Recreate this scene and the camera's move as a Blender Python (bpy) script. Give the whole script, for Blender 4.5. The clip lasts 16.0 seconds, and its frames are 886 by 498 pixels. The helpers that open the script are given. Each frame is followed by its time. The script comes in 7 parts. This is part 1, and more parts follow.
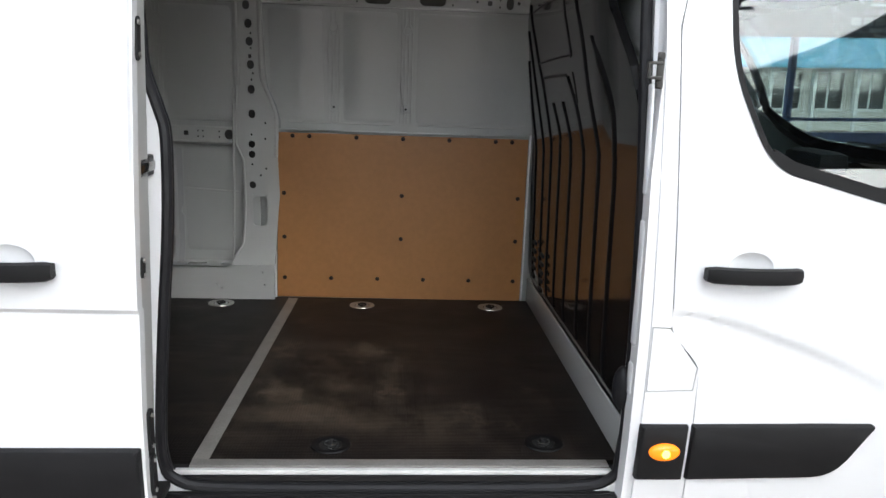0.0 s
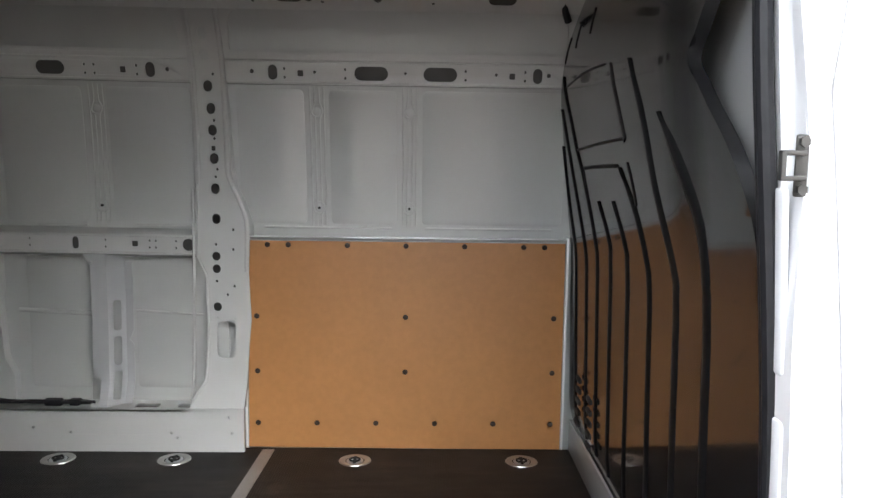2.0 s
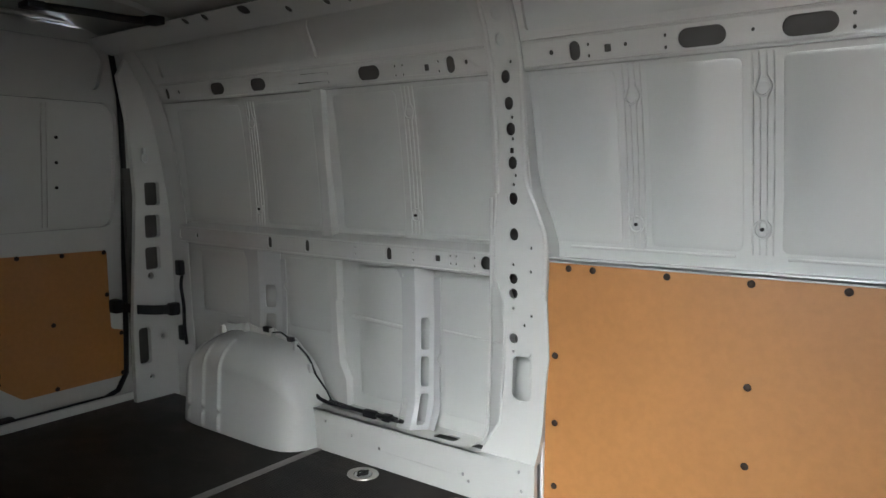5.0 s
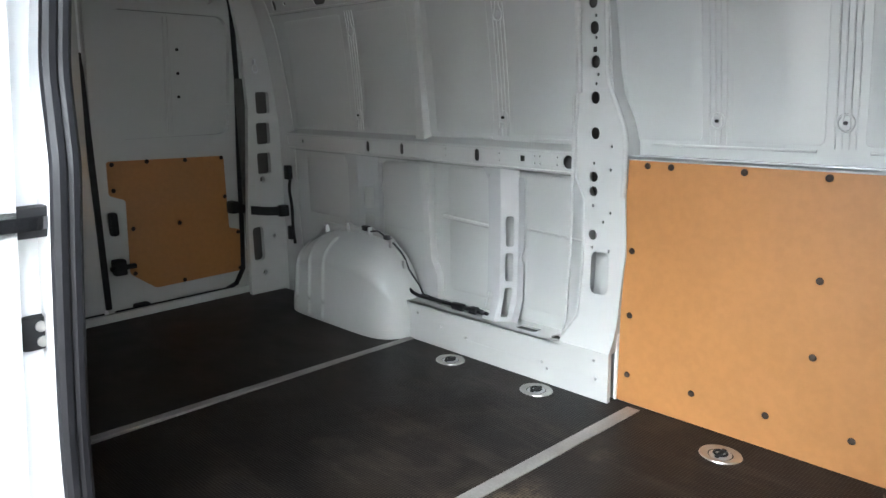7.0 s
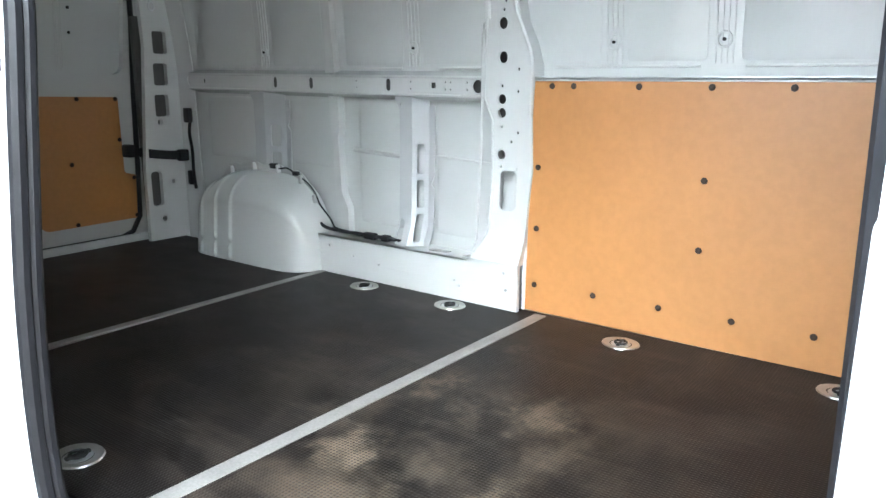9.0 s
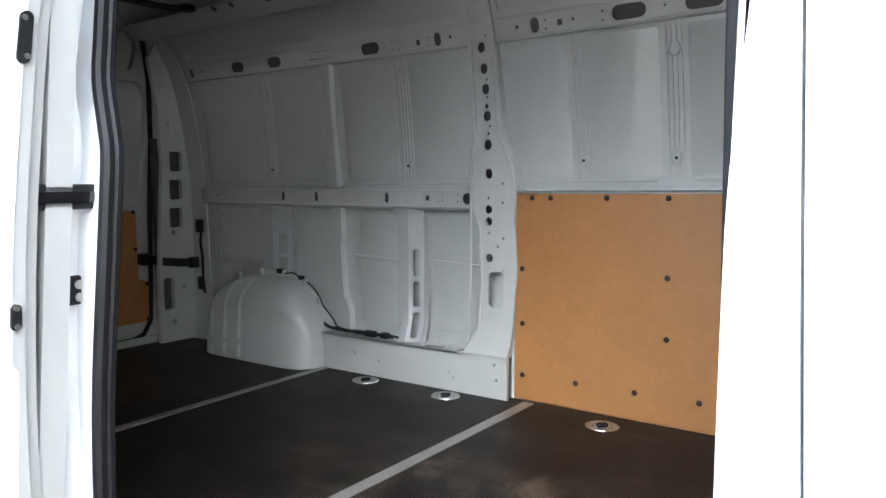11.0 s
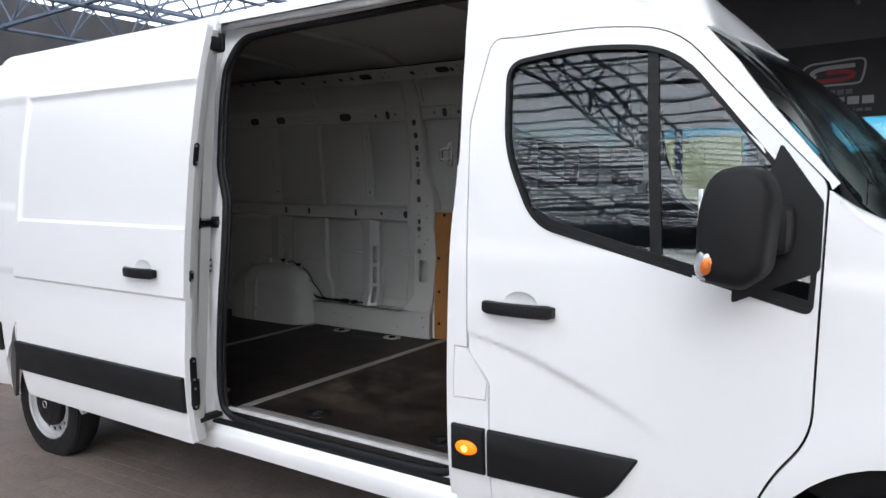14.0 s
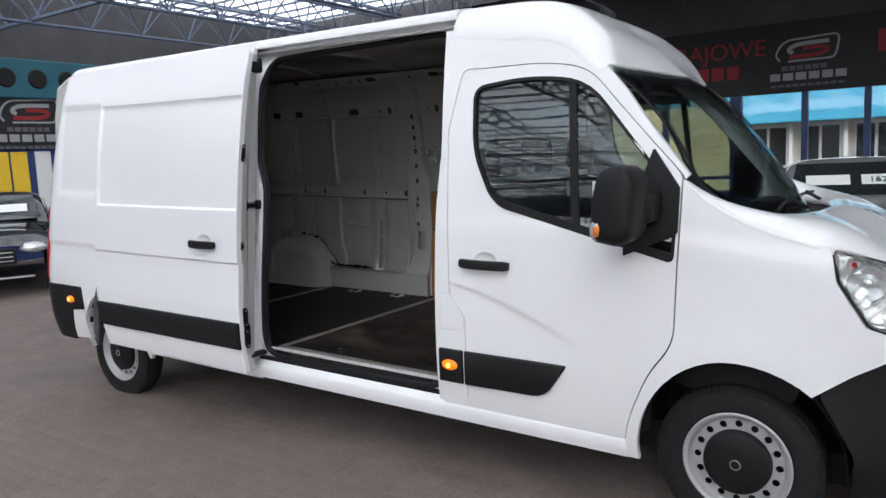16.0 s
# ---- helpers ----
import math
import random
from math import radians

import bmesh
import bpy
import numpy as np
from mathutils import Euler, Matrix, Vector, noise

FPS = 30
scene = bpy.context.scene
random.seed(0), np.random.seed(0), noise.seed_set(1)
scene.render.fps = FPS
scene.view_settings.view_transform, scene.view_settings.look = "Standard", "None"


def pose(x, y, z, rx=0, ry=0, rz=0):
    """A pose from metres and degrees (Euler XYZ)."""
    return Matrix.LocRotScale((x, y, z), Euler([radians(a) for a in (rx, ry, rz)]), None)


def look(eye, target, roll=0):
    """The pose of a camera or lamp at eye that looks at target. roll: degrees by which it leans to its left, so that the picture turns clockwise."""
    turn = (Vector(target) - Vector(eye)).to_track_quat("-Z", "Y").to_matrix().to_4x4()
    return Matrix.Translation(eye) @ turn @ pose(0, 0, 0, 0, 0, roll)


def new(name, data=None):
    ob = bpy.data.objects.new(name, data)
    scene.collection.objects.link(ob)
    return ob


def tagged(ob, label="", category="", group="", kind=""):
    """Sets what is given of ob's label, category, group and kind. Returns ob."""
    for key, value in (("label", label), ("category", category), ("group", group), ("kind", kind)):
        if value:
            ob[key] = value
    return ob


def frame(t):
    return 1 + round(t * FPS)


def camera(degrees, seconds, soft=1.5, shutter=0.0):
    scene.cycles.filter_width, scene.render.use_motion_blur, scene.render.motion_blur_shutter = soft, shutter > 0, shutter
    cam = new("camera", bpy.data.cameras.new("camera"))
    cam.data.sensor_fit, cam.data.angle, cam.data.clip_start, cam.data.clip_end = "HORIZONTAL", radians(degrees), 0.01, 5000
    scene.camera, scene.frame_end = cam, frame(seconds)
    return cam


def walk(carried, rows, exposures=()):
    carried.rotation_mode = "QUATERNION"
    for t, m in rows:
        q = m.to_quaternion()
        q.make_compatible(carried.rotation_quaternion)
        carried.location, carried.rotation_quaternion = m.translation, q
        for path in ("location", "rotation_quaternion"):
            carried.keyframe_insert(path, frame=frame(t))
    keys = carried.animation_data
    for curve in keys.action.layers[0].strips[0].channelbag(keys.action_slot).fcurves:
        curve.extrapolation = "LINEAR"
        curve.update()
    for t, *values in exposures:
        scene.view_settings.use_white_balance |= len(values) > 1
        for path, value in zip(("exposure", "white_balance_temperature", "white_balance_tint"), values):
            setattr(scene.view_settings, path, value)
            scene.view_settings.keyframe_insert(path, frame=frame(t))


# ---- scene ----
cam = camera(62.8, 16.0)
RAKE = pose(0, 0, -0.02, 0, 1.445, 0)      # the van stands nose-down by this much
PATH = [
    (0, (-0.631, -1.882, 1.696), (-0.497, 0.064, 1.251), 2.1),
    (0.5, (-0.577, -1.688, 1.709), (-0.473, 0.269, 1.313), 1.5),
    (1, (-0.532, -1.49, 1.74), (-0.493, 0.488, 1.448), 1.5),
    (1.5, (-0.518, -1.273, 1.74), (-0.484, 0.712, 1.505), 1.1),
    (2, (-0.507, -1.053, 1.745), (-0.467, 0.933, 1.511), 0.8),
    (2.5, (-0.424, -0.855, 1.747), (-0.518, 1.128, 1.506), 0.3),
    (3, (-0.335, -0.659, 1.777), (-0.641, 1.302, 1.526), 0.5),
    (3.5, (-0.304, -0.505, 1.717), (-0.697, 1.445, 1.508), 0.9),
    (4, (-0.279, -0.357, 1.771), (-0.869, 1.538, 1.525), 0.4),
    (4.5, (-0.199, -0.277, 1.75), (-1.154, 1.465, 1.518), -0.6),
    (5, (-0.076, -0.218, 1.741), (-1.28, 1.363, 1.516), -0.6),
    (5.2, (-0.023, -0.215, 1.723), (-1.277, 1.327, 1.504), -0.2),
    (7.3, (0.09, -0.292, 1.637), (-1.315, 1.054, 1.175), -1.4),
    (7.5, (0.086, -0.295, 1.607), (-1.306, 1.054, 1.116), -1.2),
    (8, (0.093, -0.312, 1.543), (-1.234, 1.066, 0.96), -0.7),
    (8.5, (0.097, -0.405, 1.475), (-1.128, 1.074, 0.919), 0.6),
    (9, (0.105, -0.496, 1.436), (-1.051, 1.07, 0.979), 0.1),
    (9.5, (0.12, -0.514, 1.42), (-1.033, 1.074, 1.036), -0.7),
    (10, (0.119, -0.541, 1.428), (-1.041, 1.064, 1.147), -1.1),
    (10.2, (0.122, -0.556, 1.441), (-1.039, 1.052, 1.187), -1.2),
    (12.3, (0.791, -1.361, 1.54), (-0.348, 0.277, 1.4), -0.1),
    (12.5, (0.89, -1.449, 1.556), (-0.252, 0.186, 1.413), -0.2),
    (13, (1.103, -1.706, 1.598), (-0.021, -0.059, 1.445), -0.4),
    (13.5, (1.27, -1.983, 1.631), (0.178, -0.317, 1.446), -0.3),
    (14, (1.49, -2.21, 1.669), (0.403, -0.543, 1.47), -0.3),
    (14.5, (1.651, -2.402, 1.71), (0.55, -0.749, 1.483), -0.4),
    (15, (1.789, -2.657, 1.741), (0.678, -1.013, 1.489), -1.4),
    (15.5, (1.957, -2.832, 1.759), (0.842, -1.193, 1.494), -1.6),
    (16, (2.125, -3.008, 1.784), (1.027, -1.36, 1.505), -1.4),
]
EXPOSURES = [(0, 2.35, 6500, 10), (1, 2.6, 6550, 10), (2, 3.45, 6550, 11), (3, 4.03, 6550, 9), (4, 4.02, 6450, 8), (5.2, 3.95, 6400, 7), (7.3, 4.5, 6050, 6),
             (8.5, 4.85, 5900, 4), (10.2, 4.62, 5900, 5), (12.3, 2.1, 6450, 12), (13, 2.06, 6450, 12), (14, 1.92, 6400, 13), (16, 1.63, 6400, 13)]
walk(cam, [(t, RAKE @ look(eye, target, roll)) for t, eye, target, roll in PATH], EXPOSURES)

# ---- settings ----
SKY, SUN = 0.15, 0.25

# ---- helpers of this scene ----
from mathutils import geometry


LEVEL = Vector((0, 0, 0))        # shift of the parts that are being built


def settle(bm):
    """Shifts parts of the outer shell and stretches the upper body to fit the camera's view."""
    tall = LEVEL.x > 0
    for v in bm.verts:
        v.co += LEVEL
        if tall:
            load = interp(((1.25, 0), (2.10, 0.030), (2.30, 0.060), (2.45, 0.085)), v.co.z + 0.05)
            cab = interp(((1.25, 0), (2.0, 0.005), (2.20, 0.014), (2.30, 0.045), (2.45, 0.085)), v.co.z + 0.05)
            v.co.z += load + (cab - load) * max(0.0, min(1.0, (v.co.x - 0.05) / 0.2))


def finish(name, bm, mat, parent, smooth):
    if LEVEL.length:
        settle(bm)
    me = bpy.data.meshes.new(name)
    bmesh.ops.recalc_face_normals(bm, faces=bm.faces)
    bm.to_mesh(me)
    bm.free()
    for m in (mat if isinstance(mat, (list, tuple)) else [mat]):
        me.materials.append(m)
    if smooth:
        me.shade_smooth()
        me.set_sharp_from_angle(angle=radians(smooth))
    ob = new(name, me)
    ob.parent = parent
    return ob


def part(name, bm, mat, parent, label="", smooth=35):
    """One mesh object under a thing or a part."""
    return tagged(finish(name, bm, mat, parent, smooth), label)


def thing(name, bm, mat, label, category, group="", kind="", smooth=35):
    return tagged(finish(name, bm, mat, None, smooth), label, category, group, kind)


def interp(points, x):
    if x <= points[0][0]:
        return points[0][1]
    for (a, p), (b, q) in zip(points, points[1:]):
        if x <= b:
            return p + (q - p) * (x - a) / (b - a)
    return points[-1][1]


def box(bm, x0, x1, y0, y1, z0, z1, bevel=0.0, seg=2):
    m = Matrix.LocRotScale(((x0 + x1) / 2, (y0 + y1) / 2, (z0 + z1) / 2), None, (abs(x1 - x0), abs(y1 - y0), abs(z1 - z0)))
    made = bmesh.ops.create_cube(bm, size=1, matrix=m)
    if bevel:
        edges = list({e for v in made["verts"] for e in v.link_edges})
        bmesh.ops.bevel(bm, geom=edges, offset=bevel, segments=seg, affect="EDGES", profile=0.6)
    return bm


def boxed(*a, **k):
    return box(bmesh.new(), *a, **k)


def cyl(bm, p, q, r, r2=None, n=20, caps=True):
    """A round bar or cone from p to q."""
    p, q = Vector(p), Vector(q)
    d = q - p
    m = Matrix.Translation((p + q) / 2) @ d.to_track_quat("Z", "Y").to_matrix().to_4x4()
    bmesh.ops.create_cone(bm, cap_ends=caps, segments=n, radius1=r, radius2=r if r2 is None else r2, depth=d.length, matrix=m)
    return bm


def tube(bm, path, r, n=8, closed=False):
    """A round profile swept along points."""
    pts = [Vector(p) for p in path]
    rings, up = [], None
    for i, p in enumerate(pts):
        a = pts[i - 1] if (i or closed) else p
        b = pts[(i + 1) % len(pts)] if (i < len(pts) - 1 or closed) else p
        d = (b - a).normalized()
        if up is None:
            up = d.orthogonal().normalized()
        up = (up - d * up.dot(d)).normalized()
        side = d.cross(up)
        rings.append([bm.verts.new(p + (up * math.cos(t) + side * math.sin(t)) * r) for t in [math.tau * k / n for k in range(n)]])
    pairs = list(zip(rings, rings[1:] + ([rings[0]] if closed else [])))
    for a, b in (pairs if closed else pairs[: len(rings) - 1]):
        for k in range(n):
            bm.faces.new((a[k], a[(k + 1) % n], b[(k + 1) % n], b[k]))
    if not closed:
        bm.faces.new(rings[0])
        bm.faces.new(rings[-1])
    return bm


def smooth_path(points, n=6, closed=False):
    """Catmull-Rom points between the given ones."""
    p = [Vector(q) for q in points]
    out, count = [], len(p)
    for i in range(count if closed else count - 1):
        a, b, c, d = (p[(i + k) % count] if closed else p[min(max(i + k, 0), count - 1)] for k in (-1, 0, 1, 2))
        for k in range(n):
            t = k / n
            out.append(0.5 * (2 * b + (c - a) * t + (2 * a - 5 * b + 4 * c - d) * t * t + (3 * b - a - 3 * c + d) * t ** 3))
    return out if closed else out + [p[-1]]


def rr(cx, cz, w, h, r=None, n=4):
    """A rounded rectangle in a plane; r: corner radius."""
    r = min(w, h) / 2 * 0.999 if r is None else min(r, min(w, h) / 2 * 0.999)
    out = []
    for k, (sx, sz) in enumerate(((1, 1), (-1, 1), (-1, -1), (1, -1))):
        for i in range(n + 1):
            t = math.pi / 2 * (k + i / n)
            out.append((cx + sx * (w / 2 - r) + r * math.cos(t), cz + sz * (h / 2 - r) + r * math.sin(t)))
    return out


def plate(bm, outline, holes, put, depth):
    """A plate with holes; put(u, v, d) gives the place of a point, d from 0 (face) to depth (back)."""
    loops = [list(outline)] + [list(h) for h in holes]
    flat = [p for loop in loops for p in loop]
    tris = geometry.tessellate_polygon([[Vector((u, v, 0)) for u, v in loop] for loop in loops])
    front = [bm.verts.new(put(u, v, 0)) for u, v in flat]
    back = [bm.verts.new(put(u, v, depth)) for u, v in flat]
    for t in tris:
        if len(set(t)) == 3:
            try:
                bm.faces.new([front[i] for i in t])
                bm.faces.new([back[i] for i in reversed(t)])
            except ValueError:
                pass
    start = 0
    for loop in loops:
        n = len(loop)
        for i in range(n):
            a, b = start + i, start + (i + 1) % n
            bm.faces.new((front[a], front[b], back[b], back[a]))
        start += n
    return bm


def pad(bm, outline, put, depth, r):
    """A raised pad with softly rounded rim; put as for plate, its face at d = 0."""
    levels = [(outline, depth), (outline, r), (shrunk(outline, r * 0.3), r * 0.3), (shrunk(outline, r), 0.0)]
    rings = [[bm.verts.new(put(u, v, d)) for u, v in pts] for pts, d in levels]
    n = len(outline)
    for a, b in zip(rings, rings[1:]):
        for i in range(n):
            bm.faces.new((a[i], a[(i + 1) % n], b[(i + 1) % n], b[i]))
    for t in geometry.tessellate_polygon([[Vector((u, v, 0)) for u, v in levels[-1][0]]]):
        if len(set(t)) == 3:
            bm.faces.new([rings[-1][i] for i in t])
    return bm


def shrunk(pts, d):
    """The outline drawn in by d."""
    out, n = [], len(pts)
    area = sum(pts[i][0] * pts[(i + 1) % n][1] - pts[(i + 1) % n][0] * pts[i][1] for i in range(n))
    s = 1 if area > 0 else -1
    for i in range(n):
        a, b, c = (Vector(pts[(i + k) % n][:2]) for k in (-1, 0, 1))
        n1, n2 = (b - a).normalized(), (c - b).normalized()
        m = Vector((-(n1.y + n2.y), n1.x + n2.x)).normalized() * s
        out.append(tuple(b + m * d))
    return out


def grid(bm, f, us, vs):
    rows = [[bm.verts.new(f(u, v)) for u in us] for v in vs]
    for a, b in zip(rows, rows[1:]):
        for i in range(len(us) - 1):
            bm.faces.new((a[i], a[i + 1], b[i + 1], b[i]))
    return rows


def slab(bm, f, us, vs, step):
    """A closed slab: the surface f(u, v) and the same one shifted by step."""
    step = Vector(step)
    a = grid(bm, f, us, vs)
    b = grid(bm, lambda u, v: Vector(f(u, v)) + step, us, vs)
    rim = lambda g: g[0] + [r[-1] for r in g[1:]] + g[-1][-2::-1] + [r[0] for r in g[-2:0:-1]]
    p, q = rim(a), rim(b)
    for i in range(len(p)):
        j = (i + 1) % len(p)
        bm.faces.new((p[i], p[j], q[j], q[i]))
    return bm


def span(a, b, n):
    return [a + (b - a) * i / n for i in range(n + 1)]


def boolean(bm, cutter, operation):
    """The solid bm cut by, or kept inside of, the solid cutter, as a new bmesh."""
    obs = []
    for m in (bm, cutter):
        bmesh.ops.recalc_face_normals(m, faces=m.faces)
        me = bpy.data.meshes.new("solid")
        m.to_mesh(me)
        m.free()
        obs.append(new("solid", me))
    mod = obs[0].modifiers.new("cut", "BOOLEAN")
    mod.operation, mod.object, mod.solver = operation, obs[1], "EXACT"
    out = bmesh.new()
    out.from_mesh(obs[0].evaluated_get(bpy.context.evaluated_depsgraph_get()).to_mesh())
    for o in obs:
        me = o.data
        bpy.data.objects.remove(o)
        bpy.data.meshes.remove(me)
    return out


def mirrored(ob, axis=1.025, parent=None):
    """The same part on the other side of the van."""
    me = ob.data.copy()
    me.transform(Matrix.Translation((0, 2 * axis, 0)) @ Matrix.Diagonal((1, -1, 1, 1)))
    me.flip_normals()
    o = new(ob.name.split(".")[0], me)
    o.parent = parent or ob.parent
    return o


# ---- world and light ----
world = bpy.data.worlds.new("overcast_sky")
scene.world = world
world.use_nodes = True
wn, wl = world.node_tree.nodes, world.node_tree.links
sky = wn.new("ShaderNodeTexSky")
sky.sky_type, sky.sun_disc, sky.sun_elevation, sky.sun_rotation = "NISHITA", False, radians(39), radians(157)
pale = wn.new("ShaderNodeHueSaturation")
pale.inputs["Saturation"].default_value = 0.18
wl.new(sky.outputs[0], pale.inputs["Color"])
wl.new(pale.outputs[0], wn["Background"].inputs[0])
wn["Background"].inputs[1].default_value = SKY
sun = new("sun", bpy.data.lights.new("sun", "SUN"))
sun.data.energy, sun.data.angle, sun.data.color = SUN, radians(45), (1.0, 0.97, 0.93)
sun.matrix_basis = look((5.5, -13, 11.5), (0, 0, 0))


# ---- materials ----
def material(name, colour, rough=0.5, metal=0.0, grain=0.0, scale=8.0, bump=0.0, bump_scale=60.0, fine=0.0, coat=0.0, stain=None, per_piece=0.0, spec=0.5, coat_rough=0.04):
    """Principled surface with variation at two scales, fine relief and, if given, stains (colour, amount, scale)."""
    mat = bpy.data.materials.new(name)
    mat.use_nodes = True
    n, l = mat.node_tree.nodes, mat.node_tree.links
    b = n["Principled BSDF"]
    b.inputs["Roughness"].default_value, b.inputs["Metallic"].default_value = rough, metal
    b.inputs["Coat Weight"].default_value, b.inputs["Coat Roughness"].default_value = coat, coat_rough
    b.inputs["Specular IOR Level"].default_value = spec
    co = n.new("ShaderNodeTexCoord").outputs["Object"]
    def tex(s, detail=4):
        t = n.new("ShaderNodeTexNoise")
        t.inputs["Scale"].default_value, t.inputs["Detail"].default_value = s, detail
        l.new(co, t.inputs["Vector"])
        return t.outputs["Fac"]
    def mix(a, c, fac, kind="MIX"):
        m = n.new("ShaderNodeMix")
        m.data_type, m.blend_type = "RGBA", kind
        for socket, v in ((m.inputs[6], a), (m.inputs[7], c), (m.inputs[0], fac)):
            if hasattr(v, "links"):
                l.new(v, socket)
            else:
                socket.default_value = v
        return m.outputs[2]
    def ramp(v, lo, hi, a=0.0, z=1.0):
        m = n.new("ShaderNodeMapRange")
        m.inputs[1].default_value, m.inputs[2].default_value, m.inputs[3].default_value, m.inputs[4].default_value = lo, hi, a, z
        l.new(v, m.inputs[0])
        return m.outputs[0]
    c = (*colour, 1)
    dark, light = (*[v * (1 - grain) for v in colour], 1), (*[min(1, v * (1 + grain)) for v in colour], 1)
    col = mix(dark, light, ramp(tex(scale), 0.3, 0.7)) if grain else None
    if fine:
        g = mix((1 - fine,) * 3 + (1,), (1, 1, 1, 1), ramp(tex(scale * 14, 6), 0.35, 0.65))
        col = mix(col or c, g, 1.0, "MULTIPLY")
    if stain:
        col = mix(col or c, (*stain[0], 1), ramp(tex(stain[2], 6), 0.52, 0.72, 0, stain[1]))
    if per_piece:
        oi = n.new("ShaderNodeObjectInfo")
        col = mix(col or c, ramp(oi.outputs["Random"], 0, 1, 1 - per_piece, 1 + per_piece), 1.0, "MULTIPLY")
    if col is None:
        b.inputs["Base Color"].default_value = c
    else:
        l.new(col, b.inputs["Base Color"])
    if grain or fine:
        l.new(ramp(tex(scale * 2.3, 2), 0.15, 0.85, max(0.02, rough * 0.92), rough * 1.1), b.inputs["Roughness"])
    if bump:
        bp = n.new("ShaderNodeBump")
        bp.inputs["Strength"].default_value, bp.inputs["Distance"].default_value = bump, 0.002
        l.new(tex(bump_scale, 3), bp.inputs["Height"])
        l.new(bp.outputs[0], b.inputs["Normal"])
    return mat


def glass_sheet(name, tint, gloss=0.0):
    """A clear or tinted pane: see-through, with a mirror's gloss by Fresnel."""
    mat = bpy.data.materials.new(name)
    mat.use_nodes = True
    n, l = mat.node_tree.nodes, mat.node_tree.links
    n.remove(n["Principled BSDF"])
    t, g, f, m = (n.new("ShaderNode" + k) for k in ("BsdfTransparent", "BsdfGlossy", "LayerWeight", "MixShader"))
    t.inputs[0].default_value = (*tint, 1)
    g.inputs["Roughness"].default_value = 0.01
    f.inputs[0].default_value = 0.5
    steep = n.new("ShaderNodeMath")
    steep.operation = "POWER"
    steep.inputs[1].default_value = 4.5
    l.new(f.outputs["Facing"], steep.inputs[0])
    add = n.new("ShaderNodeMath")
    add.operation, add.use_clamp = "ADD", True
    add.inputs[1].default_value = 0.03 + gloss
    noise_tex, bp = n.new("ShaderNodeTexNoise"), n.new("ShaderNodeBump")
    noise_tex.inputs["Scale"].default_value, noise_tex.inputs["Detail"].default_value = 6.0, 0.0
    bp.inputs["Strength"].default_value, bp.inputs["Distance"].default_value = 0.10, 0.004
    l.new(n.new("ShaderNodeTexCoord").outputs["Object"], noise_tex.inputs["Vector"])
    l.new(noise_tex.outputs["Fac"], bp.inputs["Height"])
    l.new(bp.outputs[0], g.inputs["Normal"])
    l.new(steep.outputs[0], add.inputs[0])
    l.new(add.outputs[0], m.inputs[0])
    l.new(t.outputs[0], m.inputs[1])
    l.new(g.outputs[0], m.inputs[2])
    l.new(m.outputs[0], n["Material Output"].inputs[0])
    return mat


def glow(name, colour, strength):
    mat = bpy.data.materials.new(name)
    mat.use_nodes = True
    b = mat.node_tree.nodes["Principled BSDF"]
    b.inputs["Base Color"].default_value = (*colour, 1)
    b.inputs["Emission Color"].default_value, b.inputs["Emission Strength"].default_value = (*colour, 1), strength
    b.inputs["Roughness"].default_value = 0.15
    return mat


def roof_sheet():
    """Milky roof glazing: part see-through, part diffusing."""
    mat = bpy.data.materials.new("milky_glazing")
    mat.use_nodes = True
    n, l = mat.node_tree.nodes, mat.node_tree.links
    n.remove(n["Principled BSDF"])
    t, g, m = (n.new("ShaderNode" + k) for k in ("BsdfTransparent", "BsdfTranslucent", "MixShader"))
    t.inputs[0].default_value, g.inputs[0].default_value = (0.92, 0.95, 0.96, 1), (0.9, 0.92, 0.93, 1)
    m.inputs[0].default_value = 0.3
    l.new(t.outputs[0], m.inputs[1])
    l.new(g.outputs[0], m.inputs[2])
    l.new(m.outputs[0], n["Material Output"].inputs[0])
    return mat


PAINT = material("white_paint", (0.80, 0.81, 0.82), 0.32, coat=1.0, coat_rough=0.08, spec=0.2, bump=0.015, bump_scale=220)
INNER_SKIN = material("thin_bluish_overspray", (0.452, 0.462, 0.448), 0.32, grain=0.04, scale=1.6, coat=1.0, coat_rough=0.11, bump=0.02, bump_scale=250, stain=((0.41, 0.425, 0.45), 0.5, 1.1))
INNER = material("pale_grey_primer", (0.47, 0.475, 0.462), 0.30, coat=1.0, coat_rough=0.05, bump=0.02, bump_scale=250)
# Darker and a little bluer than INNER.
UPRIGHT = material("bluish_thin_primer", (0.395, 0.40, 0.402), 0.30, coat=1.0, coat_rough=0.05, bump=0.02, bump_scale=250, stain=((0.355, 0.362, 0.375), 0.4, 3.0))
# Shade inside holes and box sections, put into the colour.
HOLE_SHADE = material("dark_cavity_wax", (0.06, 0.058, 0.055), 0.6, grain=0.2, scale=6)
# Blacker and less shiny than the bulkhead's own GLOSSY.
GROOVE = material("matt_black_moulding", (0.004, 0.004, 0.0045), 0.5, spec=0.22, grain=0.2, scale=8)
BLACK = material("black_plastic", (0.008, 0.008, 0.009), 0.55, spec=0.28, grain=0.15, scale=5, bump=0.35, bump_scale=700)
GLOSSY = material("glossy_black_moulding", (0.010, 0.010, 0.011), 0.12, grain=0.15, scale=3, coat=0.3)
RUBBER = material("black_rubber", (0.010, 0.010, 0.012), 0.5, grain=0.2, scale=30, spec=0.3)
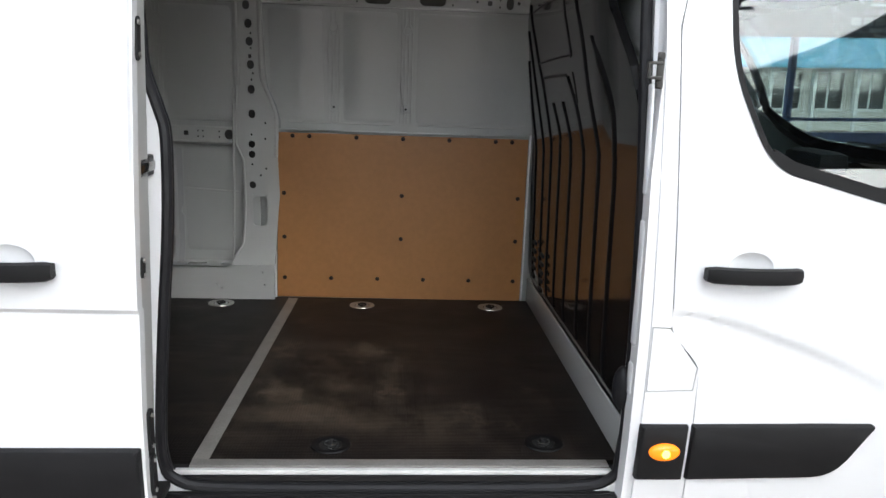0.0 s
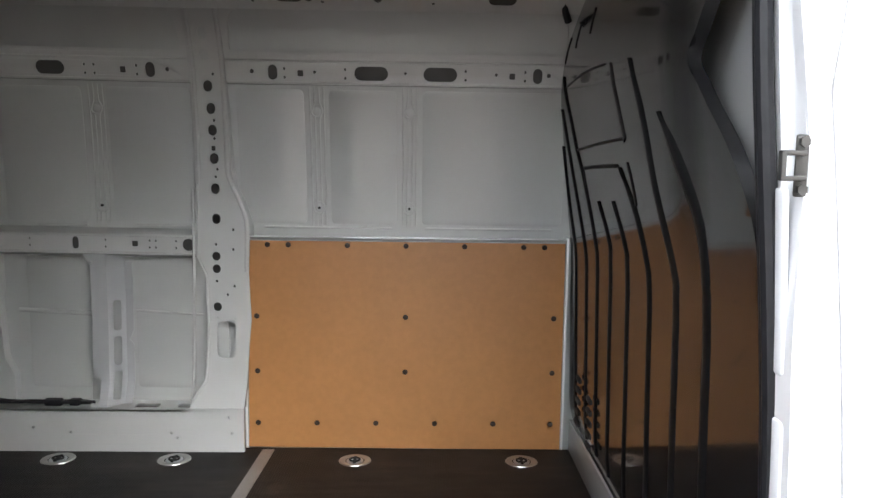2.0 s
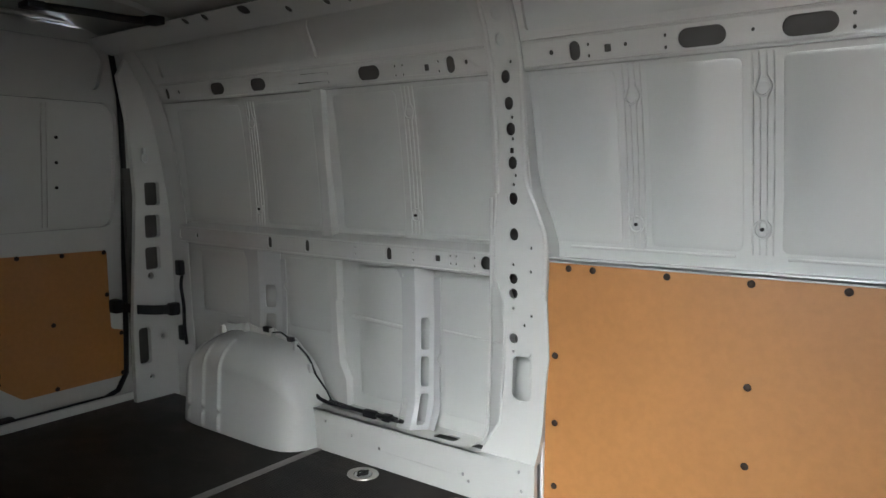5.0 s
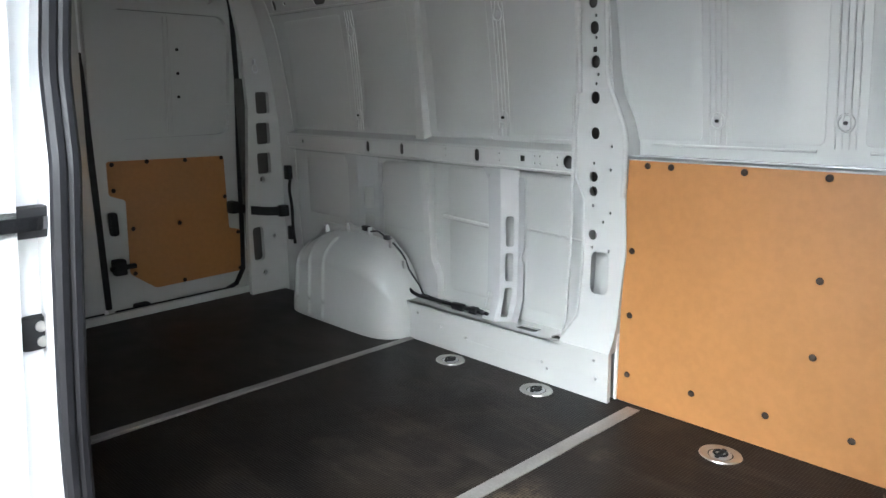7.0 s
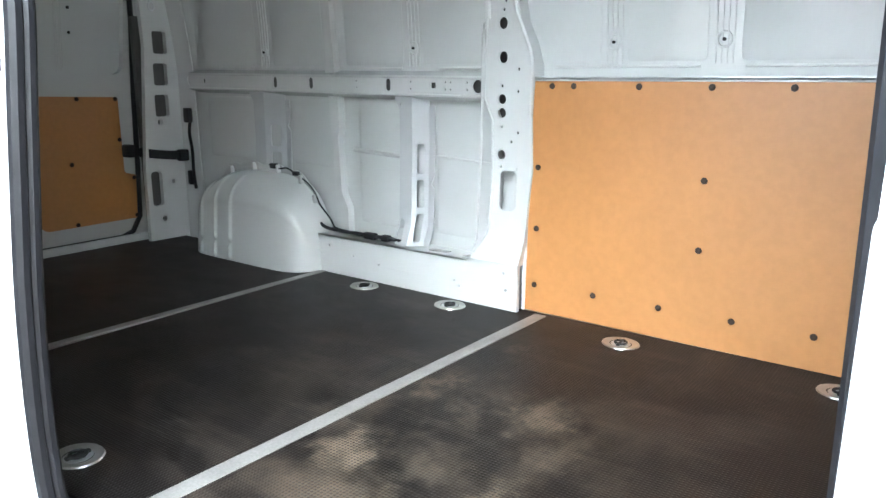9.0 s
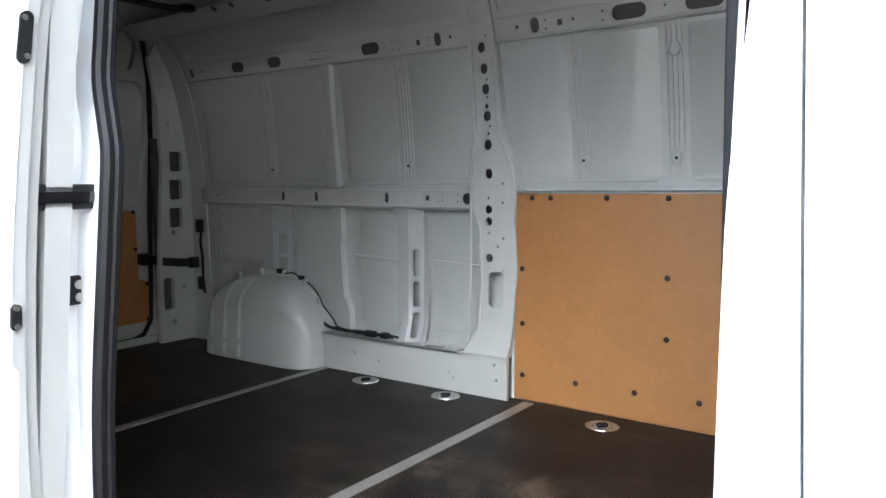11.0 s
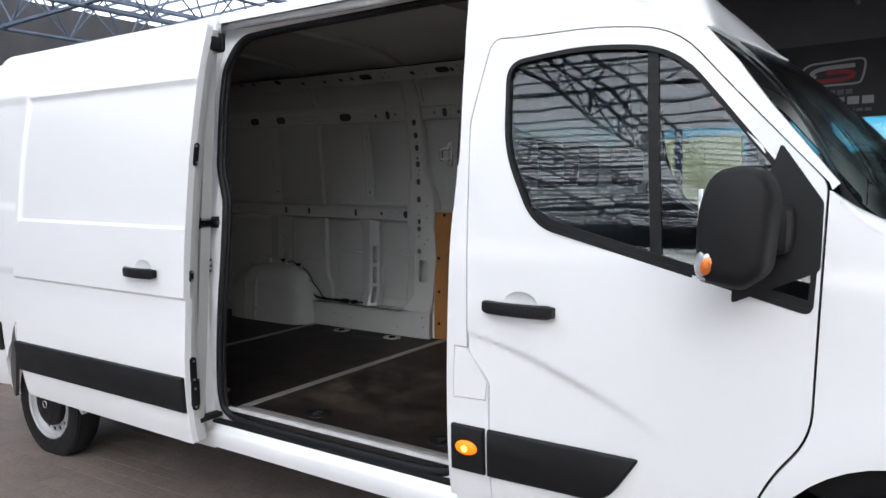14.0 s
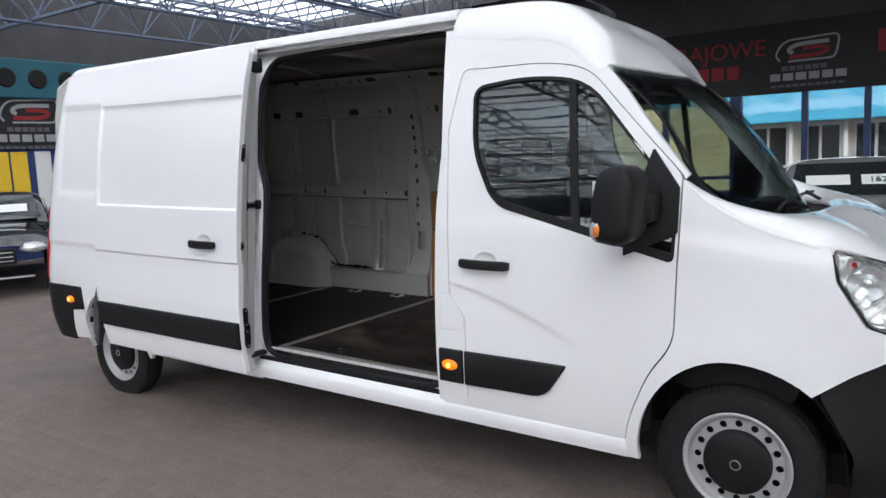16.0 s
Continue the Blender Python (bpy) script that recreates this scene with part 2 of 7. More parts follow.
TYRE = material("tyre_rubber", (0.011, 0.011, 0.0115), 0.72, spec=0.3, grain=0.25, scale=12, bump=0.4, bump_scale=120)
STEEL = material("silver_steel", (0.55, 0.56, 0.57), 0.38, metal=0.8, grain=0.1, scale=12)
SILVER = material("silver_wheel_paint", (0.42, 0.425, 0.43), 0.42, metal=0.25, grain=0.06, scale=9, fine=0.06)
SILL_ALU = material("bright_sill_strip", (0.70, 0.70, 0.69), 0.32, metal=0.25, grain=0.12, scale=14)
ALU = material("worn_aluminium", (0.30, 0.285, 0.27), 0.45, metal=0.5, grain=0.12, scale=9, fine=0.15, bump=0.2, bump_scale=300)
ZINC = material("zinc_plate", (0.45, 0.44, 0.42), 0.32, metal=0.95, grain=0.1, scale=30)
STRIKER = material("grey_phosphated_steel", (0.055, 0.053, 0.050), 0.5, metal=0.2, grain=0.2, scale=30)
LIPGREY = material("grey_rubber", (0.06, 0.06, 0.062), 0.4, grain=0.2, scale=6)
DARK = material("dark_gap", (0.006, 0.006, 0.006), 0.8)
HARD = material("tan_hardboard", (0.37, 0.170, 0.056), 0.42, grain=0.06, scale=3, fine=0.08, bump=0.06, bump_scale=500, stain=((0.33, 0.15, 0.05), 0.15, 2.0))
SCREW = material("dark_bronze_screw", (0.022, 0.013, 0.009), 0.5, spec=0.25, grain=0.2, scale=60)
AMBER = glow("amber_lamp", (1.0, 0.22, 0.01), 0.22)
AMBER_DULL = material("amber_lens", (0.75, 0.20, 0.04), 0.12, grain=0.2, scale=80)
RED = material("red_lens", (0.42, 0.015, 0.02), 0.12, coat=0.6, grain=0.2, scale=60)
LAMP_BOWL = material("aluminised_lamp_bowl", (0.90, 0.90, 0.91), 0.18, metal=0.55, grain=0.25, scale=30, bump=0.3, bump_scale=40)
CLEAR = material("clear_lens", (0.72, 0.74, 0.76), 0.08, metal=0.6, grain=0.25, scale=40)
GLASS = glass_sheet("tinted_glass", (0.68, 0.74, 0.74), 0.038)
SCREEN_GLASS = glass_sheet("windscreen_glass", (0.86, 0.92, 0.91), 0.01)
PANE = glass_sheet("clear_pane", (0.94, 0.96, 0.96), 0.0)
CLOTH = material("charcoal_seat_cloth", (0.03, 0.032, 0.036), 0.9, grain=0.25, scale=20, bump=0.5, bump_scale=500)
GLAZING = roof_sheet()


# ---- the van: outside ----
VAN = tagged(new("panel_van"), "white high-roof panel van with its side door slid open", "van")
VAN.matrix_basis = RAKE
SHELL = Vector((0.04, 0.055, -0.05))   # shift of the outer shell, fitted to the camera's view
JAMB = Vector((0.0, 0.055, -0.035))    # shift of the door opening's rim, fitted to the camera's view
LEVEL = SHELL
MID = 0.97                       # the van's middle plane, y
FLOOR = 0.56                     # the load floor
SIDE = [(0.30, 0.05), (0.40, 0.005), (0.48, -0.025), (0.6, -0.045), (0.8, -0.055), (1.05, -0.055), (1.25, -0.045), (1.45, -0.03), (1.8, 0.012), (2.1, 0.065), (2.25, 0.105), (2.36, 0.15), (2.45, 0.172)]


def side(x, z):
    """The y of the outer skin on the sliding-door side, in the shell's own frame."""
    y = sum(interp(SIDE, z + d) for d in (-0.09, -0.045, 0, 0.045, 0.09)) / 5
    if x > 0.9:
        y += 0.10 * ((x - 0.9) / 1.2) ** 2.2 + 0.05 * max(0, z - 1.3) * (x - 0.9)
    corner = rear_x(z) + 0.22
    if x < corner:
        y += 0.22 * (1 - math.sqrt(1 - min(0.98, (corner - x) / 0.22) ** 2))
    return y


def rear_x(z):
    """The rear face leans forward with height."""
    return -3.86 + 0.13 * max(0, z - 0.9)


def panel(name, outline, holes, mat, parent, label="", shift=0.0, relief=None, thick=0.03, step=0.05):
    """A curved body panel of that outline (x, z) lying in the van's side."""
    xs, zs = [p[0] for p in outline], [p[1] for p in outline]
    x0, x1, z0, z1 = min(xs) - 0.02, max(xs) + 0.02, min(zs) - 0.02, max(zs) + 0.02
    f = lambda x, z: (x, side(x, z) + shift + (relief(x, z) if relief else 0), z)
    body = slab(bmesh.new(), f, span(x0, x1, max(2, int((x1 - x0) / step))), span(z0, z1, max(2, int((z1 - z0) / step))), (0, thick, 0))
    body = boolean(body, plate(bmesh.new(), outline, [], lambda u, v, d: (u, -1 + d, v), 2.5), "INTERSECT")
    for h in holes:
        body = boolean(body, plate(bmesh.new(), h, [], lambda u, v, d: (u, -1 + d, v), 2.5), "DIFFERENCE")
    return part(name, body, mat, parent, label, smooth=32)


inset = shrunk


def rounded(pts, r, n=4):
    """The outline with its corners rounded by about r (or by each point's own third value)."""
    out, count = [], len(pts)
    for i in range(count):
        a, b, c = (Vector(pts[(i + k) % count][:2]) for k in (-1, 0, 1))
        q = pts[i][2] if len(pts[i]) > 2 else r
        d1, d2 = (a - b), (c - b)
        q = min(q, d1.length * 0.45, d2.length * 0.45)
        p0, p1 = b + d1.normalized() * q, b + d2.normalized() * q
        for k in range(n + 1):
            t = k / n
            out.append(tuple(p0 * (1 - t) ** 2 + b * 2 * t * (1 - t) + p1 * t * t))
    return out


def dense(pts, step=0.05):
    """The outline with points added along long edges, so that it can follow the wall's curve."""
    out, n = [], len(pts)
    for i in range(n):
        a, b = Vector(pts[i]), Vector(pts[(i + 1) % n])
        k = max(1, int((b - a).length / step))
        out += [tuple(a.lerp(b, j / k)) for j in range(k)]
    return out


DOOR = rounded([(0.202, 0.435), (1.02, 0.478), (1.045, 0.62, 0.08), (1.13, 0.84, 0.1), (1.235, 0.98, 0.08), (1.245, 1.695), (0.80, 2.165, 0.16), (0.56, 2.20, 0.15), (0.135, 2.195, 0.05), (0.075, 1.9), (0.108, 1.085), (0.198, 0.985)], 0.03, 5)
WINDOW = rounded([(0.335, 1.60, 0.12), (0.395, 1.545, 0.05), (1.215, 1.335, 0.02), (1.225, 1.60, 0.02), (0.80, 2.105, 0.16), (0.50, 2.135, 0.12), (0.215, 2.105, 0.06), (0.235, 1.80, 0.1)], 0.08, 5)
GAP = 0.004

# front door with window, handle, trim and mirror
def crease(x, z):
    """The swage of the front door: the metal under the curve lies a little deeper."""
    c = 1.16 - 0.05 * x - 0.33 * max(0, x - 0.05) ** 1.6
    s = max(0.0, min(1.0, (c - z) / 0.014 + 0.5))
    low = max(0.0, min(1.0, 1 - (c - z - 0.05) / 0.30))
    return 0.010 * s * s * (3 - 2 * s) * low * max(0, min(1, (0.86 - x) * 3.2))


door = panel("front_door", inset(DOOR, GAP), [WINDOW], PAINT, VAN, "white front door with dark window", step=0.013, relief=crease)
frame_bm = bmesh.new()
plate(frame_bm, inset(WINDOW, -0.009), [inset(WINDOW, 0.006)], lambda u, v, d: (u, side(u, v) - 0.004 + d, v), 0.025)
part("window_seal", frame_bm, BLACK, door, "black rubber window frame")
gl = bmesh.new()
slab(gl, lambda x, z: (x, side(x, z) + 0.012, z), span(0.17, 1.25, 24), span(1.3, 2.17, 20), (0, 0.004, 0))
gl = boolean(gl, plate(bmesh.new(), inset(WINDOW, 0.004), [], lambda u, v, d: (u, -1 + d, v), 2.5), "INTERSECT")
pane = part("window_pane", gl, GLASS, door, "dark tinted side window")
pane.visible_shadow = False
belt = bmesh.new()
plate(belt, dense([(0.40, 1.535), (0.80, 1.432), (1.222, 1.326), (1.222, 1.362), (0.80, 1.470), (0.42, 1.568), (0.36, 1.60), (0.345, 1.585)], 0.06), [], lambda u, v, d: (u, side(u, v) + 0.001 + d, v), 0.014)
part("belt_seal", belt, BLACK, door)
bar = bmesh.new()
plate(bar, dense([(0.765, 1.43), (0.80, 1.42), (0.742, 2.13), (0.707, 2.13)], 0.04), [], lambda u, v, d: (u, side(u, v) + 0.003 + d, v), 0.016)
part("window_divider", bar, BLACK, door)


def door_handle(parent, x, z, y, w=0.27):
    cup = bmesh.new()
    bmesh.ops.create_uvsphere(cup, u_segments=32, v_segments=16, radius=1, matrix=Matrix.LocRotScale(LEVEL + Vector((x, y - 0.004, z + 0.016)), None, (0.066, 0.022, 0.046)))
    body = bmesh.new()
    body.from_mesh(parent.data)
    body = boolean(body, cup, "DIFFERENCE")
    body.to_mesh(parent.data)
    body.free()
    parent.data.shade_smooth()
    parent.data.set_sharp_from_angle(angle=radians(32))
    h = bmesh.new()
    pts = [Vector((x - w / 2 + w * k / 14, y - 0.018 - 0.024 * math.sin(math.pi * k / 14) ** 0.6, z)) for k in range(15)]
    rings = []
    for k, p in enumerate(pts):
        s = 0.024 if 0 < k < 14 else 0.019
        rings.append([h.verts.new(p + Vector((0, dy, dz))) for dy, dz in ((-0.012, -s * 0.8), (-0.015, 0), (-0.012, s * 0.8), (0.0, s), (0.014, s * 0.8), (0.014, -s * 0.8), (0.0, -s))])
    for a, b in zip(rings, rings[1:]):
        for k in range(7):
            h.faces.new((a[k], a[(k + 1) % 7], b[(k + 1) % 7], b[k]))
    h.faces.new(rings[0])
    h.faces.new(rings[-1])
    part("handle", h, BLACK, parent, "black pull handle", smooth=50)


door_handle(door, 0.318, 1.262, side(0.318, 1.262))


def rubbing_strip(outline, parent, shift=0.0, name="rubbing_strip"):
    bm = pad(bmesh.new(), dense(outline, 0.06), lambda u, v, d: (u, side(u, v) + shift - 0.020 + d, v), 0.030, 0.012)
    return part(name, bm, BLACK, parent, "black plastic side moulding")


rubbing_strip(rounded([(0.195, 0.636, 0.005), (0.64, 0.645, 0.07), (0.75, 0.815, 0.015), (0.197, 0.812, 0.005)], 0.01), door)

mirror = part("mirror", boxed(0, 1, 0, 1, 0, 1), BLACK, door, "large black door mirror")
bm = bmesh.new()
prof = [(0.968, 1.44, 0.03), (1.09, 1.42, 0.05), (1.14, 1.46, 0.05), (1.155, 1.67, 0.06), (1.11, 1.742, 0.06), (1.00, 1.728, 0.08), (0.968, 1.62, 0.05)]
pr = rounded(prof, 0.05, 4)
cx, cz = 1.07, 1.6
rows = []
for y, s in ((-0.335, 0.72), (-0.325, 0.9), (-0.30, 1.0), (-0.16, 1.0), (-0.125, 0.94), (-0.115, 0.8)):
    rows.append([bm.verts.new((cx + (u - cx) * s, y + 0.04 * (v - cz), cz + (v - cz) * s)) for u, v in pr])
for a, b in zip(rows, rows[1:]):
    for k in range(len(pr)):
        j = (k + 1) % len(pr)
        bm.faces.new((a[k], a[j], b[j], b[k]))
bm.faces.new(rows[0])
bm.faces.new(rows[-1])
me = mirror.data
settle(bm)
bm.normal_update()
bmesh.ops.recalc_face_normals(bm, faces=bm.faces)
bm.to_mesh(me)
bm.free()
me.shade_smooth()
me.set_sharp_from_angle(angle=radians(40))
bm = bmesh.new()
plate(bm, dense(rounded([(1.01, 1.345), (1.236, 1.45), (1.236, 1.64), (1.12, 1.805), (1.055, 1.60), (1.01, 1.41)], 0.012), 0.05), [], lambda u, v, d: (u, side(u, v) - 0.014 + d, v), 0.035)
part("mirror_base", bm, BLACK, mirror)
part("mirror_arm", boxed(1.06, 1.17, -0.16, 0.02, 1.50, 1.63, bevel=0.03), BLACK, mirror)
bm = boxed(0.966, 0.98, -0.29, -0.17, 1.53, 1.68, bevel=0.004)
part("mirror_glass", bm, CLEAR, mirror)
bm = bmesh.new()
bmesh.ops.create_uvsphere(bm, u_segments=20, v_segments=12, radius=1, matrix=Matrix.LocRotScale((1.002, -0.312, 1.497), Euler((0, radians(14), 0)), (0.033, 0.030, 0.056)))
part("indicator_housing", bm, CLEAR, mirror, "clear turn-signal lens")
bm = bmesh.new()
bmesh.ops.create_uvsphere(bm, u_segments=16, v_segments=10, radius=1, matrix=Matrix.LocRotScale((1.004, -0.319, 1.487), Euler((0, radians(14), 0)), (0.022, 0.0285, 0.033)))
part("indicator", bm, AMBER_DULL, mirror, "amber turn-signal lens")

# B-pillar, fuel flap, lower corner, windscreen pillar
PILLAR = [(0.048, 0.43), (0.202, 0.43)] + [(0.198, 0.985), (0.108, 1.085), (0.075, 1.9)] + rounded([(0.075, 1.9), (0.135, 2.195, 0.05), (0.56, 2.20, 0.15), (0.80, 2.165, 0.16), (1.245, 1.695)], 0.05, 5)[6:-6] + [(1.245, 1.695), (1.254, 1.674), (1.272, 1.692), (1.085, 1.92), (0.985, 2.053), (0.893, 2.152), (0.85, 2.152), (0.75, 2.22), (0.69, 2.27), (0.56, 2.305), (0.40, 2.32), (0.005, 2.35), (0.025, 2.15), (0.040, 1.85), (0.050, 1.15)]
FLAP = [(0.053, 0.912), (0.186, 0.918), (0.193, 0.985), (0.106, 1.10), (0.055, 1.102)]
panel("b_pillar", PILLAR, [inset(FLAP, -0.003)], PAINT, VAN)
panel("fuel_flap", inset(FLAP, 0.001), [], PAINT, VAN)
blk = rubbing_strip(rounded([(0.043, 0.636, 0.006), (0.184, 0.636, 0.006), (0.186, 0.812, 0.006), (0.046, 0.812, 0.006)], 0.006), VAN, name="lamp_block")


def marker_lamp(x, z, y, parent):
    bm = bmesh.new()
    bmesh.ops.create_uvsphere(bm, u_segments=24, v_segments=12, radius=1, matrix=Matrix.LocRotScale((x, y, z), None, (0.046, 0.016, 0.027)))
    lamp = part("marker_lamp", bm, AMBER, parent, "lit amber side marker lamp", smooth=60)
    bm = bmesh.new()
    cyl(bm, (x, y - 0.0165, z), (x, y + 0.01, z), 0.012, n=14)
    part("bulb", bm, glow_bulb, lamp)


glow_bulb = glow("hot_bulb", (1.0, 0.50, 0.06), 1.6)
marker_lamp(0.117, 0.734, side(0.122, 0.743) - 0.022, blk)

# sill under the doors, step well and its tread
bm = bmesh.new()
SILL = [(-0.015, 0.422), (-0.036, 0.427), (-0.043, 0.455), (-0.046, 0.497), (-0.041, 0.508), (-0.010, 0.538), (-0.002, 0.541), (0.04, 0.543), (0.05, 0.40), (0.0, 0.415)]
for x0, x1 in ((-2.5, 1.035),):
    plate(bm, SILL, [], lambda u, v, d: (x0 + d, u + 0.012, v + (0 if d == 0 else 0.0)), x1 - x0)
part("rocker_panel", bm, PAINT, VAN, "white rocker sill", smooth=60)
bm = boxed(-1.37, 0.02, -0.002, 0.04, 0.44, 0.548)
step = part("door_step", bm, BLACK, VAN, "black ribbed step tread in the door sill")
for y in (0.006, 0.018, 0.030):
    part("tread_rib", boxed(-1.34, 0.0, y - 0.003, y + 0.003, 0.545, 0.554, bevel=0.002), BLACK, step)
part("step_trim", boxed(-1.32, 0.0, 0.0335, 0.038, 0.546, 0.556, bevel=0.001), SILL_ALU, step, "bright metal strip at the back of the step")
part("step_riser", boxed(-1.37, 0.02, 0.04, 0.075, 0.44, 0.592), GLOSSY, step)
bm = boxed(-1.32, 0.03, 0.040, 0.058, 0.594, 0.609, bevel=0.003)
part("sill_rail", bm, SILL_ALU, VAN, "bright aluminium sill edge")

# wing, headlamp, bonnet, windscreen, roof, bumper
ARCH = [(1.47 + (0.39 if math.cos(t) < 0 else 0.46) * math.cos(t), 0.48 + 0.455 * math.sin(t)) for t in [math.pi * (1.04 - k / 18 * 0.76) for k in range(19)]]
WING = [(1.20, 1.69), (1.20, 0.985), (1.10, 0.83), (1.0, 0.62), (0.99, 0.43)] + ARCH + [(1.90, 0.93), (2.05, 1.02), (2.10, 1.06), (1.93, 1.12), (1.825, 1.285), (1.80, 1.415), (1.72, 1.44), (1.5, 1.51), (1.352, 1.592), (1.256, 1.668)]
panel("wing", WING, [inset(DOOR, -0.003)], PAINT, VAN, "white front wing", step=0.04,
      relief=lambda x, z: -0.014 * math.exp(-((math.hypot(x - 1.47, (z - 0.48) * 0.88) - 0.42) / 0.09) ** 2))
HEAD = rounded([(1.808, 1.412), (1.83, 1.285), (1.94, 1.115), (2.12, 1.05), (2.24, 1.13), (2.10, 1.33)], 0.02)
head_y = lambda u, v: side(u, v) + 0.004 + 0.25 * max(0, u - 1.95)
lamp = bmesh.new()
plate(lamp, dense(HEAD, 0.05), [inset(dense(HEAD, 0.05), 0.009)], lambda u, v, d: (u, head_y(u, v) + d, v), 0.05)
head = part("headlamp", lamp, GLOSSY, VAN, "clear-lens headlamp with chrome inside")
lamp = bmesh.new()
plate(lamp, inset(dense(HEAD, 0.05), 0.01), [], lambda u, v, d: (u, head_y(u, v) + 0.034 + d, v), 0.02)
part("bowl", lamp, LAMP_BOWL, head, "chrome lamp bowl")
for hx, hz, hr, hm in ((1.925, 1.285, 0.066, LAMP_BOWL), (2.03, 1.17, 0.055, LAMP_BOWL), (1.888, 1.352, 0.034, LAMP_BOWL)):
    bm = bmesh.new()
    n = 24
    rings = [[bm.verts.new((hx + r * hr * math.cos(t), head_y(hx, hz) + 0.012 + y, hz + r * hr * math.sin(t))) for t in [math.tau * k / n for k in range(n)]] for r, y in ((1.08, 0.022), (1.0, 0.0), (0.92, 0.004), (0.6, 0.02), (0.25, 0.03), (0.22, 0.012), (0.05, 0.006))]
    for a, b in zip(rings, rings[1:]):
        for k in range(n):
            bm.faces.new((a[k], a[(k + 1) % n], b[(k + 1) % n], b[k]))
    bm.faces.new(rings[-1])
    part("reflector", bm, hm, head)
for fx, fz, tilt in ((1.872, 1.235, 62), (1.90, 1.20, 60), (1.965, 1.215, 35), (1.99, 1.325, 140), (2.04, 1.265, 150), (1.955, 1.165, 48)):
    bm = boxed(-0.052, 0.052, -0.004, 0.012, -0.005, 0.005, bevel=0.002)
    bm.transform(Matrix.Translation((fx, head_y(fx, fz) + 0.022, fz)) @ Matrix.Rotation(radians(-tilt), 4, "Y"))
    part("facet", bm, LAMP_BOWL, head)
for fx, fz in ((1.880, 1.350),):
    bm = cyl(bmesh.new(), (fx, head_y(fx, fz) + 0.03, fz), (fx, head_y(fx, fz) + 0.018, fz), 0.012, 0.008, n=14)
    part("bulb_cap", bm, RED, head, "red-tinted bulb cap")
lamp = bmesh.new()
plate(lamp, inset(dense(HEAD, 0.05), 0.012), [], lambda u, v, d: (u, head_y(u, v) + 0.003 + d, v), 0.003)
part("lens", lamp, PANE, head, "clear lens").visible_shadow = False
EDGE = [(1.275, 0, 1.66), (1.352, 0, 1.596), (1.5, 0, 1.515), (1.72, 0, 1.445), (1.80, 0, 1.420)]
EDGE = [(x, side(x, z - 0.012) - 0.003, z - 0.012) for x, y, z in EDGE] + [(1.95, 0.17, 1.355), (2.10, 0.31, 1.25), (2.20, 0.55, 1.18), (2.25, 0.97, 1.165)]
FOOT = [(1.262, 0.055, 1.712), (1.31, 0.13, 1.635), (1.385, 0.23, 1.556), (1.455, 0.36, 1.500), (1.55, 0.60, 1.478), (1.61, 0.97, 1.470)]
COWL = [(1.262, 0.050, 1.664), (1.355, 0.125, 1.575), (1.455, 0.23, 1.503), (1.54, 0.36, 1.478), (1.64, 0.60, 1.486), (1.71, 0.97, 1.494)]
HEADER = [(0.886, 0.095, 2.165), (0.892, 0.16, 2.168), (0.905, 0.35, 2.167), (0.945, 0.60, 2.164), (0.972, 0.80, 2.161), (0.993, 0.97, 2.159)]


def along(points, n):
    """n + 1 even points along a smooth curve, over both halves of the van."""
    p = smooth_path(points, 10)
    d = [0]
    for a, b in zip(p, p[1:]):
        d.append(d[-1] + (b - a).length)
    out = []
    for k in range(n + 1):
        s = d[-1] * k / n
        j = max(i for i in range(len(d)) if d[i] <= s + 1e-9)
        j = min(j, len(p) - 2)
        t = (s - d[j]) / max(1e-9, d[j + 1] - d[j])
        out.append(p[j].lerp(p[j + 1], t))
    return out + [Vector((q.x, 2 * MID - q.y, q.z)) for q in out[-2::-1]]


def loft(bm, a, b, n, bulge=(0, 0, 0), thick=(0, 0, 0)):
    """A sheet from curve a to curve b, swelling by bulge half-way."""
    f = lambda u, v: a[u].lerp(b[u], v) + Vector(bulge) * (4 * v * (1 - v))
    if any(thick):
        return slab(bm, f, range(len(a)), span(0, 1, n), thick)
    grid(bm, f, range(len(a)), span(0, 1, n))
    return bm


foot, header, edge, cowl = along(FOOT, 20), along(HEADER, 20), along(EDGE, 20), along(COWL, 20)
ws = part("windscreen", loft(bmesh.new(), foot, header, 14, (0.035, 0, 0.035), (-0.004, 0, -0.004)), SCREEN_GLASS, VAN, "raked windscreen with dark edge band")
ws.visible_shadow = False
on_screen = lambda u, v: foot[u].lerp(header[u], v) + Vector((0.035, 0, 0.035)) * (4 * v * (1 - v)) + Vector((-0.009, 0, -0.009))
band = bmesh.new()
slab(band, on_screen, range(41), span(0.90, 1, 3), (-0.004, 0, -0.004))
slab(band, on_screen, range(41), span(0, 0.07, 2), (-0.004, 0, -0.004))
slab(band, on_screen, range(3), span(0.07, 0.90, 10), (-0.004, 0.002, -0.004))
slab(band, on_screen, range(38, 41), span(0.07, 0.90, 10), (-0.004, -0.002, -0.004))
part("edge_band", band, GLOSSY, ws, "black band on the windscreen")
part("wiper_panel", loft(bmesh.new(), foot, [p + Vector((0.03, 0.0, -0.022)) for p in cowl], 2, (0, 0, -0.008), (0, 0, -0.02)), BLACK, VAN, "black scuttle panel under the windscreen")
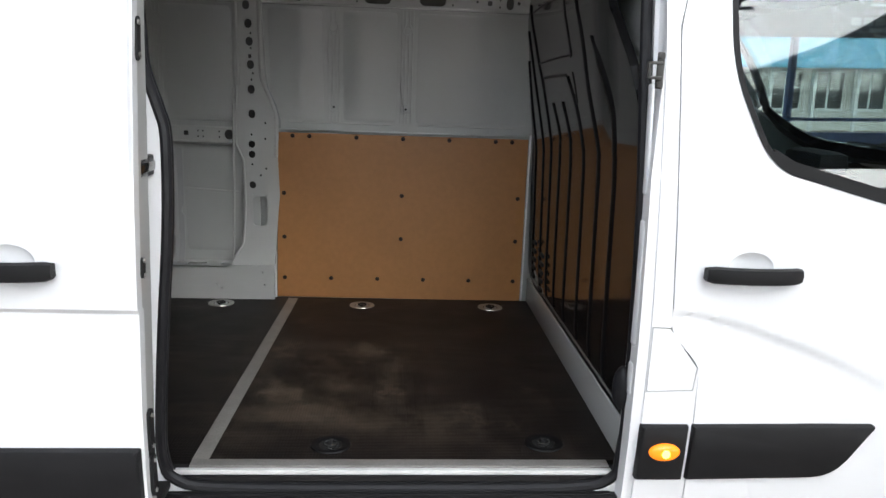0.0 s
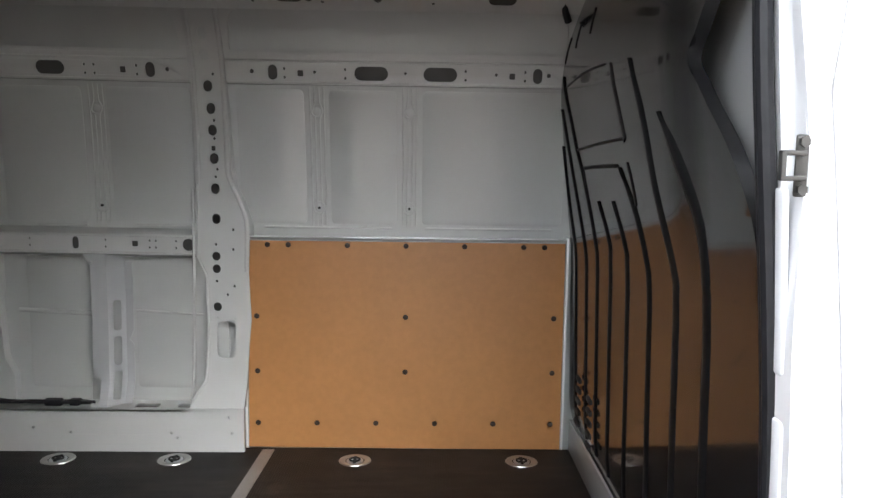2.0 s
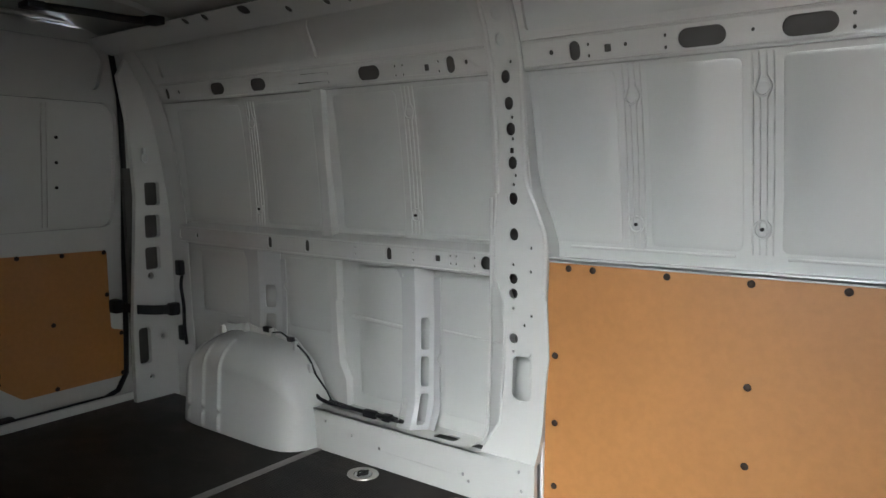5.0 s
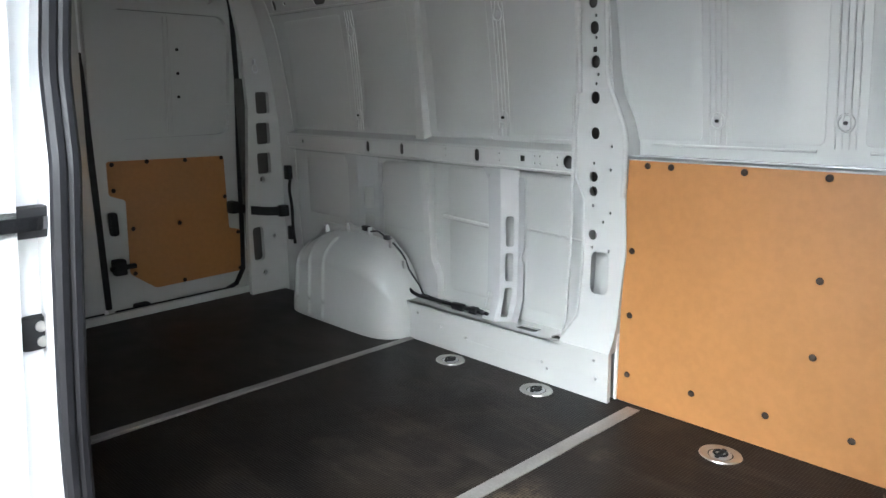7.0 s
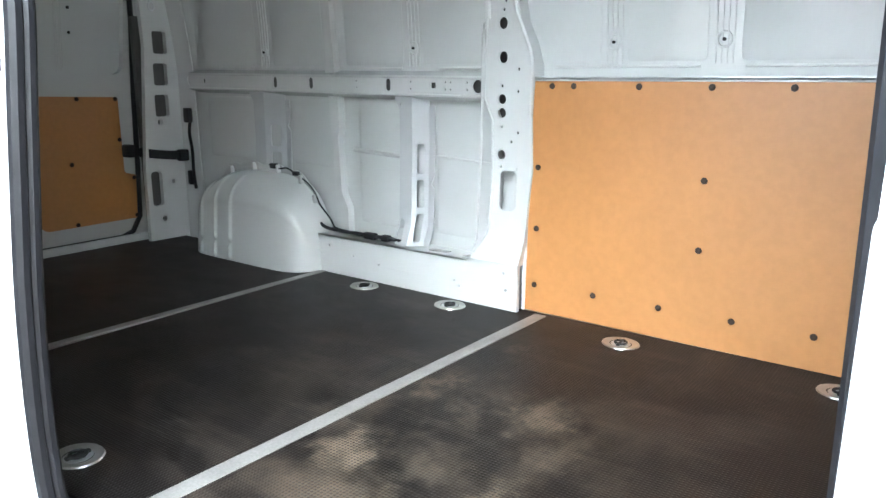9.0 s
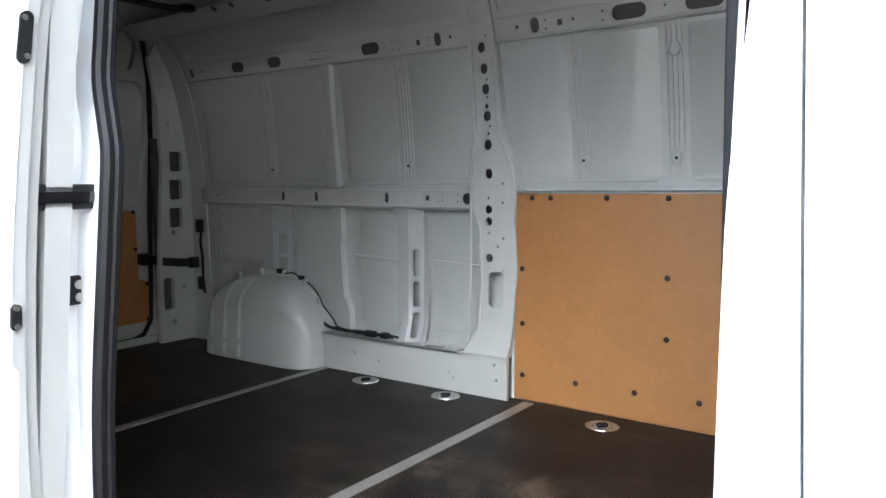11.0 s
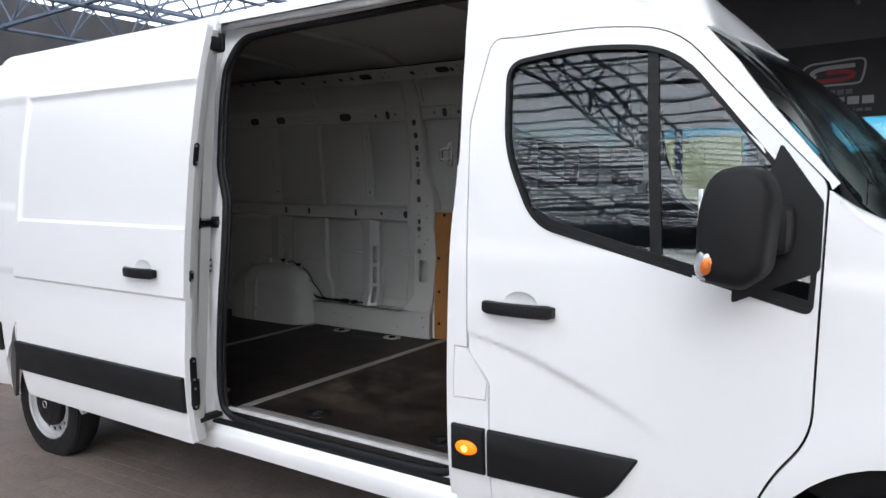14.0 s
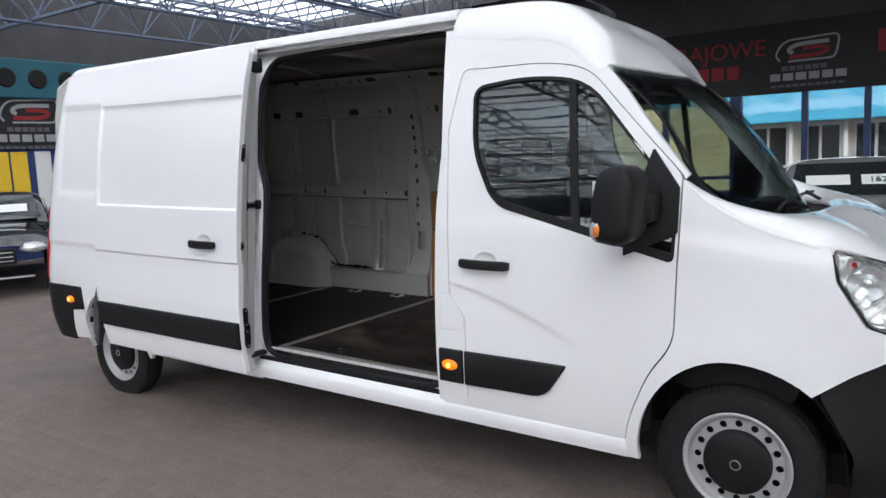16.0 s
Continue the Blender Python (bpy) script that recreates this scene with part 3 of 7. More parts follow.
for y0, y1 in ((0.42, 1.02), (1.0, 1.55)):
    bm = bmesh.new()
    tube(bm, [(1.545, y0, 1.515), (1.535, (y0 + y1) / 2, 1.535), (1.555, y1, 1.53)], 0.008, 6)
    tube(bm, [(1.60, y1 - 0.05, 1.49), (1.555, (y0 + y1) / 2, 1.545)], 0.010, 6)
    part("wiper", bm, BLACK, VAN, "black windscreen wiper")
crest = lambda u, v: cowl[u].lerp(edge[u], v) + Vector((0, 0, 0.085 * math.sin(math.pi / 2 * min(1, min(u, 40 - u) / 11)) * (4 * v * (1 - v)) ** 0.7))
bm = bmesh.new()
slab(bm, crest, range(41), [0, 0.03, 0.07, 0.12] + span(0.2, 1, 14), (0, 0, -0.015))
part("bonnet", bm, PAINT, VAN, "short white bonnet", smooth=60)
ROOF0 = [(0.045, 0.170, 2.418), (0.045, 0.192, 2.438), (0.045, 0.26, 2.456), (0.045, 0.42, 2.473), (0.045, 0.68, 2.49), (0.045, 0.97, 2.497)]
STATIONS = [([(0.045, 0.138, 2.33), (0.045, 0.172, 2.425), (0.045, 0.27, 2.453)], ROOF0[3:]),
            ([(0.38, 0, 2.30), (0.40, 0.166, 2.405), (0.40, 0.27, 2.445)], [(0.38, 0.42, 2.470), (0.35, 0.68, 2.484), (0.33, 0.97, 2.488)]),
            ([(0.56, 0, 2.285), (0.60, 0.160, 2.375), (0.61, 0.27, 2.412)], [(0.605, 0.42, 2.428), (0.60, 0.68, 2.434), (0.59, 0.97, 2.437)]),
            ([(0.69, 0, 2.25), (0.74, 0.142, 2.312), (0.75, 0.26, 2.338)], [(0.745, 0.42, 2.348), (0.735, 0.68, 2.353), (0.72, 0.97, 2.356)]),
            ([(0.77, 0, 2.20), (0.825, 0.118, 2.25), (0.835, 0.24, 2.265)], [(0.84, 0.42, 2.272), (0.84, 0.68, 2.278), (0.84, 0.97, 2.282)]),
            ([(0.85, 0, 2.135), (0.893, 0.092, 2.168), (0.90, 0.20, 2.170)], [(0.913, 0.40, 2.170), (0.953, 0.65, 2.167), (0.993, 0.97, 2.164)])]


def roof_line(corner, rest):
    """A cross line of the roof: a rounded shoulder, then evenly over to the other side."""
    p, c, q = (Vector(v) for v in corner)
    p.y = side(p.x, p.z) - 0.003
    out = [p * (1 - t) ** 2 + c * 2 * t * (1 - t) + q * t * t for t in span(0, 1, 7)]
    path = smooth_path([c, q] + rest, 10)[10:]
    for y in span(q.y, MID, 13)[1:]:
        k = max(i for i in range(len(path) - 1) if path[i].y <= y)
        a, b = path[k], path[k + 1]
        out.append(a.lerp(b, min(1, (y - a.y) / (b.y - a.y))))
    return out + [Vector((v.x, 2 * MID - v.y, v.z)) for v in out[-2::-1]]


lines = [roof_line(*s) for s in STATIONS]
r0 = along(ROOF0, 20)
lengths = [smooth_path([s[u] for s in lines], 6) for u in range(41)]
bm = bmesh.new()
slab(bm, lambda u, v: lengths[u][v], range(41), range(len(lengths[0])), (-0.004, 0, -0.012))
part("cab_roof", bm, PAINT, VAN, "white domed cab roof", smooth=60)
bm = bmesh.new()
tube(bm, [(0.61, 0.80, 2.45), (0.575, 0.80, 2.475), (0.43, 0.80, 2.56)], 0.007, 6)
cyl(bm, (0.63, 0.80, 2.415), (0.575, 0.80, 2.475), 0.030, 0.013, n=12)
part("roof_aerial", bm, BLACK, VAN, "short black roof aerial")
def cargo(u, v):
    """The long roof, drawn in and down at its rear corners."""
    x = 0.045 - 3.665 * v
    c = max(0, min(0.98, (-3.42 - x) / 0.24))
    curl = 0.16 * (1 - math.sqrt(1 - c * c))
    p = r0[u]
    return Vector((x, p.y + curl * (MID - p.y) / 0.8, p.z - 0.03 * v - 0.35 * curl))


bm = bmesh.new()
slab(bm, cargo, range(41), span(0, 0.9, 24) + span(0.92, 1, 10), (0, 0, -0.02))
part("cargo_roof", bm, PAINT, VAN, "white ribbed cargo roof", smooth=60)
nose = [(2.30, 0.97), (2.27, 0.60), (2.18, 0.33), (2.02, 0.16), (1.86, 0.075), (1.77, 0.05)]
nose += [(x, 2 * MID - y) for x, y in nose[-1:0:-1]]
nose = [Vector((x, y, 0)) for x, y in nose]
nose = nose[6:] + nose[:6]
bm = bmesh.new()
ring = [(0.30, -0.06), (0.38, 0.0), (0.60, 0.03), (0.80, 0.03), (0.88, 0.0)]
top = [0.88 + 0.18 * max(0, min(1, (p.x - 1.77) / 0.35)) for p in nose]
round_wheel = lambda z: 1.47 + 0.46 * math.sqrt(max(0, 1 - ((z - 0.48) / 0.455) ** 2))
rows = [[bm.verts.new((max(round_wheel(z), p.x) + (0.05 if 1.9 < p.x else 0.0) * (d * 10), p.y - (d if p.y < MID else -d) * 0.6, z if z < 0.85 else top[i])) for i, p in enumerate(nose)] for z, d in ring]
for a, b in zip(rows, rows[1:]):
    for i in range(len(nose) - 1):
        bm.faces.new((a[i], a[i + 1], b[i + 1], b[i]))
part("front_bumper", bm, BLACK, VAN, "unpainted black front bumper", smooth=50)
bm = bmesh.new()
front = [p for p in edge if p.x > 1.97]
loft(bm, front, [Vector((min(p.x + 0.04, 2.31), p.y, 0.98)) for p in front], 4)
gr = part("grille", bm, BLACK, VAN, smooth=50)

# cargo side behind the opening, with wheel arch, and the sliding door over it
RARCH = [(-2.98 + (0.42 if math.cos(t) > 0 else 0.31) * math.cos(t), 0.35 + 0.46 * math.sin(t)) for t in [math.pi * k / 16 for k in range(17)]]
QUARTER = [(-1.375, 0.40), (-1.375, 1.62), (-1.425, 1.74), (-1.425, 2.42), (-3.66, 2.36), (-3.69, 2.10), (-3.78, 1.45), (-3.84, 0.90), (-3.84, 0.83), (-3.31, 0.83), (-3.30, 0.42)] + [(a, b) for a, b in RARCH[::-1]] + [(-2.50, 0.40)]
def swage(x, z):
    """Pressed window field and belt line of the cargo side."""
    edge_d = min(x + 3.50, -1.16 - x, z - 1.54, 2.148 - z)
    belt = 0.010 * (1 if z < 1.172 else 0) * (1 if z > 1.10 else max(0, (z - 0.9) / 0.2))
    return 0.012 * max(0.0, min(1.0, edge_d / 0.02 + 0.5)) + belt
panel("rear_quarter", QUARTER, [], PAINT, VAN, "white rear side panel with pressed window field", relief=swage, step=0.02)
SLIDE = rounded([(-1.285, 0.492, 0.01), (-1.279, 2.36, 0.03), (-2.735, 2.35, 0.03), (-2.775, 0.82, 0.02), (-2.74, 0.65, 0.05), (-2.72, 0.495, 0.01)], 0.01)
def slide_relief(x, z):
    d = min(x + 2.72, -1.29 - x, z - 1.485, 2.122 - z)
    y = 0.014 * max(0.0, min(1.0, d / 0.012 + 0.5))
    y += 0.011 * (1 if z < 1.168 else 0) * (1 if z > 1.10 else max(0, (z - 0.9) / 0.2))
    return y
SHIFT = -0.150
LEVEL = SHELL + Vector((-0.012, 0, 0))
slide = panel("sliding_door", SLIDE, [], PAINT, VAN, "white sliding side door pushed fully open", shift=SHIFT, relief=slide_relief, thick=0.035, step=0.013)
door_handle(slide, -1.582, 1.276, side(-1.5, 1.276) + SHIFT, 0.225)
rubbing_strip(rounded([(-1.292, 0.645, 0.005), (-1.292, 0.812, 0.005), (-2.772, 0.81, 0.02), (-2.74, 0.645, 0.02)], 0.01), slide, shift=SHIFT)
bm = bmesh.new()
plate(bm, rounded([(-1.30, 0.52), (-1.30, 2.31), (-2.65, 2.29), (-2.68, 0.85), (-2.62, 0.52)], 0.04), [], lambda u, v, d: (u, side(u, v) + SHIFT + 0.034 + d, v), 0.055)
inner = part("inner_frame", bm, INNER, slide, "pale grey inner door frame")
bm = bmesh.new()
zs = span(0.50, 2.33, 40)
prof = [(0.030, -0.266), (0.060, -0.266), (0.064, -0.274), (0.085, -0.276), (0.09, -0.31), (0.03, -0.31)]
rows = [[bm.verts.new((-1.018 + px, side(-1.2, z) + SHIFT + py, z)) for py, px in prof] for z in zs]
for a, b in zip(rows, rows[1:]):
    for k in range(len(prof)):
        j = (k + 1) % len(prof)
        bm.faces.new((a[k], a[j], b[j], b[k]))
bm.faces.new(rows[0])
bm.faces.new(rows[-1])
part("edge_channel", bm, INNER, slide)
for z, h, w, y in ((1.805, 0.10, 0.026, 0.034), (1.273, 0.05, 0.02, 0.04), (0.84, 0.12, 0.032, 0.042), (0.71, 0.12, 0.032, 0.042)):
    bm = bmesh.new()
    plate(bm, rr(0, 0, w, h, 0.013), [], lambda u, v, d: (-1.276 - d, side(-1.2, z + v) + SHIFT + y + u, z + v), 0.012)
    lock = part("door_lock", bm, BLACK, slide, "black lock plate on the door edge")
    for s in (-1, 1):
        bm = cyl(bmesh.new(), (-1.272, side(-1.2, z) + SHIFT + y, z + s * h * 0.36), (-1.278, side(-1.2, z) + SHIFT + y, z + s * h * 0.36), 0.006, n=8)
        part("screw", bm, ZINC, lock)
LEVEL = Vector((0, 0, 0))
bm = boxed(-1.29, -1.255, -0.125, -0.07, 0.615, 0.742, bevel=0.008)
part("lower_bracket", bm, BLACK, slide, "black roller bracket")
part("lower_roller_arm", boxed(-1.31, -1.262, -0.08, 0.06, 0.525, 0.548, bevel=0.006), BLACK, slide, "black roller arm")
bm = boxed(-1.33, -1.25, 0.055, 0.14, 2.250, 2.318, bevel=0.010)
cyl(bm, (-1.262, 0.13, 2.262), (-1.262, 0.13, 2.335), 0.016, n=12)
part("upper_roller_arm", bm, BLACK, slide, "black roller arm")
LEVEL = SHELL + Vector((-0.012, 0, 0))
bm = bmesh.new()
LIP = [(p.x, p.z) for p in smooth_path([(-2.755, 0, 0.91), (-2.82, 0, 0.84), (-2.89, 0, 0.69), (-2.90, 0, 0.56), (-2.84, 0, 0.47), (-2.81, 0, 0.57), (-2.785, 0, 0.71)], 4, closed=True)]
plate(bm, LIP, [], lambda u, v, d: (u, -0.205 + d + 0.5 * (-2.76 - u) ** 1.5 if u < -2.76 else -0.205 + d, v), 0.02)
part("rear_edge_lip", bm, LIPGREY, slide, "grey rubber wheel-arch lip")
LEVEL = SHELL

# jamb of the opening: pillar behind the opening, rubber seal all round
LEVEL = JAMB
OPEN = [(-1.322, 1.95), (-1.31, 1.84), (-1.302, 1.75), (-1.265, 1.64), (-1.246, 1.56), (-1.246, 1.33), (-1.268, 1.03), (-1.288, 0.75), (-1.288, 0.64), (-1.26, 0.575), (-1.13, 0.54), (-0.6, 0.535), (-0.1, 0.54), (0.042, 0.575), (0.063, 0.67), (0.066, 0.9), (0.058, 1.4), (0.043, 1.9), (0.048, 2.22), (0.041, 2.37), (-0.044, 2.405), (-0.6, 2.395), (-1.13, 2.382), (-1.28, 2.355), (-1.34, 2.24), (-1.335, 2.1)]
loop = [(p.x, p.z) for p in smooth_path([(a, 0, b) for a, b in OPEN], 4, closed=True)]
bm = bmesh.new()
tube(bm, [(x, side(-0.6, z) + 0.068, z) for x, z in loop], 0.016, 9, closed=True)
tube(bm, [(x + (0.005 if x > -0.3 else 0), side(-0.6, z) + 0.090, z) for x, z in loop], 0.014, 9, closed=True)
part("door_seal", bm, RUBBER, VAN, "black rubber door seal")
frame_out = [(0.10, 0.47), (0.10, 2.47), (-1.46, 2.455), (-1.46, 0.47)]
bm = bmesh.new()
plate(bm, dense(frame_out, 0.05), [[(x + (0.020 * max(0.0, min(1.0, (z - 1.5) / 0.3)) if x > -0.2 else 0.0), z) for x, z in loop]], lambda u, v, d: (u, side(u, v) + 0.056 + d, v), 0.045)
part("door_frame", bm, PAINT, VAN, "white door-opening frame", smooth=50)
bm = slab(bmesh.new(), lambda y, z: (0.059 - 0.008 * (y / 0.15) + 0.020 * max(0, min(1, (z - 1.5) / 0.3)), side(0.05, z) + y, z), span(0.006, 0.085, 4), span(0.45, 2.24, 30), (0.032, 0, 0))
part("b_pillar_return", bm, PAINT, VAN)
bm = slab(bmesh.new(), lambda y, z: (-1.330 - 0.05 * max(0, min(1, (z - 1.62) / 0.12)), side(-1.3, z) + y, z), span(0.0, 0.075, 3), span(0.45, 2.36, 30), (-0.012, 0, 0))
part("c_pillar_return", bm, PAINT, VAN)
bm = slab(bmesh.new(), lambda x, s: (x, 0.176 + 0.11 * s, 2.412 + 0.024 * s), span(-1.42, 0.10, 8), (0, 0.3, 0.6, 1), (0, 0, 0.006))
part("roof_gutter", bm, PAINT, VAN, "white folded gutter over the door opening")
LEVEL = Vector((0, 0, 0))
st = part("striker", boxed(0.046, 0.066, 0.040, 0.047, 1.702, 1.796, bevel=0.004), STRIKER, VAN, "grey steel door striker bolted to the pillar")
bm = boxed(0.018, 0.058, 0.026, 0.040, 1.764, 1.772, bevel=0.003)
box(bm, 0.018, 0.058, 0.026, 0.040, 1.726, 1.734, bevel=0.003)
box(bm, 0.018, 0.026, 0.026, 0.040, 1.726, 1.772, bevel=0.003)
part("loop", bm, STRIKER, st)
for z in (1.713, 1.785):
    part("bolt", cyl(bmesh.new(), (0.056, 0.041, z), (0.056, 0.033, z), 0.0085, n=6), STRIKER, st)
LEVEL = JAMB
for z, h, w in ((1.60, 0.30, 0.034), (1.20, 0.36, 0.040), (0.92, 0.10, 0.034)):
    bm = pad(bmesh.new(), rr(0.045, z, w, h, 0.012), lambda u, v, d: (0.0535 + 0.0025 - 0.008 * (u / 0.15) - d * -1, side(0.05, v) + u, v), 0.008, 0.004)
    part("pressed_field", bm, PAINT, VAN, smooth=60)
LEVEL = Vector((-0.015, 0.0, -0.04))
bm = boxed(-1.35, -1.298, 0.03, 0.098, 1.26, 1.325, bevel=0.012)
lt = part("latch", bm, BLACK, VAN, "black pillar latch with steel bolt")
for s in (-1, 1):
    bm = bmesh.new()
    cyl(bm, (-1.30, 0.064, 1.292 + s * 0.014), (-1.294, 0.064, 1.292 + s * 0.014), 0.01, n=12)
    part("bolt", bm, ZINC, lt)
LEVEL = Vector((0, 0, 0))
bm = boxed(-1.31, -1.272, -0.060, 0.115, 1.432, 1.486, bevel=0.006)
track = part("guide_track", bm, BLACK, VAN, "black centre guide arm between sliding door and pillar")
part("track_lip", boxed(-1.274, -1.268, -0.045, 0.095, 1.446, 1.470, bevel=0.002), GLOSSY, track)
LEVEL = JAMB
bm = bmesh.new()
bmesh.ops.create_uvsphere(bm, u_segments=18, v_segments=10, radius=1, matrix=Matrix.LocRotScale((0.05, 0.03, 0.87), None, (0.028, 0.035, 0.07)))
part("rubber_buffer", bm, RUBBER, VAN, "black rubber buffer")
LEVEL = SHELL

# rear end
bump = panel("rear_bumper_corner", rounded([(-3.87, 0.40), (-3.47, 0.39), (-3.40, 0.655), (-3.24, 0.665), (-3.25, 0.84), (-3.87, 0.84)], 0.015), [], BLACK, VAN, "black rear bumper corner", shift=-0.012, step=0.05)
panel("rear_lower_panel", [(-3.25, 0.43), (-3.24, 0.658), (-3.392, 0.648), (-3.455, 0.41)], [], PAINT, VAN, shift=-0.006, step=0.08)
marker_lamp(-3.39, 0.735, side(-3.39, 0.73) - 0.018, bump)
panel("tail_lamp", rounded([(-3.815, 0.86), (-3.735, 0.86), (-3.682, 1.43), (-3.75, 1.43)], 0.02), [], RED, VAN, "tall red tail lamp", shift=-0.010, step=0.03)
bm = boxed(-3.73, -3.67, side(-3.7, 1.3) - 0.02, side(-3.7, 1.3) + 0.02, 1.27, 1.32, bevel=0.008)
part("rear_hinge", bm, BLACK, VAN, "black rear door hinge")


def wheel(x, y, z, out):
    """A steel wheel with tyre, holes round the disc and a black hub cap. out: -1 or 1, the way its face looks."""
    root = new("wheel")
    root.parent = VAN
    root.location = (x, y, z)
    tagged(root, "steel wheel with black hub cap")
    def lathe(prof, mat, name, n=48, label=""):
        bm = bmesh.new()
        rings = [[bm.verts.new((r * math.cos(t), out * -d, r * math.sin(t))) for t in [math.tau * k / n for k in range(n)]] for d, r in prof]
        for a, b in zip(rings, rings[1:]):
            for k in range(n):
                j = (k + 1) % n
                bm.faces.new((a[k], a[j], b[j], b[k]))
        if prof[-1][1] < 0.02:
            bm.faces.new(rings[-1])
        return part(name, bm, mat, root, label, smooth=38)
    lathe([(0.145, 0.20), (0.145, 0.30), (0.14, 0.33), (0.12, 0.345), (0.03, 0.345), (0.01, 0.335), (-0.004, 0.31), (-0.008, 0.27), (-0.003, 0.232), (0.01, 0.222), (0.05, 0.212)], TYRE, "tyre", 64)
    bm = bmesh.new()
    for k in range(130):
        t = math.tau * k / 130
        c, s = math.cos(t), math.sin(t)
        for dy, r, w in ((0.016, 0.3335, 0.024), (0.002, 0.3215, 0.008)):
            m = Matrix.Translation((c * r, out * -dy, s * r)) @ Matrix.Rotation(-t, 4, "Y") @ Matrix.Diagonal((0.016, w, 0.013, 1))
            bmesh.ops.create_cube(bm, size=1, matrix=m)
    part("tread", bm, TYRE, root)
    n, hub = 16, bmesh.new()
    lathe([(-0.004, 0.226), (-0.008, 0.218), (0.0, 0.205), (0.022, 0.198), (0.03, 0.19)], SILVER, "rim")
    disc = [(0.19 * math.cos(t), 0.19 * math.sin(t)) for t in [math.tau * k / 64 for k in range(64)]]
    holes = [[(0.168 * math.cos(a) + 0.016 * math.cos(t) * 1.0, 0.168 * math.sin(a) + 0.016 * math.sin(t)) for t in [math.tau * k / 10 for k in range(10)]] for a in [math.tau * k / n for k in range(n)]]
    plate(hub, disc, holes, lambda u, v, d: (u, -out * (0.030 - 0.045 * max(0, 0.19 - math.hypot(u, v)) + d), v), 0.006)
    part("disc", hub, SILVER, root)
    lathe([(0.10, 0.196), (0.085, 0.1), (0.085, 0.01)], DARK, "drum", label="dark brake drum")
    cap = lathe([(0.03, 0.142), (0.0, 0.138), (-0.008, 0.125), (-0.012, 0.06), (-0.014, 0.028)], BLACK, "hub_cap", label="black plastic hub cap")
    bm = bmesh.new()
    cyl(bm, (0, out * 0.014, 0), (0, out * 0.022, 0), 0.028, n=24)
    part("cap_centre", bm, BLACK, cap)
    for k in range(5):
        bm, t = bmesh.new(), math.tau * k / 5 + 0.3
        cyl(bm, (0.082 * math.cos(t), out * 0.009, 0.082 * math.sin(t)), (0.082 * math.cos(t), out * 0.0125, 0.082 * math.sin(t)), 0.013, n=10)
        part("wheel_bolt", bm, BLACK, cap)
    bm = bmesh.new()
    tube(bm, [(0.021 * math.cos(t), out * 0.023, 0.021 * math.sin(t)) for t in [math.tau * k / 20 for k in range(20)]], 0.003, 6, closed=True)
    part("cap_ring", bm, ZINC, cap, "chrome ring")
    return root


LEVEL = Vector((0, 0, 0))
for wy, out in ((0.14, -1), (2 * MID - 0.03, 1)):
    wheel(1.515, wy, 0.405, out)
    wheel(-2.99, wy, 0.272, out)
LEVEL = SHELL
for x, z, r, deep in ((1.47, 0.46, 0.43, 0.50), (-2.985, 0.36, 0.365, 0.235)):
    bm, n = bmesh.new(), 18
    angle = [math.pi * ((0.14 if x < 0 else 0.0) + (0.72 if x < 0 else 1.0) * k / n) for k in range(n + 1)]
    pts = [(x + r * math.cos(t), z + r * 1.12 * math.sin(t)) for t in angle]
    a = [bm.verts.new((u, side(u, 0.8) + 0.03, v)) for u, v in pts]
    b = [bm.verts.new((u, deep, v)) for u, v in pts]
    for k in range(n):
        bm.faces.new((a[k], a[k + 1], b[k + 1], b[k]))
    bm.faces.new(b)
    part("wheel_housing", bm, DARK, VAN, "black wheel-arch liner")
box_bm = boxed(-3.5, 2.0, 0.30, 2 * MID - 0.30, 0.36, 0.50)
box(box_bm, -2.4, 1.0, 0.10, 2 * MID - 0.10, 0.44, 0.49)
box(box_bm, -2.0, 0.4, 0.42, 0.55, 0.27, 0.37)
part("underbody", box_bm, DARK, VAN, "dark underbody")

# far side of the van
fars = bmesh.new()
far_out = [(0.0, 0.40), (0.0, 2.35), (-3.62, 2.335), (-3.65, 2.1), (-3.74, 1.45), (-3.80, 0.90), (-3.80, 0.40)]
panel_far = panel("far_side", far_out, [], PAINT, VAN, thick=0.006, step=0.12)
panel_far.data.transform(Matrix.Translation((0, 2 * (MID + SHELL.y), 0)) @ Matrix.Diagonal((1, -1, 1, 1)))
panel_far.data.flip_normals()
for ob in [o for o in VAN.children if o.name.split(".")[0] in ("front_door", "b_pillar", "wing", "headlamp")]:
    m = mirrored(ob)
    m["label"] = ob.get("label", "")
    for c in ob.children:
        if c.name.split(".")[0] in ("window_seal", "window_pane", "window_divider"):
            mirrored(c, parent=m).visible_shadow = c.visible_shadow
far_mirror = part("far_mirror", boxed(1.0, 1.16, 2 * MID + 0.12, 2 * MID + 0.33, 1.44, 1.76, bevel=0.05), BLACK, VAN)

# cab inside
bm = bmesh.new()
slab(bm, lambda x, y: (x, y, interp([(0, 2.40), (0.3, 2.39), (0.5, 2.33), (0.68, 2.22), (0.82, 2.10)], x) - 0.08 * abs((y - MID) / 0.75) ** 4), span(0.14, 0.82, 10), span(0.24, 2 * MID - 0.24, 16), (0, 0, 0.02))
part("headliner", bm, CLOTH, VAN, "dark grey cab headliner")
for y in (0.42, 1.20):
    part("sun_visor", boxed(0.66, 0.84, y, y + 0.40, 2.055, 2.08, bevel=0.01), CLOTH, VAN, "dark grey sun visor")
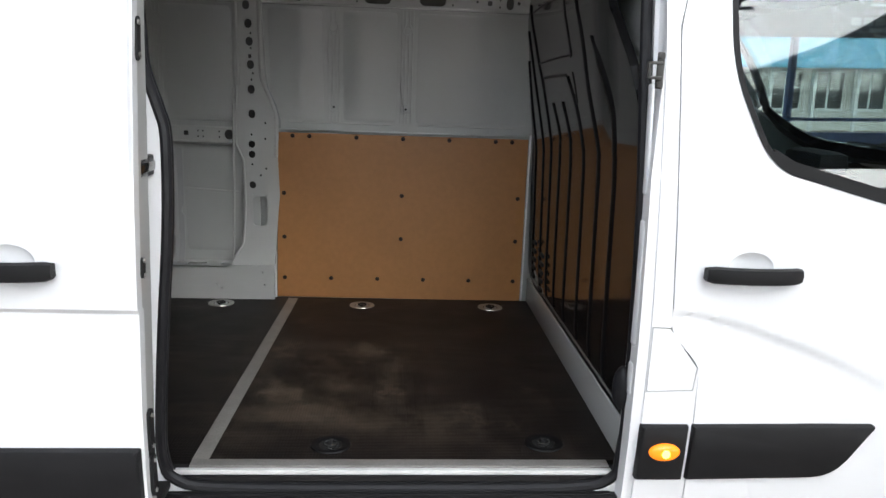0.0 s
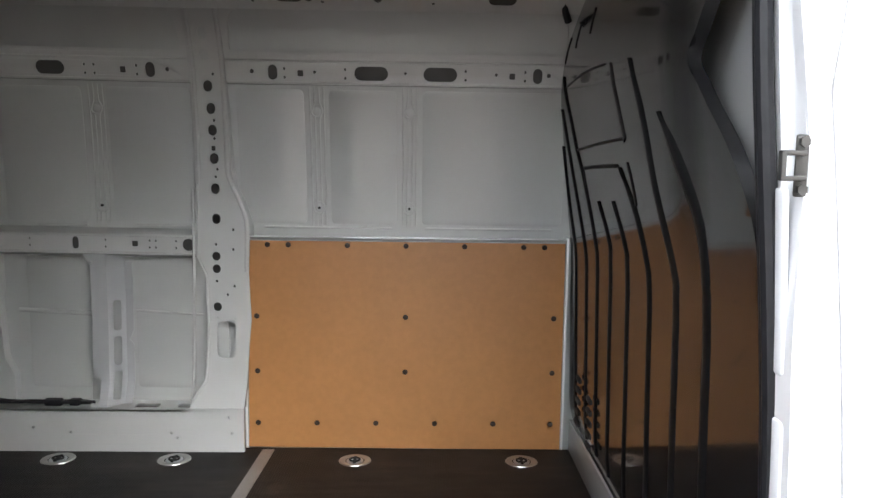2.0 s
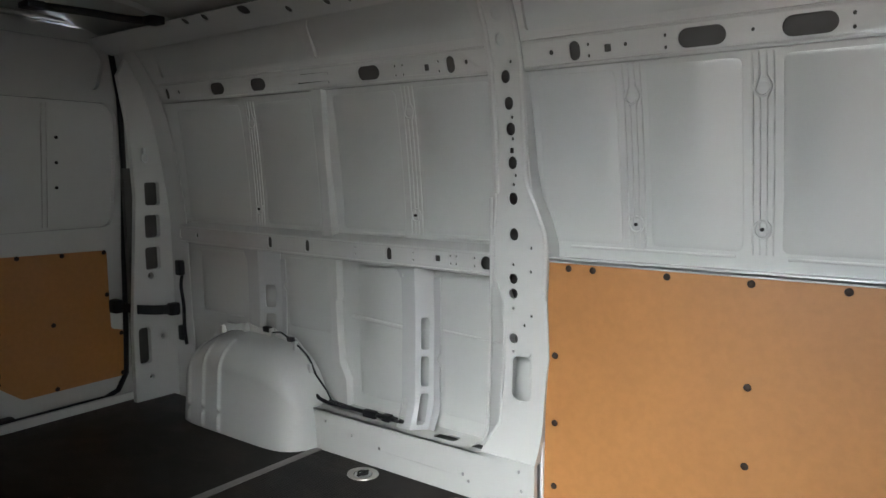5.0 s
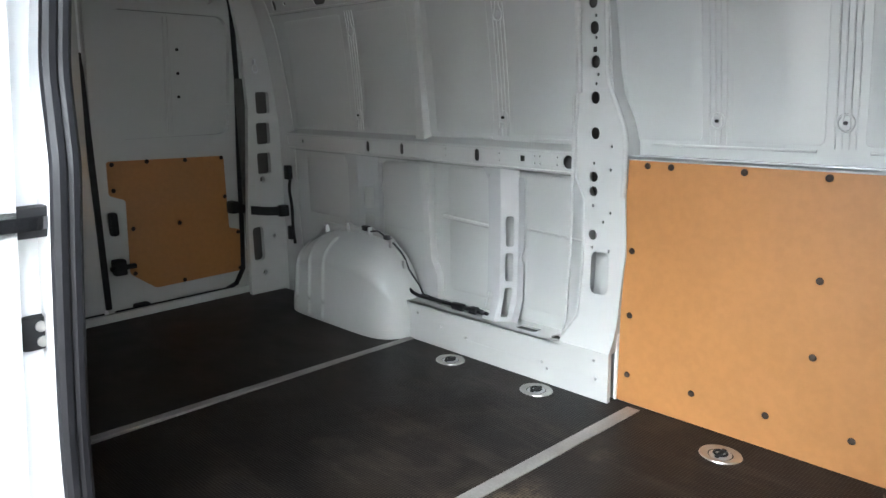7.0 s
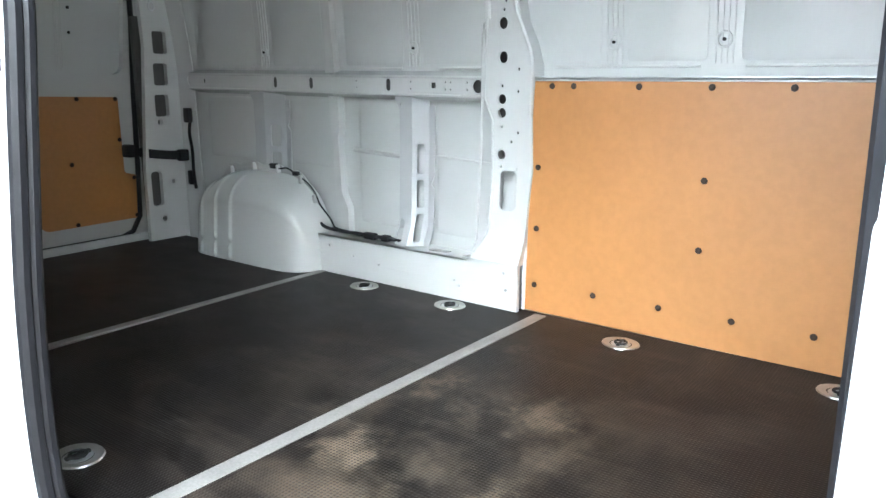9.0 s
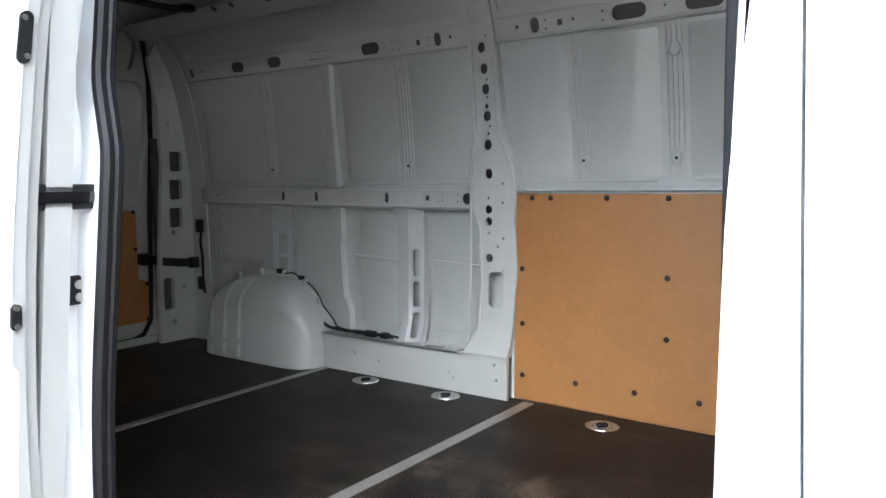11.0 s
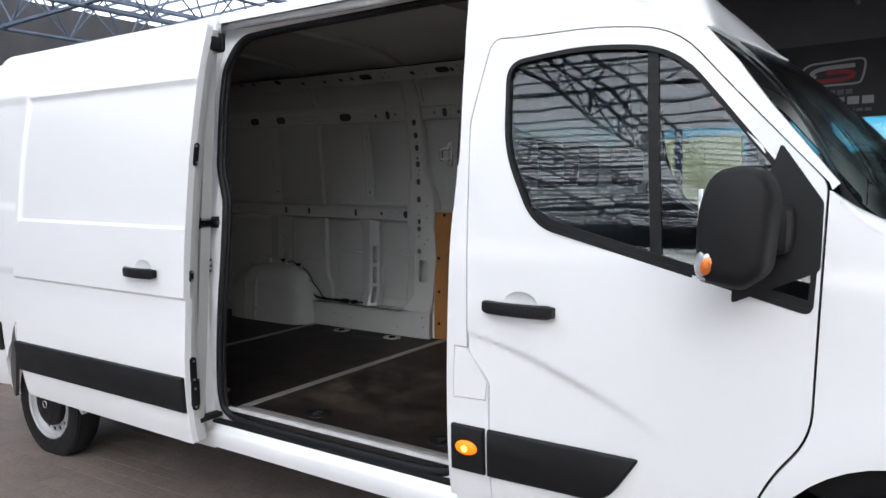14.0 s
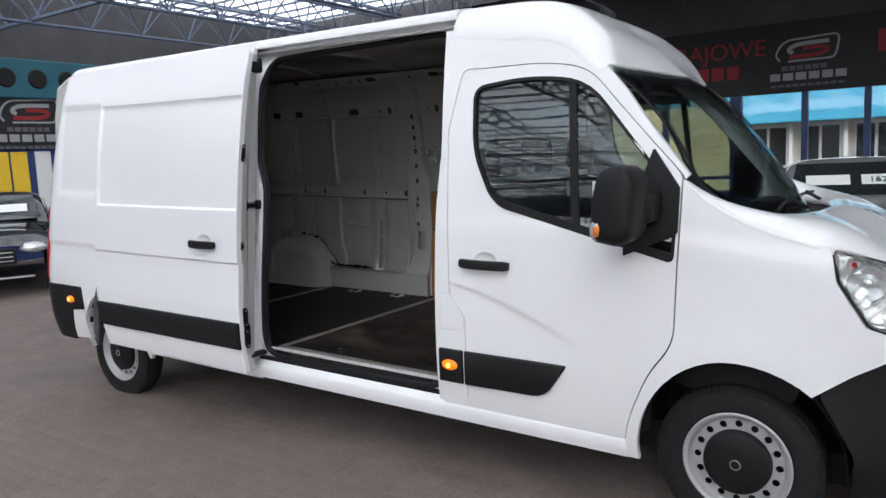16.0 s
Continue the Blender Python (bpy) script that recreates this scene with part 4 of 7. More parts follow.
DOOR_CARD = dense(rounded([(0.14, 0.55), (1.12, 0.55), (1.17, 1.32), (0.385, 1.522), (0.30, 1.60), (0.215, 1.68), (0.14, 1.68)], 0.03), 0.08)
for far in (0, 1):
    bm = bmesh.new()
    plate(bm, DOOR_CARD, [], lambda u, v, d: (u, 2 * MID - side(u, v) - 0.045 - d if far else side(u, v) + 0.045 + d, v), 0.018)
    part("door_card", bm, BLACK, VAN, "dark grey inner door trim")
bm = boxed(0.09, 1.0, 0.10, 2 * MID - 0.10, 0.50, 0.54)
part("cab_floor", bm, BLACK, VAN)
bm = bmesh.new()
dash = [(1.20, 0.75), (1.16, 1.15), (1.22, 1.33), (1.38, 1.40), (1.62, 1.43), (1.70, 1.40), (1.70, 0.75)]
plate(bm, rounded(dash, 0.05), [], lambda u, v, d: (u, 0.12 + d, v), 2 * MID - 0.24)
part("dashboard", bm, BLACK, VAN, "dark grey dashboard")
bm = boxed(1.26, 1.42, 1.28, 1.62, 1.38, 1.50, bevel=0.05)
part("instrument_hood", bm, BLACK, VAN)
bm = bmesh.new()
wheel_m = Matrix.Translation((1.02, 1.46, 1.30)) @ Matrix.Rotation(radians(-55), 4, "Y")
tube(bm, [wheel_m @ Vector((0.2 * math.cos(t), 0.2 * math.sin(t), 0)) for t in [math.tau * k / 28 for k in range(28)]], 0.017, 8, closed=True)
cyl(bm, wheel_m @ Vector((0, 0, 0.02)), wheel_m @ Vector((0, 0, -0.25)), 0.06, 0.04)
for t in (0, math.pi, math.pi * 1.5):
    cyl(bm, wheel_m @ Vector((0.19 * math.cos(t), 0.19 * math.sin(t), 0)), wheel_m @ Vector((0.04 * math.cos(t), 0.04 * math.sin(t), 0)), 0.016, n=8)
part("steering_wheel", bm, BLACK, VAN, "black steering wheel")
for y in (0.42, 0.82, 1.46):
    bm = boxed(0.32, 0.82, y - 0.22, y + 0.22, 0.88, 1.04, bevel=0.05)
    seat = part("seat", bm, CLOTH, VAN, "charcoal cloth seat")
    bm = bmesh.new()
    plate(bm, rounded([(0.20, 1.0), (0.36, 1.0), (0.25, 1.62), (0.12, 1.62)], 0.05), [], lambda u, v, d: (u, y - 0.22 + d, v), 0.44)
    part("backrest", bm, CLOTH, seat)
    part("headrest", boxed(0.12, 0.23, y - 0.13, y + 0.13, 1.66, 1.86, bevel=0.045), CLOTH, seat)
    part("seat_base", boxed(0.34, 0.78, y - 0.19, y + 0.19, 0.53, 0.90), BLACK, seat)
LEVEL = Vector((0, 0, 0))


# ---- the van: load space ----
WALL = [(0.56, 1.812), (0.74, 1.815), (0.82, 1.850), (1.15, 1.862), (1.5, 1.857), (1.8, 1.845), (2.08, 1.815), (2.2, 1.775), (2.32, 1.71), (2.42, 1.60)]
SKIN = [(0.5, 1.945), (1.45, 1.942), (1.8, 1.900), (2.08, 1.848), (2.25, 1.788), (2.36, 1.712), (2.44, 1.58)]
wall = lambda z: interp(WALL, z)
skin = lambda z: sum(interp(SKIN, z + 0.06 * k) for k in range(-3, 4)) / 7


def wall_plate(name, outline, holes, depth, parent=VAN, label="", mat=None, lift=0.0):
    bm = bmesh.new()
    plate(bm, dense(outline), holes, lambda u, v, d: (u, wall(v) - lift + d, v), depth)
    return part(name, bm, mat or INNER, parent, label, smooth=40)


bm = bmesh.new()
grid(bm, lambda x, z: (x, skin(z), z), span(-3.66, 0.12, 30), span(0.5, 2.44, 30))
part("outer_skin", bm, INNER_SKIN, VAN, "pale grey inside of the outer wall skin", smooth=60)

# raised fields, and pressed ribs with round bosses between them
def field(x0, x1, z0, z1, lean=0.0, r=0.022):
    """A slightly proud field of the skin; lean shifts its foot against its head."""
    out = dense(rounded([(x0, z0), (x1, z0), (x1, z1), (x0, z1)], r, 3), 0.06)
    return part("skin_field", pad(bmesh.new(), out, lambda u, v, d: (u - lean * (z1 - v), skin(v) - 0.0018 + d, v), 0.006, 0.0016), INNER_SKIN, VAN, smooth=60)


for x0, x1, lean in ((-1.27, -1.005, 0), (-0.905, -0.64, 0), (-0.535, 0.04, 0), (-2.20, -1.87, 0.04), (-1.775, -1.45, 0.02), (-2.67, -2.33, 0.07), (-3.27, -2.79, 0.08)):
    field(x0, x1, 1.492, 2.025, lean)
for x0, x1, z0, z1 in ((-1.72, -1.34, 0.79, 1.345), (-2.16, -1.90, 0.79, 1.345), (-2.60, -2.32, 1.03, 1.345), (-3.25, -2.86, 1.03, 1.345)):
    field(x0, x1, z0, z1)
for x, lean in ((-0.955, 0.0), (-0.588, 0.0), (-1.815, 0.04), (-2.72, 0.09)):
    at = lambda z: x - lean * (2.03 - z)
    bm = bmesh.new()
    for s in (-0.026, -0.008, 0.010, 0.028):
        tube(bm, [(at(z) + s * (1.0 if abs(s) > 0.02 else 1.0 + 1.4 * max(0, 1 - abs(z - 1.945) / 0.03)), skin(z) - 0.002, z) for z in span(1.485, 2.035, 36)], 0.0034, 6)
    for z in (1.945, 1.558):
        tube(bm, [(at(z) + 0.022 * math.cos(t), skin(z) - 0.003, z + 0.024 * math.sin(t)) for t in [math.tau * k / 20 for k in range(20)]], 0.0034, 6, closed=True)
        bmesh.ops.create_uvsphere(bm, u_segments=14, v_segments=8, radius=1, matrix=Matrix.LocRotScale((at(z), skin(z), z), None, (0.019, 0.004, 0.021)))
    rib = part("pressed_rib", bm, INNER_SKIN, VAN, smooth=60)
    bm = bmesh.new()
    cyl(bm, (at(1.558), skin(1.558) - 0.011, 1.558), (at(1.558), skin(1.558), 1.558), 0.0055, n=10)
    part("hole", bm, DARK, rib)
for x0, x1 in ((-1.18, -0.66), (-0.52, 0.0), (-1.70, -1.47), (-2.12, -1.90)):
    part("pressed_bead", tube(bmesh.new(), [(x0, skin(1.477) - 0.002, 1.477), (x1, skin(1.477) - 0.002, 1.477)], 0.005, 6), INNER, VAN, smooth=60)

# main pillar with its row of holes
PIL = [(-1.425, 2.45), (-1.425, 1.62), (-1.435, 1.50), (-1.435, 1.36), (-1.40, 1.28), (-1.395, 1.05), (-1.405, 0.90), (-1.41, 0.85), (-1.46, 0.77), (-1.47, 0.74), (-1.25, 0.74), (-1.232, 1.02), (-1.224, 1.10), (-1.232, 1.30), (-1.224, 1.48), (-1.245, 1.56), (-1.28, 1.64), (-1.29, 1.72), (-1.30, 2.1), (-1.30, 2.45)]
holes = [rr(x, z, 0.034, 0.042, None, 4) for x, z in ((-1.368, 2.22), (-1.371, 2.144), (-1.367, 2.03), (-1.36, 1.945), (-1.358, 1.862), (-1.356, 1.752), (-1.356, 1.633), (-1.356, 1.513))]
holes += [rr(-1.36, z, 0.034, 0.036, None, 4) for z in (1.362, 1.311, 1.155)]
holes += [rr(-1.358, 1.792, 0.016, 0.018, 0.002, 1), rr(-1.325, 1.02, 0.075, 0.155, 0.025, 4)]
holes += [rr(x, z, 0.010, 0.012, None, 2) for x, z in ((-1.29, 1.47), (-1.292, 1.39), (-1.36, 1.41), (-1.36, 1.26), (-1.29, 1.24), (-1.318, 1.205), (-1.29, 1.105), (-1.36, 1.11), (-1.345, 2.075), (-1.35, 1.90), (-1.352, 1.83), (-1.345, 1.71), (-1.353, 1.68))]
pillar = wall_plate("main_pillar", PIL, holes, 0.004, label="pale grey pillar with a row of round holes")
bm = bmesh.new()
flat = dense(PIL)
a = [bm.verts.new((u, wall(v) + 0.004, v)) for u, v in flat]
b = [bm.verts.new((u, max(wall(v) + 0.03, skin(v) - 0.004), v)) for u, v in flat]
for k in range(len(flat)):
    j = (k + 1) % len(flat)
    bm.faces.new((a[k], a[j], b[j], b[k]))
part("pillar_side", bm, INNER, pillar)
# Dark sheet behind the pillar's holes: their shade as colour.
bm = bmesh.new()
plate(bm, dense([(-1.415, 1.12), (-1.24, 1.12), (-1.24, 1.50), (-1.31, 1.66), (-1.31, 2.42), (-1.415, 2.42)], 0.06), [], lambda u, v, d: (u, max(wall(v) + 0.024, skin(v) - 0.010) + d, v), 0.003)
part("pillar_core", bm, HOLE_SHADE, pillar)
bm = bmesh.new()
for edge_x in ((-1.418, 1.65, 2.4), (-1.306, 1.75, 2.4)):
    tube(bm, [(edge_x[0], wall(z) - 0.002, z) for z in span(edge_x[1], edge_x[2], 14)], 0.009, 8)
tube(bm, [(x, wall(z) - 0.002, z) for x, z in [(p.x, p.y) for p in smooth_path([(-1.306, 1.75, 0), (-1.30, 1.68, 0), (-1.255, 1.57, 0), (-1.234, 1.49, 0), (-1.238, 1.30, 0)], 5)]], 0.009, 8)
# Bead added to give the pillar's left edge a light and dark line.
tube(bm, [(x - 0.002, wall(z) - 0.001, z) for x, z in dense([(-1.425, 2.40), (-1.425, 1.62), (-1.435, 1.50), (-1.435, 1.36), (-1.40, 1.28), (-1.395, 1.05), (-1.405, 0.90), (-1.41, 0.85), (-1.46, 0.77)], 0.05)[:-14]], 0.006, 6)
part("folded_edge", bm, INNER, pillar, smooth=60)

# upper rail and middle rail with slots
def rising(ob):
    """Tilts the rails up towards the rear to fit the camera's view."""
    for o in (ob, *ob.children):
        for v in o.data.vertices:
            v.co.z += 0.0095 * max(0.0, -1.30 - v.co.x)


ovals = [(-0.736, 0.13, 0.052), (-0.469, 0.13, 0.052), (-1.115, 0.036, 0.056), (-0.091, 0.036, 0.056), (-1.964, 0.11, 0.05), (-1.583, 0.036, 0.056), (-2.606, 0.10, 0.05), (-2.889, 0.10, 0.05), (-3.281, 0.03, 0.05)]
small = [(-1.195, 0.016), (-0.954, 0.012), (-0.252, 0.012), (-0.048, 0.016), (-1.518, 0.016), (-3.186, 0.018), (-0.604, 0.010)]
sq = [(-1.009, 0.022), (-0.190, 0.022), (-1.688, 0.022)]
dots = [(x + dx, 2.085 + dz) for x, k in ((-0.836, 1), (-0.371, 1), (-1.07, 1), (-0.14, 1), (-1.815, 2), (-1.635, 1), (-2.18, 1)) for dx in ((0,) if k == 1 else (-0.018, 0.018)) for dz in (-0.018, 0.014)]
holes = [rr(x, 2.085, w, h) for x, w, h in ovals] + [rr(x, 2.088, s, s) for x, s in small] + [rr(x, 2.083, s, s, 0.002, 1) for x, s in sq] + [rr(x, z, 0.009, 0.011, None, 2) for x, z in dots]
for x0, x1 in ((-3.34, -1.43), (-1.295, 0.06)):
    rail = wall_plate("upper_rail", [(x0, 2.045), (x1, 2.045), (x1, 2.128), (x0, 2.128)], [h for h in holes if x0 < h[0][0] < x1], 0.005, label="pale grey upper side rail with slots")
    bm = bmesh.new()
    plate(bm, [(x0, 0), (x1, 0), (x1, 0.075), (x0, 0.075)], [], lambda u, v, d: (u, wall(2.128) + v, 2.128 + 0.012 * v / 0.075 + d), 0.004)
    plate(bm, [(x0, 0), (x1, 0), (x1, 0.075), (x0, 0.075)], [], lambda u, v, d: (u, wall(2.045) + v, 2.045 - d), 0.004)
    plate(bm, [(x0 + 0.1, 0), (x1 - 0.12, 0), (x1 - 0.12, 0.012), (x0 + 0.1, 0.012)], [], lambda u, v, d: (u, skin(2.16) - 0.02 + d, 2.145 + v), 0.02)
    part("rail_flange", bm, INNER, rail)
    # Thin beads added so that the rail's edges show highlight and shade.
    for z in (2.047, 2.126):
        part("rail_lip", tube(bmesh.new(), [(x, wall(z) - 0.001, z) for x in span(x0 + 0.005, x1 - 0.005, 10)], 0.0045, 6), INNER, rail, smooth=60)
    # Dark backing added behind the slots to shade them.
    part("rail_core", slab(bmesh.new(), lambda x, z: (x, min(wall(z) + 0.05, skin(z) - 0.008), z), (x0 + 0.01, x1 - 0.01), (2.05, 2.125), (0, 0.004, 0)), HOLE_SHADE, rail)
    rising(rail)
holes = [rr(x, 1.405, w, h) for x, w, h in ((-1.470, 0.048, 0.05), (-1.919, 0.026, 0.05), (-2.379, 0.026, 0.05), (-2.62, 0.026, 0.05), (-3.292, 0.03, 0.045), (-3.164, 0.018, 0.022))]
holes += [rr(-1.683, 1.406, 0.024, 0.022, 0.002, 1)] + [rr(x, 1.405 + dz, 0.008, 0.01, None, 2) for x in (-1.625, -1.60, -1.52, -1.80, -2.10) for dz in (-0.014, 0.014)]
rail = wall_plate("middle_rail", [(-3.32, 1.366), (-1.43, 1.366), (-1.43, 1.44), (-3.32, 1.44)], holes, 0.005, label="pale grey middle side rail with slots")
bm = bmesh.new()
for z, s in ((1.44, 1), (1.366, -1)):
    plate(bm, [(-3.30, 0), (-1.43, 0), (-1.43, 0.085), (-3.30, 0.085)], [], lambda u, v, d: (u, wall(1.4) + v, z + s * (0.02 * v / 0.085) + s * d * 0.5), 0.008)
part("rail_flange", bm, INNER, rail)
# Same added beads, drawing light and dark lines on the middle rail.
for z in (1.368, 1.438):
    part("rail_lip", tube(bmesh.new(), [(x, wall(z) - 0.001, z) for x in span(-3.295, -1.437, 10)], 0.0045, 6), INNER, rail, smooth=60)
# Dark strip that paints the shade inside the slots.
part("rail_core", boxed(-3.29, -1.44, 1.905, 1.91, 1.376, 1.436), HOLE_SHADE, rail)
rising(rail)

# side sill along the floor with its ledge
bm = bmesh.new()
holes = [rr(x, z, 0.012, 0.014, None, 2) for x, z in ((-1.545, 0.64), (-1.52, 0.62), (-1.31, 0.706), (-1.30, 0.64), (-1.95, 0.64), (-2.10, 0.66), (-2.25, 0.69))]
plate(bm, dense([(-2.42, 0.545), (-1.25, 0.545), (-1.25, 0.745), (-1.46, 0.745), (-1.50, 0.735), (-2.42, 0.735)]), holes, lambda u, v, d: (u, 1.814 + d, v), 0.02)
sill = part("side_sill", bm, INNER, VAN, "pale grey inner sill")
bm = bmesh.new()
plate(bm, [(-2.42, 1.814), (-1.40, 1.814), (-1.40, 1.945), (-2.42, 1.945)], [rr(-1.66, 1.875, 0.10, 0.05, 0.012), rr(-1.49, 1.875, 0.09, 0.05, 0.012), rr(-2.06, 1.885, 0.24, 0.05, 0.012)], lambda u, v, d: (u, v, 0.735 - d), 0.006)
part("ledge", bm, INNER, sill)
# Added dark sheet, shading the ledge's cut-outs.
part("ledge_core", boxed(-1.75, -1.42, 1.836, 1.94, 0.704, 0.708), HOLE_SHADE, sill)
bm = bmesh.new()
tube(bm, smooth_path([(-2.40, 1.86, 0.83), (-2.32, 1.85, 0.765), (-2.2, 1.87, 0.748), (-2.12, 1.855, 0.756), (-2.05, 1.872, 0.748), (-1.98, 1.852, 0.754), (-1.92, 1.868, 0.748), (-1.87, 1.845, 0.756)], 6), 0.008, 8)
box(bm, -2.07, -2.0, 1.845, 1.872, 0.737, 0.768, bevel=0.008)
tube(bm, smooth_path([(-2.30, 1.89, 0.748), (-2.1, 1.88, 0.744), (-1.95, 1.885, 0.748), (-1.88, 1.88, 0.744)], 6), 0.008, 8)
box(bm, -1.97, -1.93, 1.85, 1.88, 0.738, 0.765, bevel=0.004)
part("cable_loom", bm, RUBBER, VAN, "black taped cable loom")

# uprights between sill and rails
def upright_slots(x0, x1, z0, z1, side_slots, face_slots=(), share=0.55):
    bm = bmesh.new()
    w = x0 + (x1 - x0) * share
    depth, L = 0.085, x1 - w
    plate(bm, dense([(x0, z0), (w, z0), (w, z1), (x0 - 0.026, z1), (x0 - 0.026, z1 - 0.018), (x0, z1 - 0.06)], 0.08), [rr(*s) for s in face_slots], lambda u, v, d: (u, wall(v) + 0.020 + d, v), 0.004)
    side_holes = [rr(0.036, z, 0.034, h, 0.010) for z, h in side_slots]
    plate(bm, dense([(0, z0), (0.072, z0), (0.072, z1), (0, z1)], 0.08), side_holes, lambda u, v, d: (w + L * u / 0.072, wall(v) + 0.020 + 0.048 * u / 0.072 + d, v), 0.004)
    plate(bm, dense([(x1, z0), (x1 + 0.03, z0 + 0.0), (x1 + 0.03, z0 + 0.24), (x1 + 0.012, z0 + 0.26), (x1 + 0.03, z0 + 0.30), (x1 + 0.03, z1 - 0.05), (x1, z1 - 0.05)], 0.08), [], lambda u, v, d: (u, wall(v) + 0.068 + d, v), 0.004)
    return part("upright", bm, UPRIGHT, VAN, "pale grey folded upright with slots")


upright_slots(-1.876, -1.757, 0.74, 1.375, [(1.107, 0.125), (0.960, 0.118), (0.815, 0.118)], [(-1.860, 0.80, 0.030, 0.10), (-1.868, 1.33, 0.010, 0.014)])
upright_slots(-2.81, -2.635, 0.95, 1.385, [(1.163, 0.105), (1.032, 0.105)], share=0.43)
LOW_RIB = [(-2.283, 0.737), (-2.213, 0.737), (-2.213, 0.85), (-2.250, 0.92), (-2.264, 1.18), (-2.254, 1.20), (-2.254, 1.378), (-2.320, 1.378), (-2.316, 1.20), (-2.304, 1.18), (-2.300, 0.92), (-2.290, 0.84)]
HIGH_RIB = [(-2.318, 1.445), (-2.252, 1.445), (-2.268, 1.50), (-2.270, 1.75), (-2.256, 1.88), (-2.236, 2.0), (-2.226, 2.055), (-2.288, 2.055), (-2.278, 2.0), (-2.290, 1.88), (-2.304, 1.70), (-2.308, 1.50)]
for pts in (LOW_RIB, HIGH_RIB):
    bm = bmesh.new()
    plate(bm, dense(pts, 0.05), [], lambda u, v, d: (u, (skin(v) - 0.032 if pts is LOW_RIB else min(wall(v) + 0.030, skin(v) - 0.026)) + d, v), 0.060)
    rib = part("slim_rib", bm, INNER, VAN, "pale grey slim rib")
    bm = bmesh.new()
    right = [p for p in pts if p[0] > (-2.290 if pts is LOW_RIB else -2.268)]
    tube(bm, [(u - 0.004, skin(v) - 0.033 if pts is LOW_RIB else min(wall(v) + 0.029, skin(v) - 0.027), v) for u, v in right], 0.005, 6)
    part("folded_edge", bm, INNER, rib, smooth=60)
# frame of the shallow fields under the roof, rounded at the pillars
for x0, x1, fields in ((-3.34, -1.43, ((-3.29, -2.262), (-2.222, -1.455))), (-1.295, 0.06, ((-1.275, 0.02),))):
    holes = [dense(rounded([(a, 2.158), (b, 2.158), (b - 0.012, 2.305, 0.06), (a + (0.012 if a > -3 else 0.05), 2.305, 0.06)], 0.02), 0.05) for a, b in fields]
    part("upper_frame", plate(bmesh.new(), dense([(x0, 2.131), (x1, 2.131), (x1, 2.36), (x0, 2.36)]), holes, lambda u, v, d: (u, wall(v) - 0.002 + d, v + 0.0095 * max(0, -1.30 - u)), 0.016), INNER, VAN, "pale grey frame of the shallow fields under the roof", smooth=40)
for x0, x1 in ((-2.20, -1.90), (-1.72, -1.44)):
    part("pressed_bead", tube(bmesh.new(), [(x0, skin(1.12) - 0.002, 1.12), (x1, skin(1.12) - 0.002, 1.105)], 0.009 if x0 < -2 else 0.005, 8), INNER, VAN)

# tan lining panel on the wall, ledge above it, white angle at its ends
bm = bmesh.new()
plate(bm, rounded([(-1.244, 0.563), (0.052, 0.556), (0.050, 1.432), (-1.232, 1.428)], 0.004, 2), [], lambda u, v, d: (u, 1.868 + d, v), 0.006)
lining = part("lining_panel", bm, HARD, VAN, "tan hardboard lining panel fixed with dark screws", smooth=0)
SCREWS = [(x, 1.411) for x in (-1.157, -1.073, -0.835, -0.598, -0.36, -0.12, -0.035)] + [(x, z) for z in (1.117, 0.887) for x in (-1.204, -0.598, 0.011)] + [(x, 0.667) for x in (-1.205, -0.962, -0.718, -0.474, -0.23, 0.010)]
sm = bmesh.new()
cyl(sm, (0, -0.0055, 0), (0, -0.0035, 0), 0.0055, 0.0098, n=14)
cyl(sm, (0, -0.0035, 0), (0, 0.0005, 0), 0.0098, 0.0115, n=14)
sm_ob = None
for x, z in SCREWS:
    if sm_ob is None:
        sm_ob = part("screw", sm, SCREW, lining)
        o = sm_ob
    else:
        o = new("screw", sm_ob.data)
        o.parent = lining
    o.location = (x, 1.868, z)
bm = boxed(-1.25, 0.06, 1.860, 1.945, 1.434, 1.440)
box(bm, -1.25, 0.06, 1.860, 1.866, 1.428, 1.445, bevel=0.002)
part("wall_ledge", bm, INNER, VAN, "pale grey ledge over the lining panel")
bm = boxed(-1.255, -1.2455, 1.862, 1.90, 0.56, 1.43, bevel=0.002)
part("panel_edge", bm, PAINT, VAN)
bm = boxed(0.054, 0.064, 1.858, 1.90, 0.56, 1.45, bevel=0.003)
part("corner_angle", bm, PAINT, VAN, "white corner strip")

# wheel arch
def arch_surface(u, v):
    """u: along the van, 0 to 1; v: 0 at the foot of the face, over the top to the wall at 1."""
    x = -3.19 + 0.895 * u
    ends = max(0.0, 1 - abs(2 * u - 1) ** 3.6)
    height = 0.44 * ends ** 0.50
    t = max(0, (v - 0.42) / 0.58)
    face_z = height * (min(1, v / 0.42) * 0.66 if v < 0.42 else 0.66 + 0.34 * math.sin(t * math.pi / 2))
    out = 0.228 * max(0.0, 1 - abs(2 * u - 1) ** 7) ** 0.5
    y = 1.905 - out * (1 - 0.10 * min(1, v / 0.42)) if v < 0.42 else 1.905 - out * (0.90 - 0.90 * (1 - math.cos(t * math.pi / 2)))
    rib = sum(math.exp(-((u - c) / 0.010) ** 2) for c in (0.17, 0.30, 0.43)) if 0.03 < v < 0.80 and not 0.12 < v < 0.16 else 0
    y -= 0.011 * rib * (1 - 0.5 * t)
    return (x, y, FLOOR - 0.01 + face_z + 0.010 * rib * t)
bm = bmesh.new()
grid(bm, arch_surface, span(0, 1, 170), span(0, 1, 60))
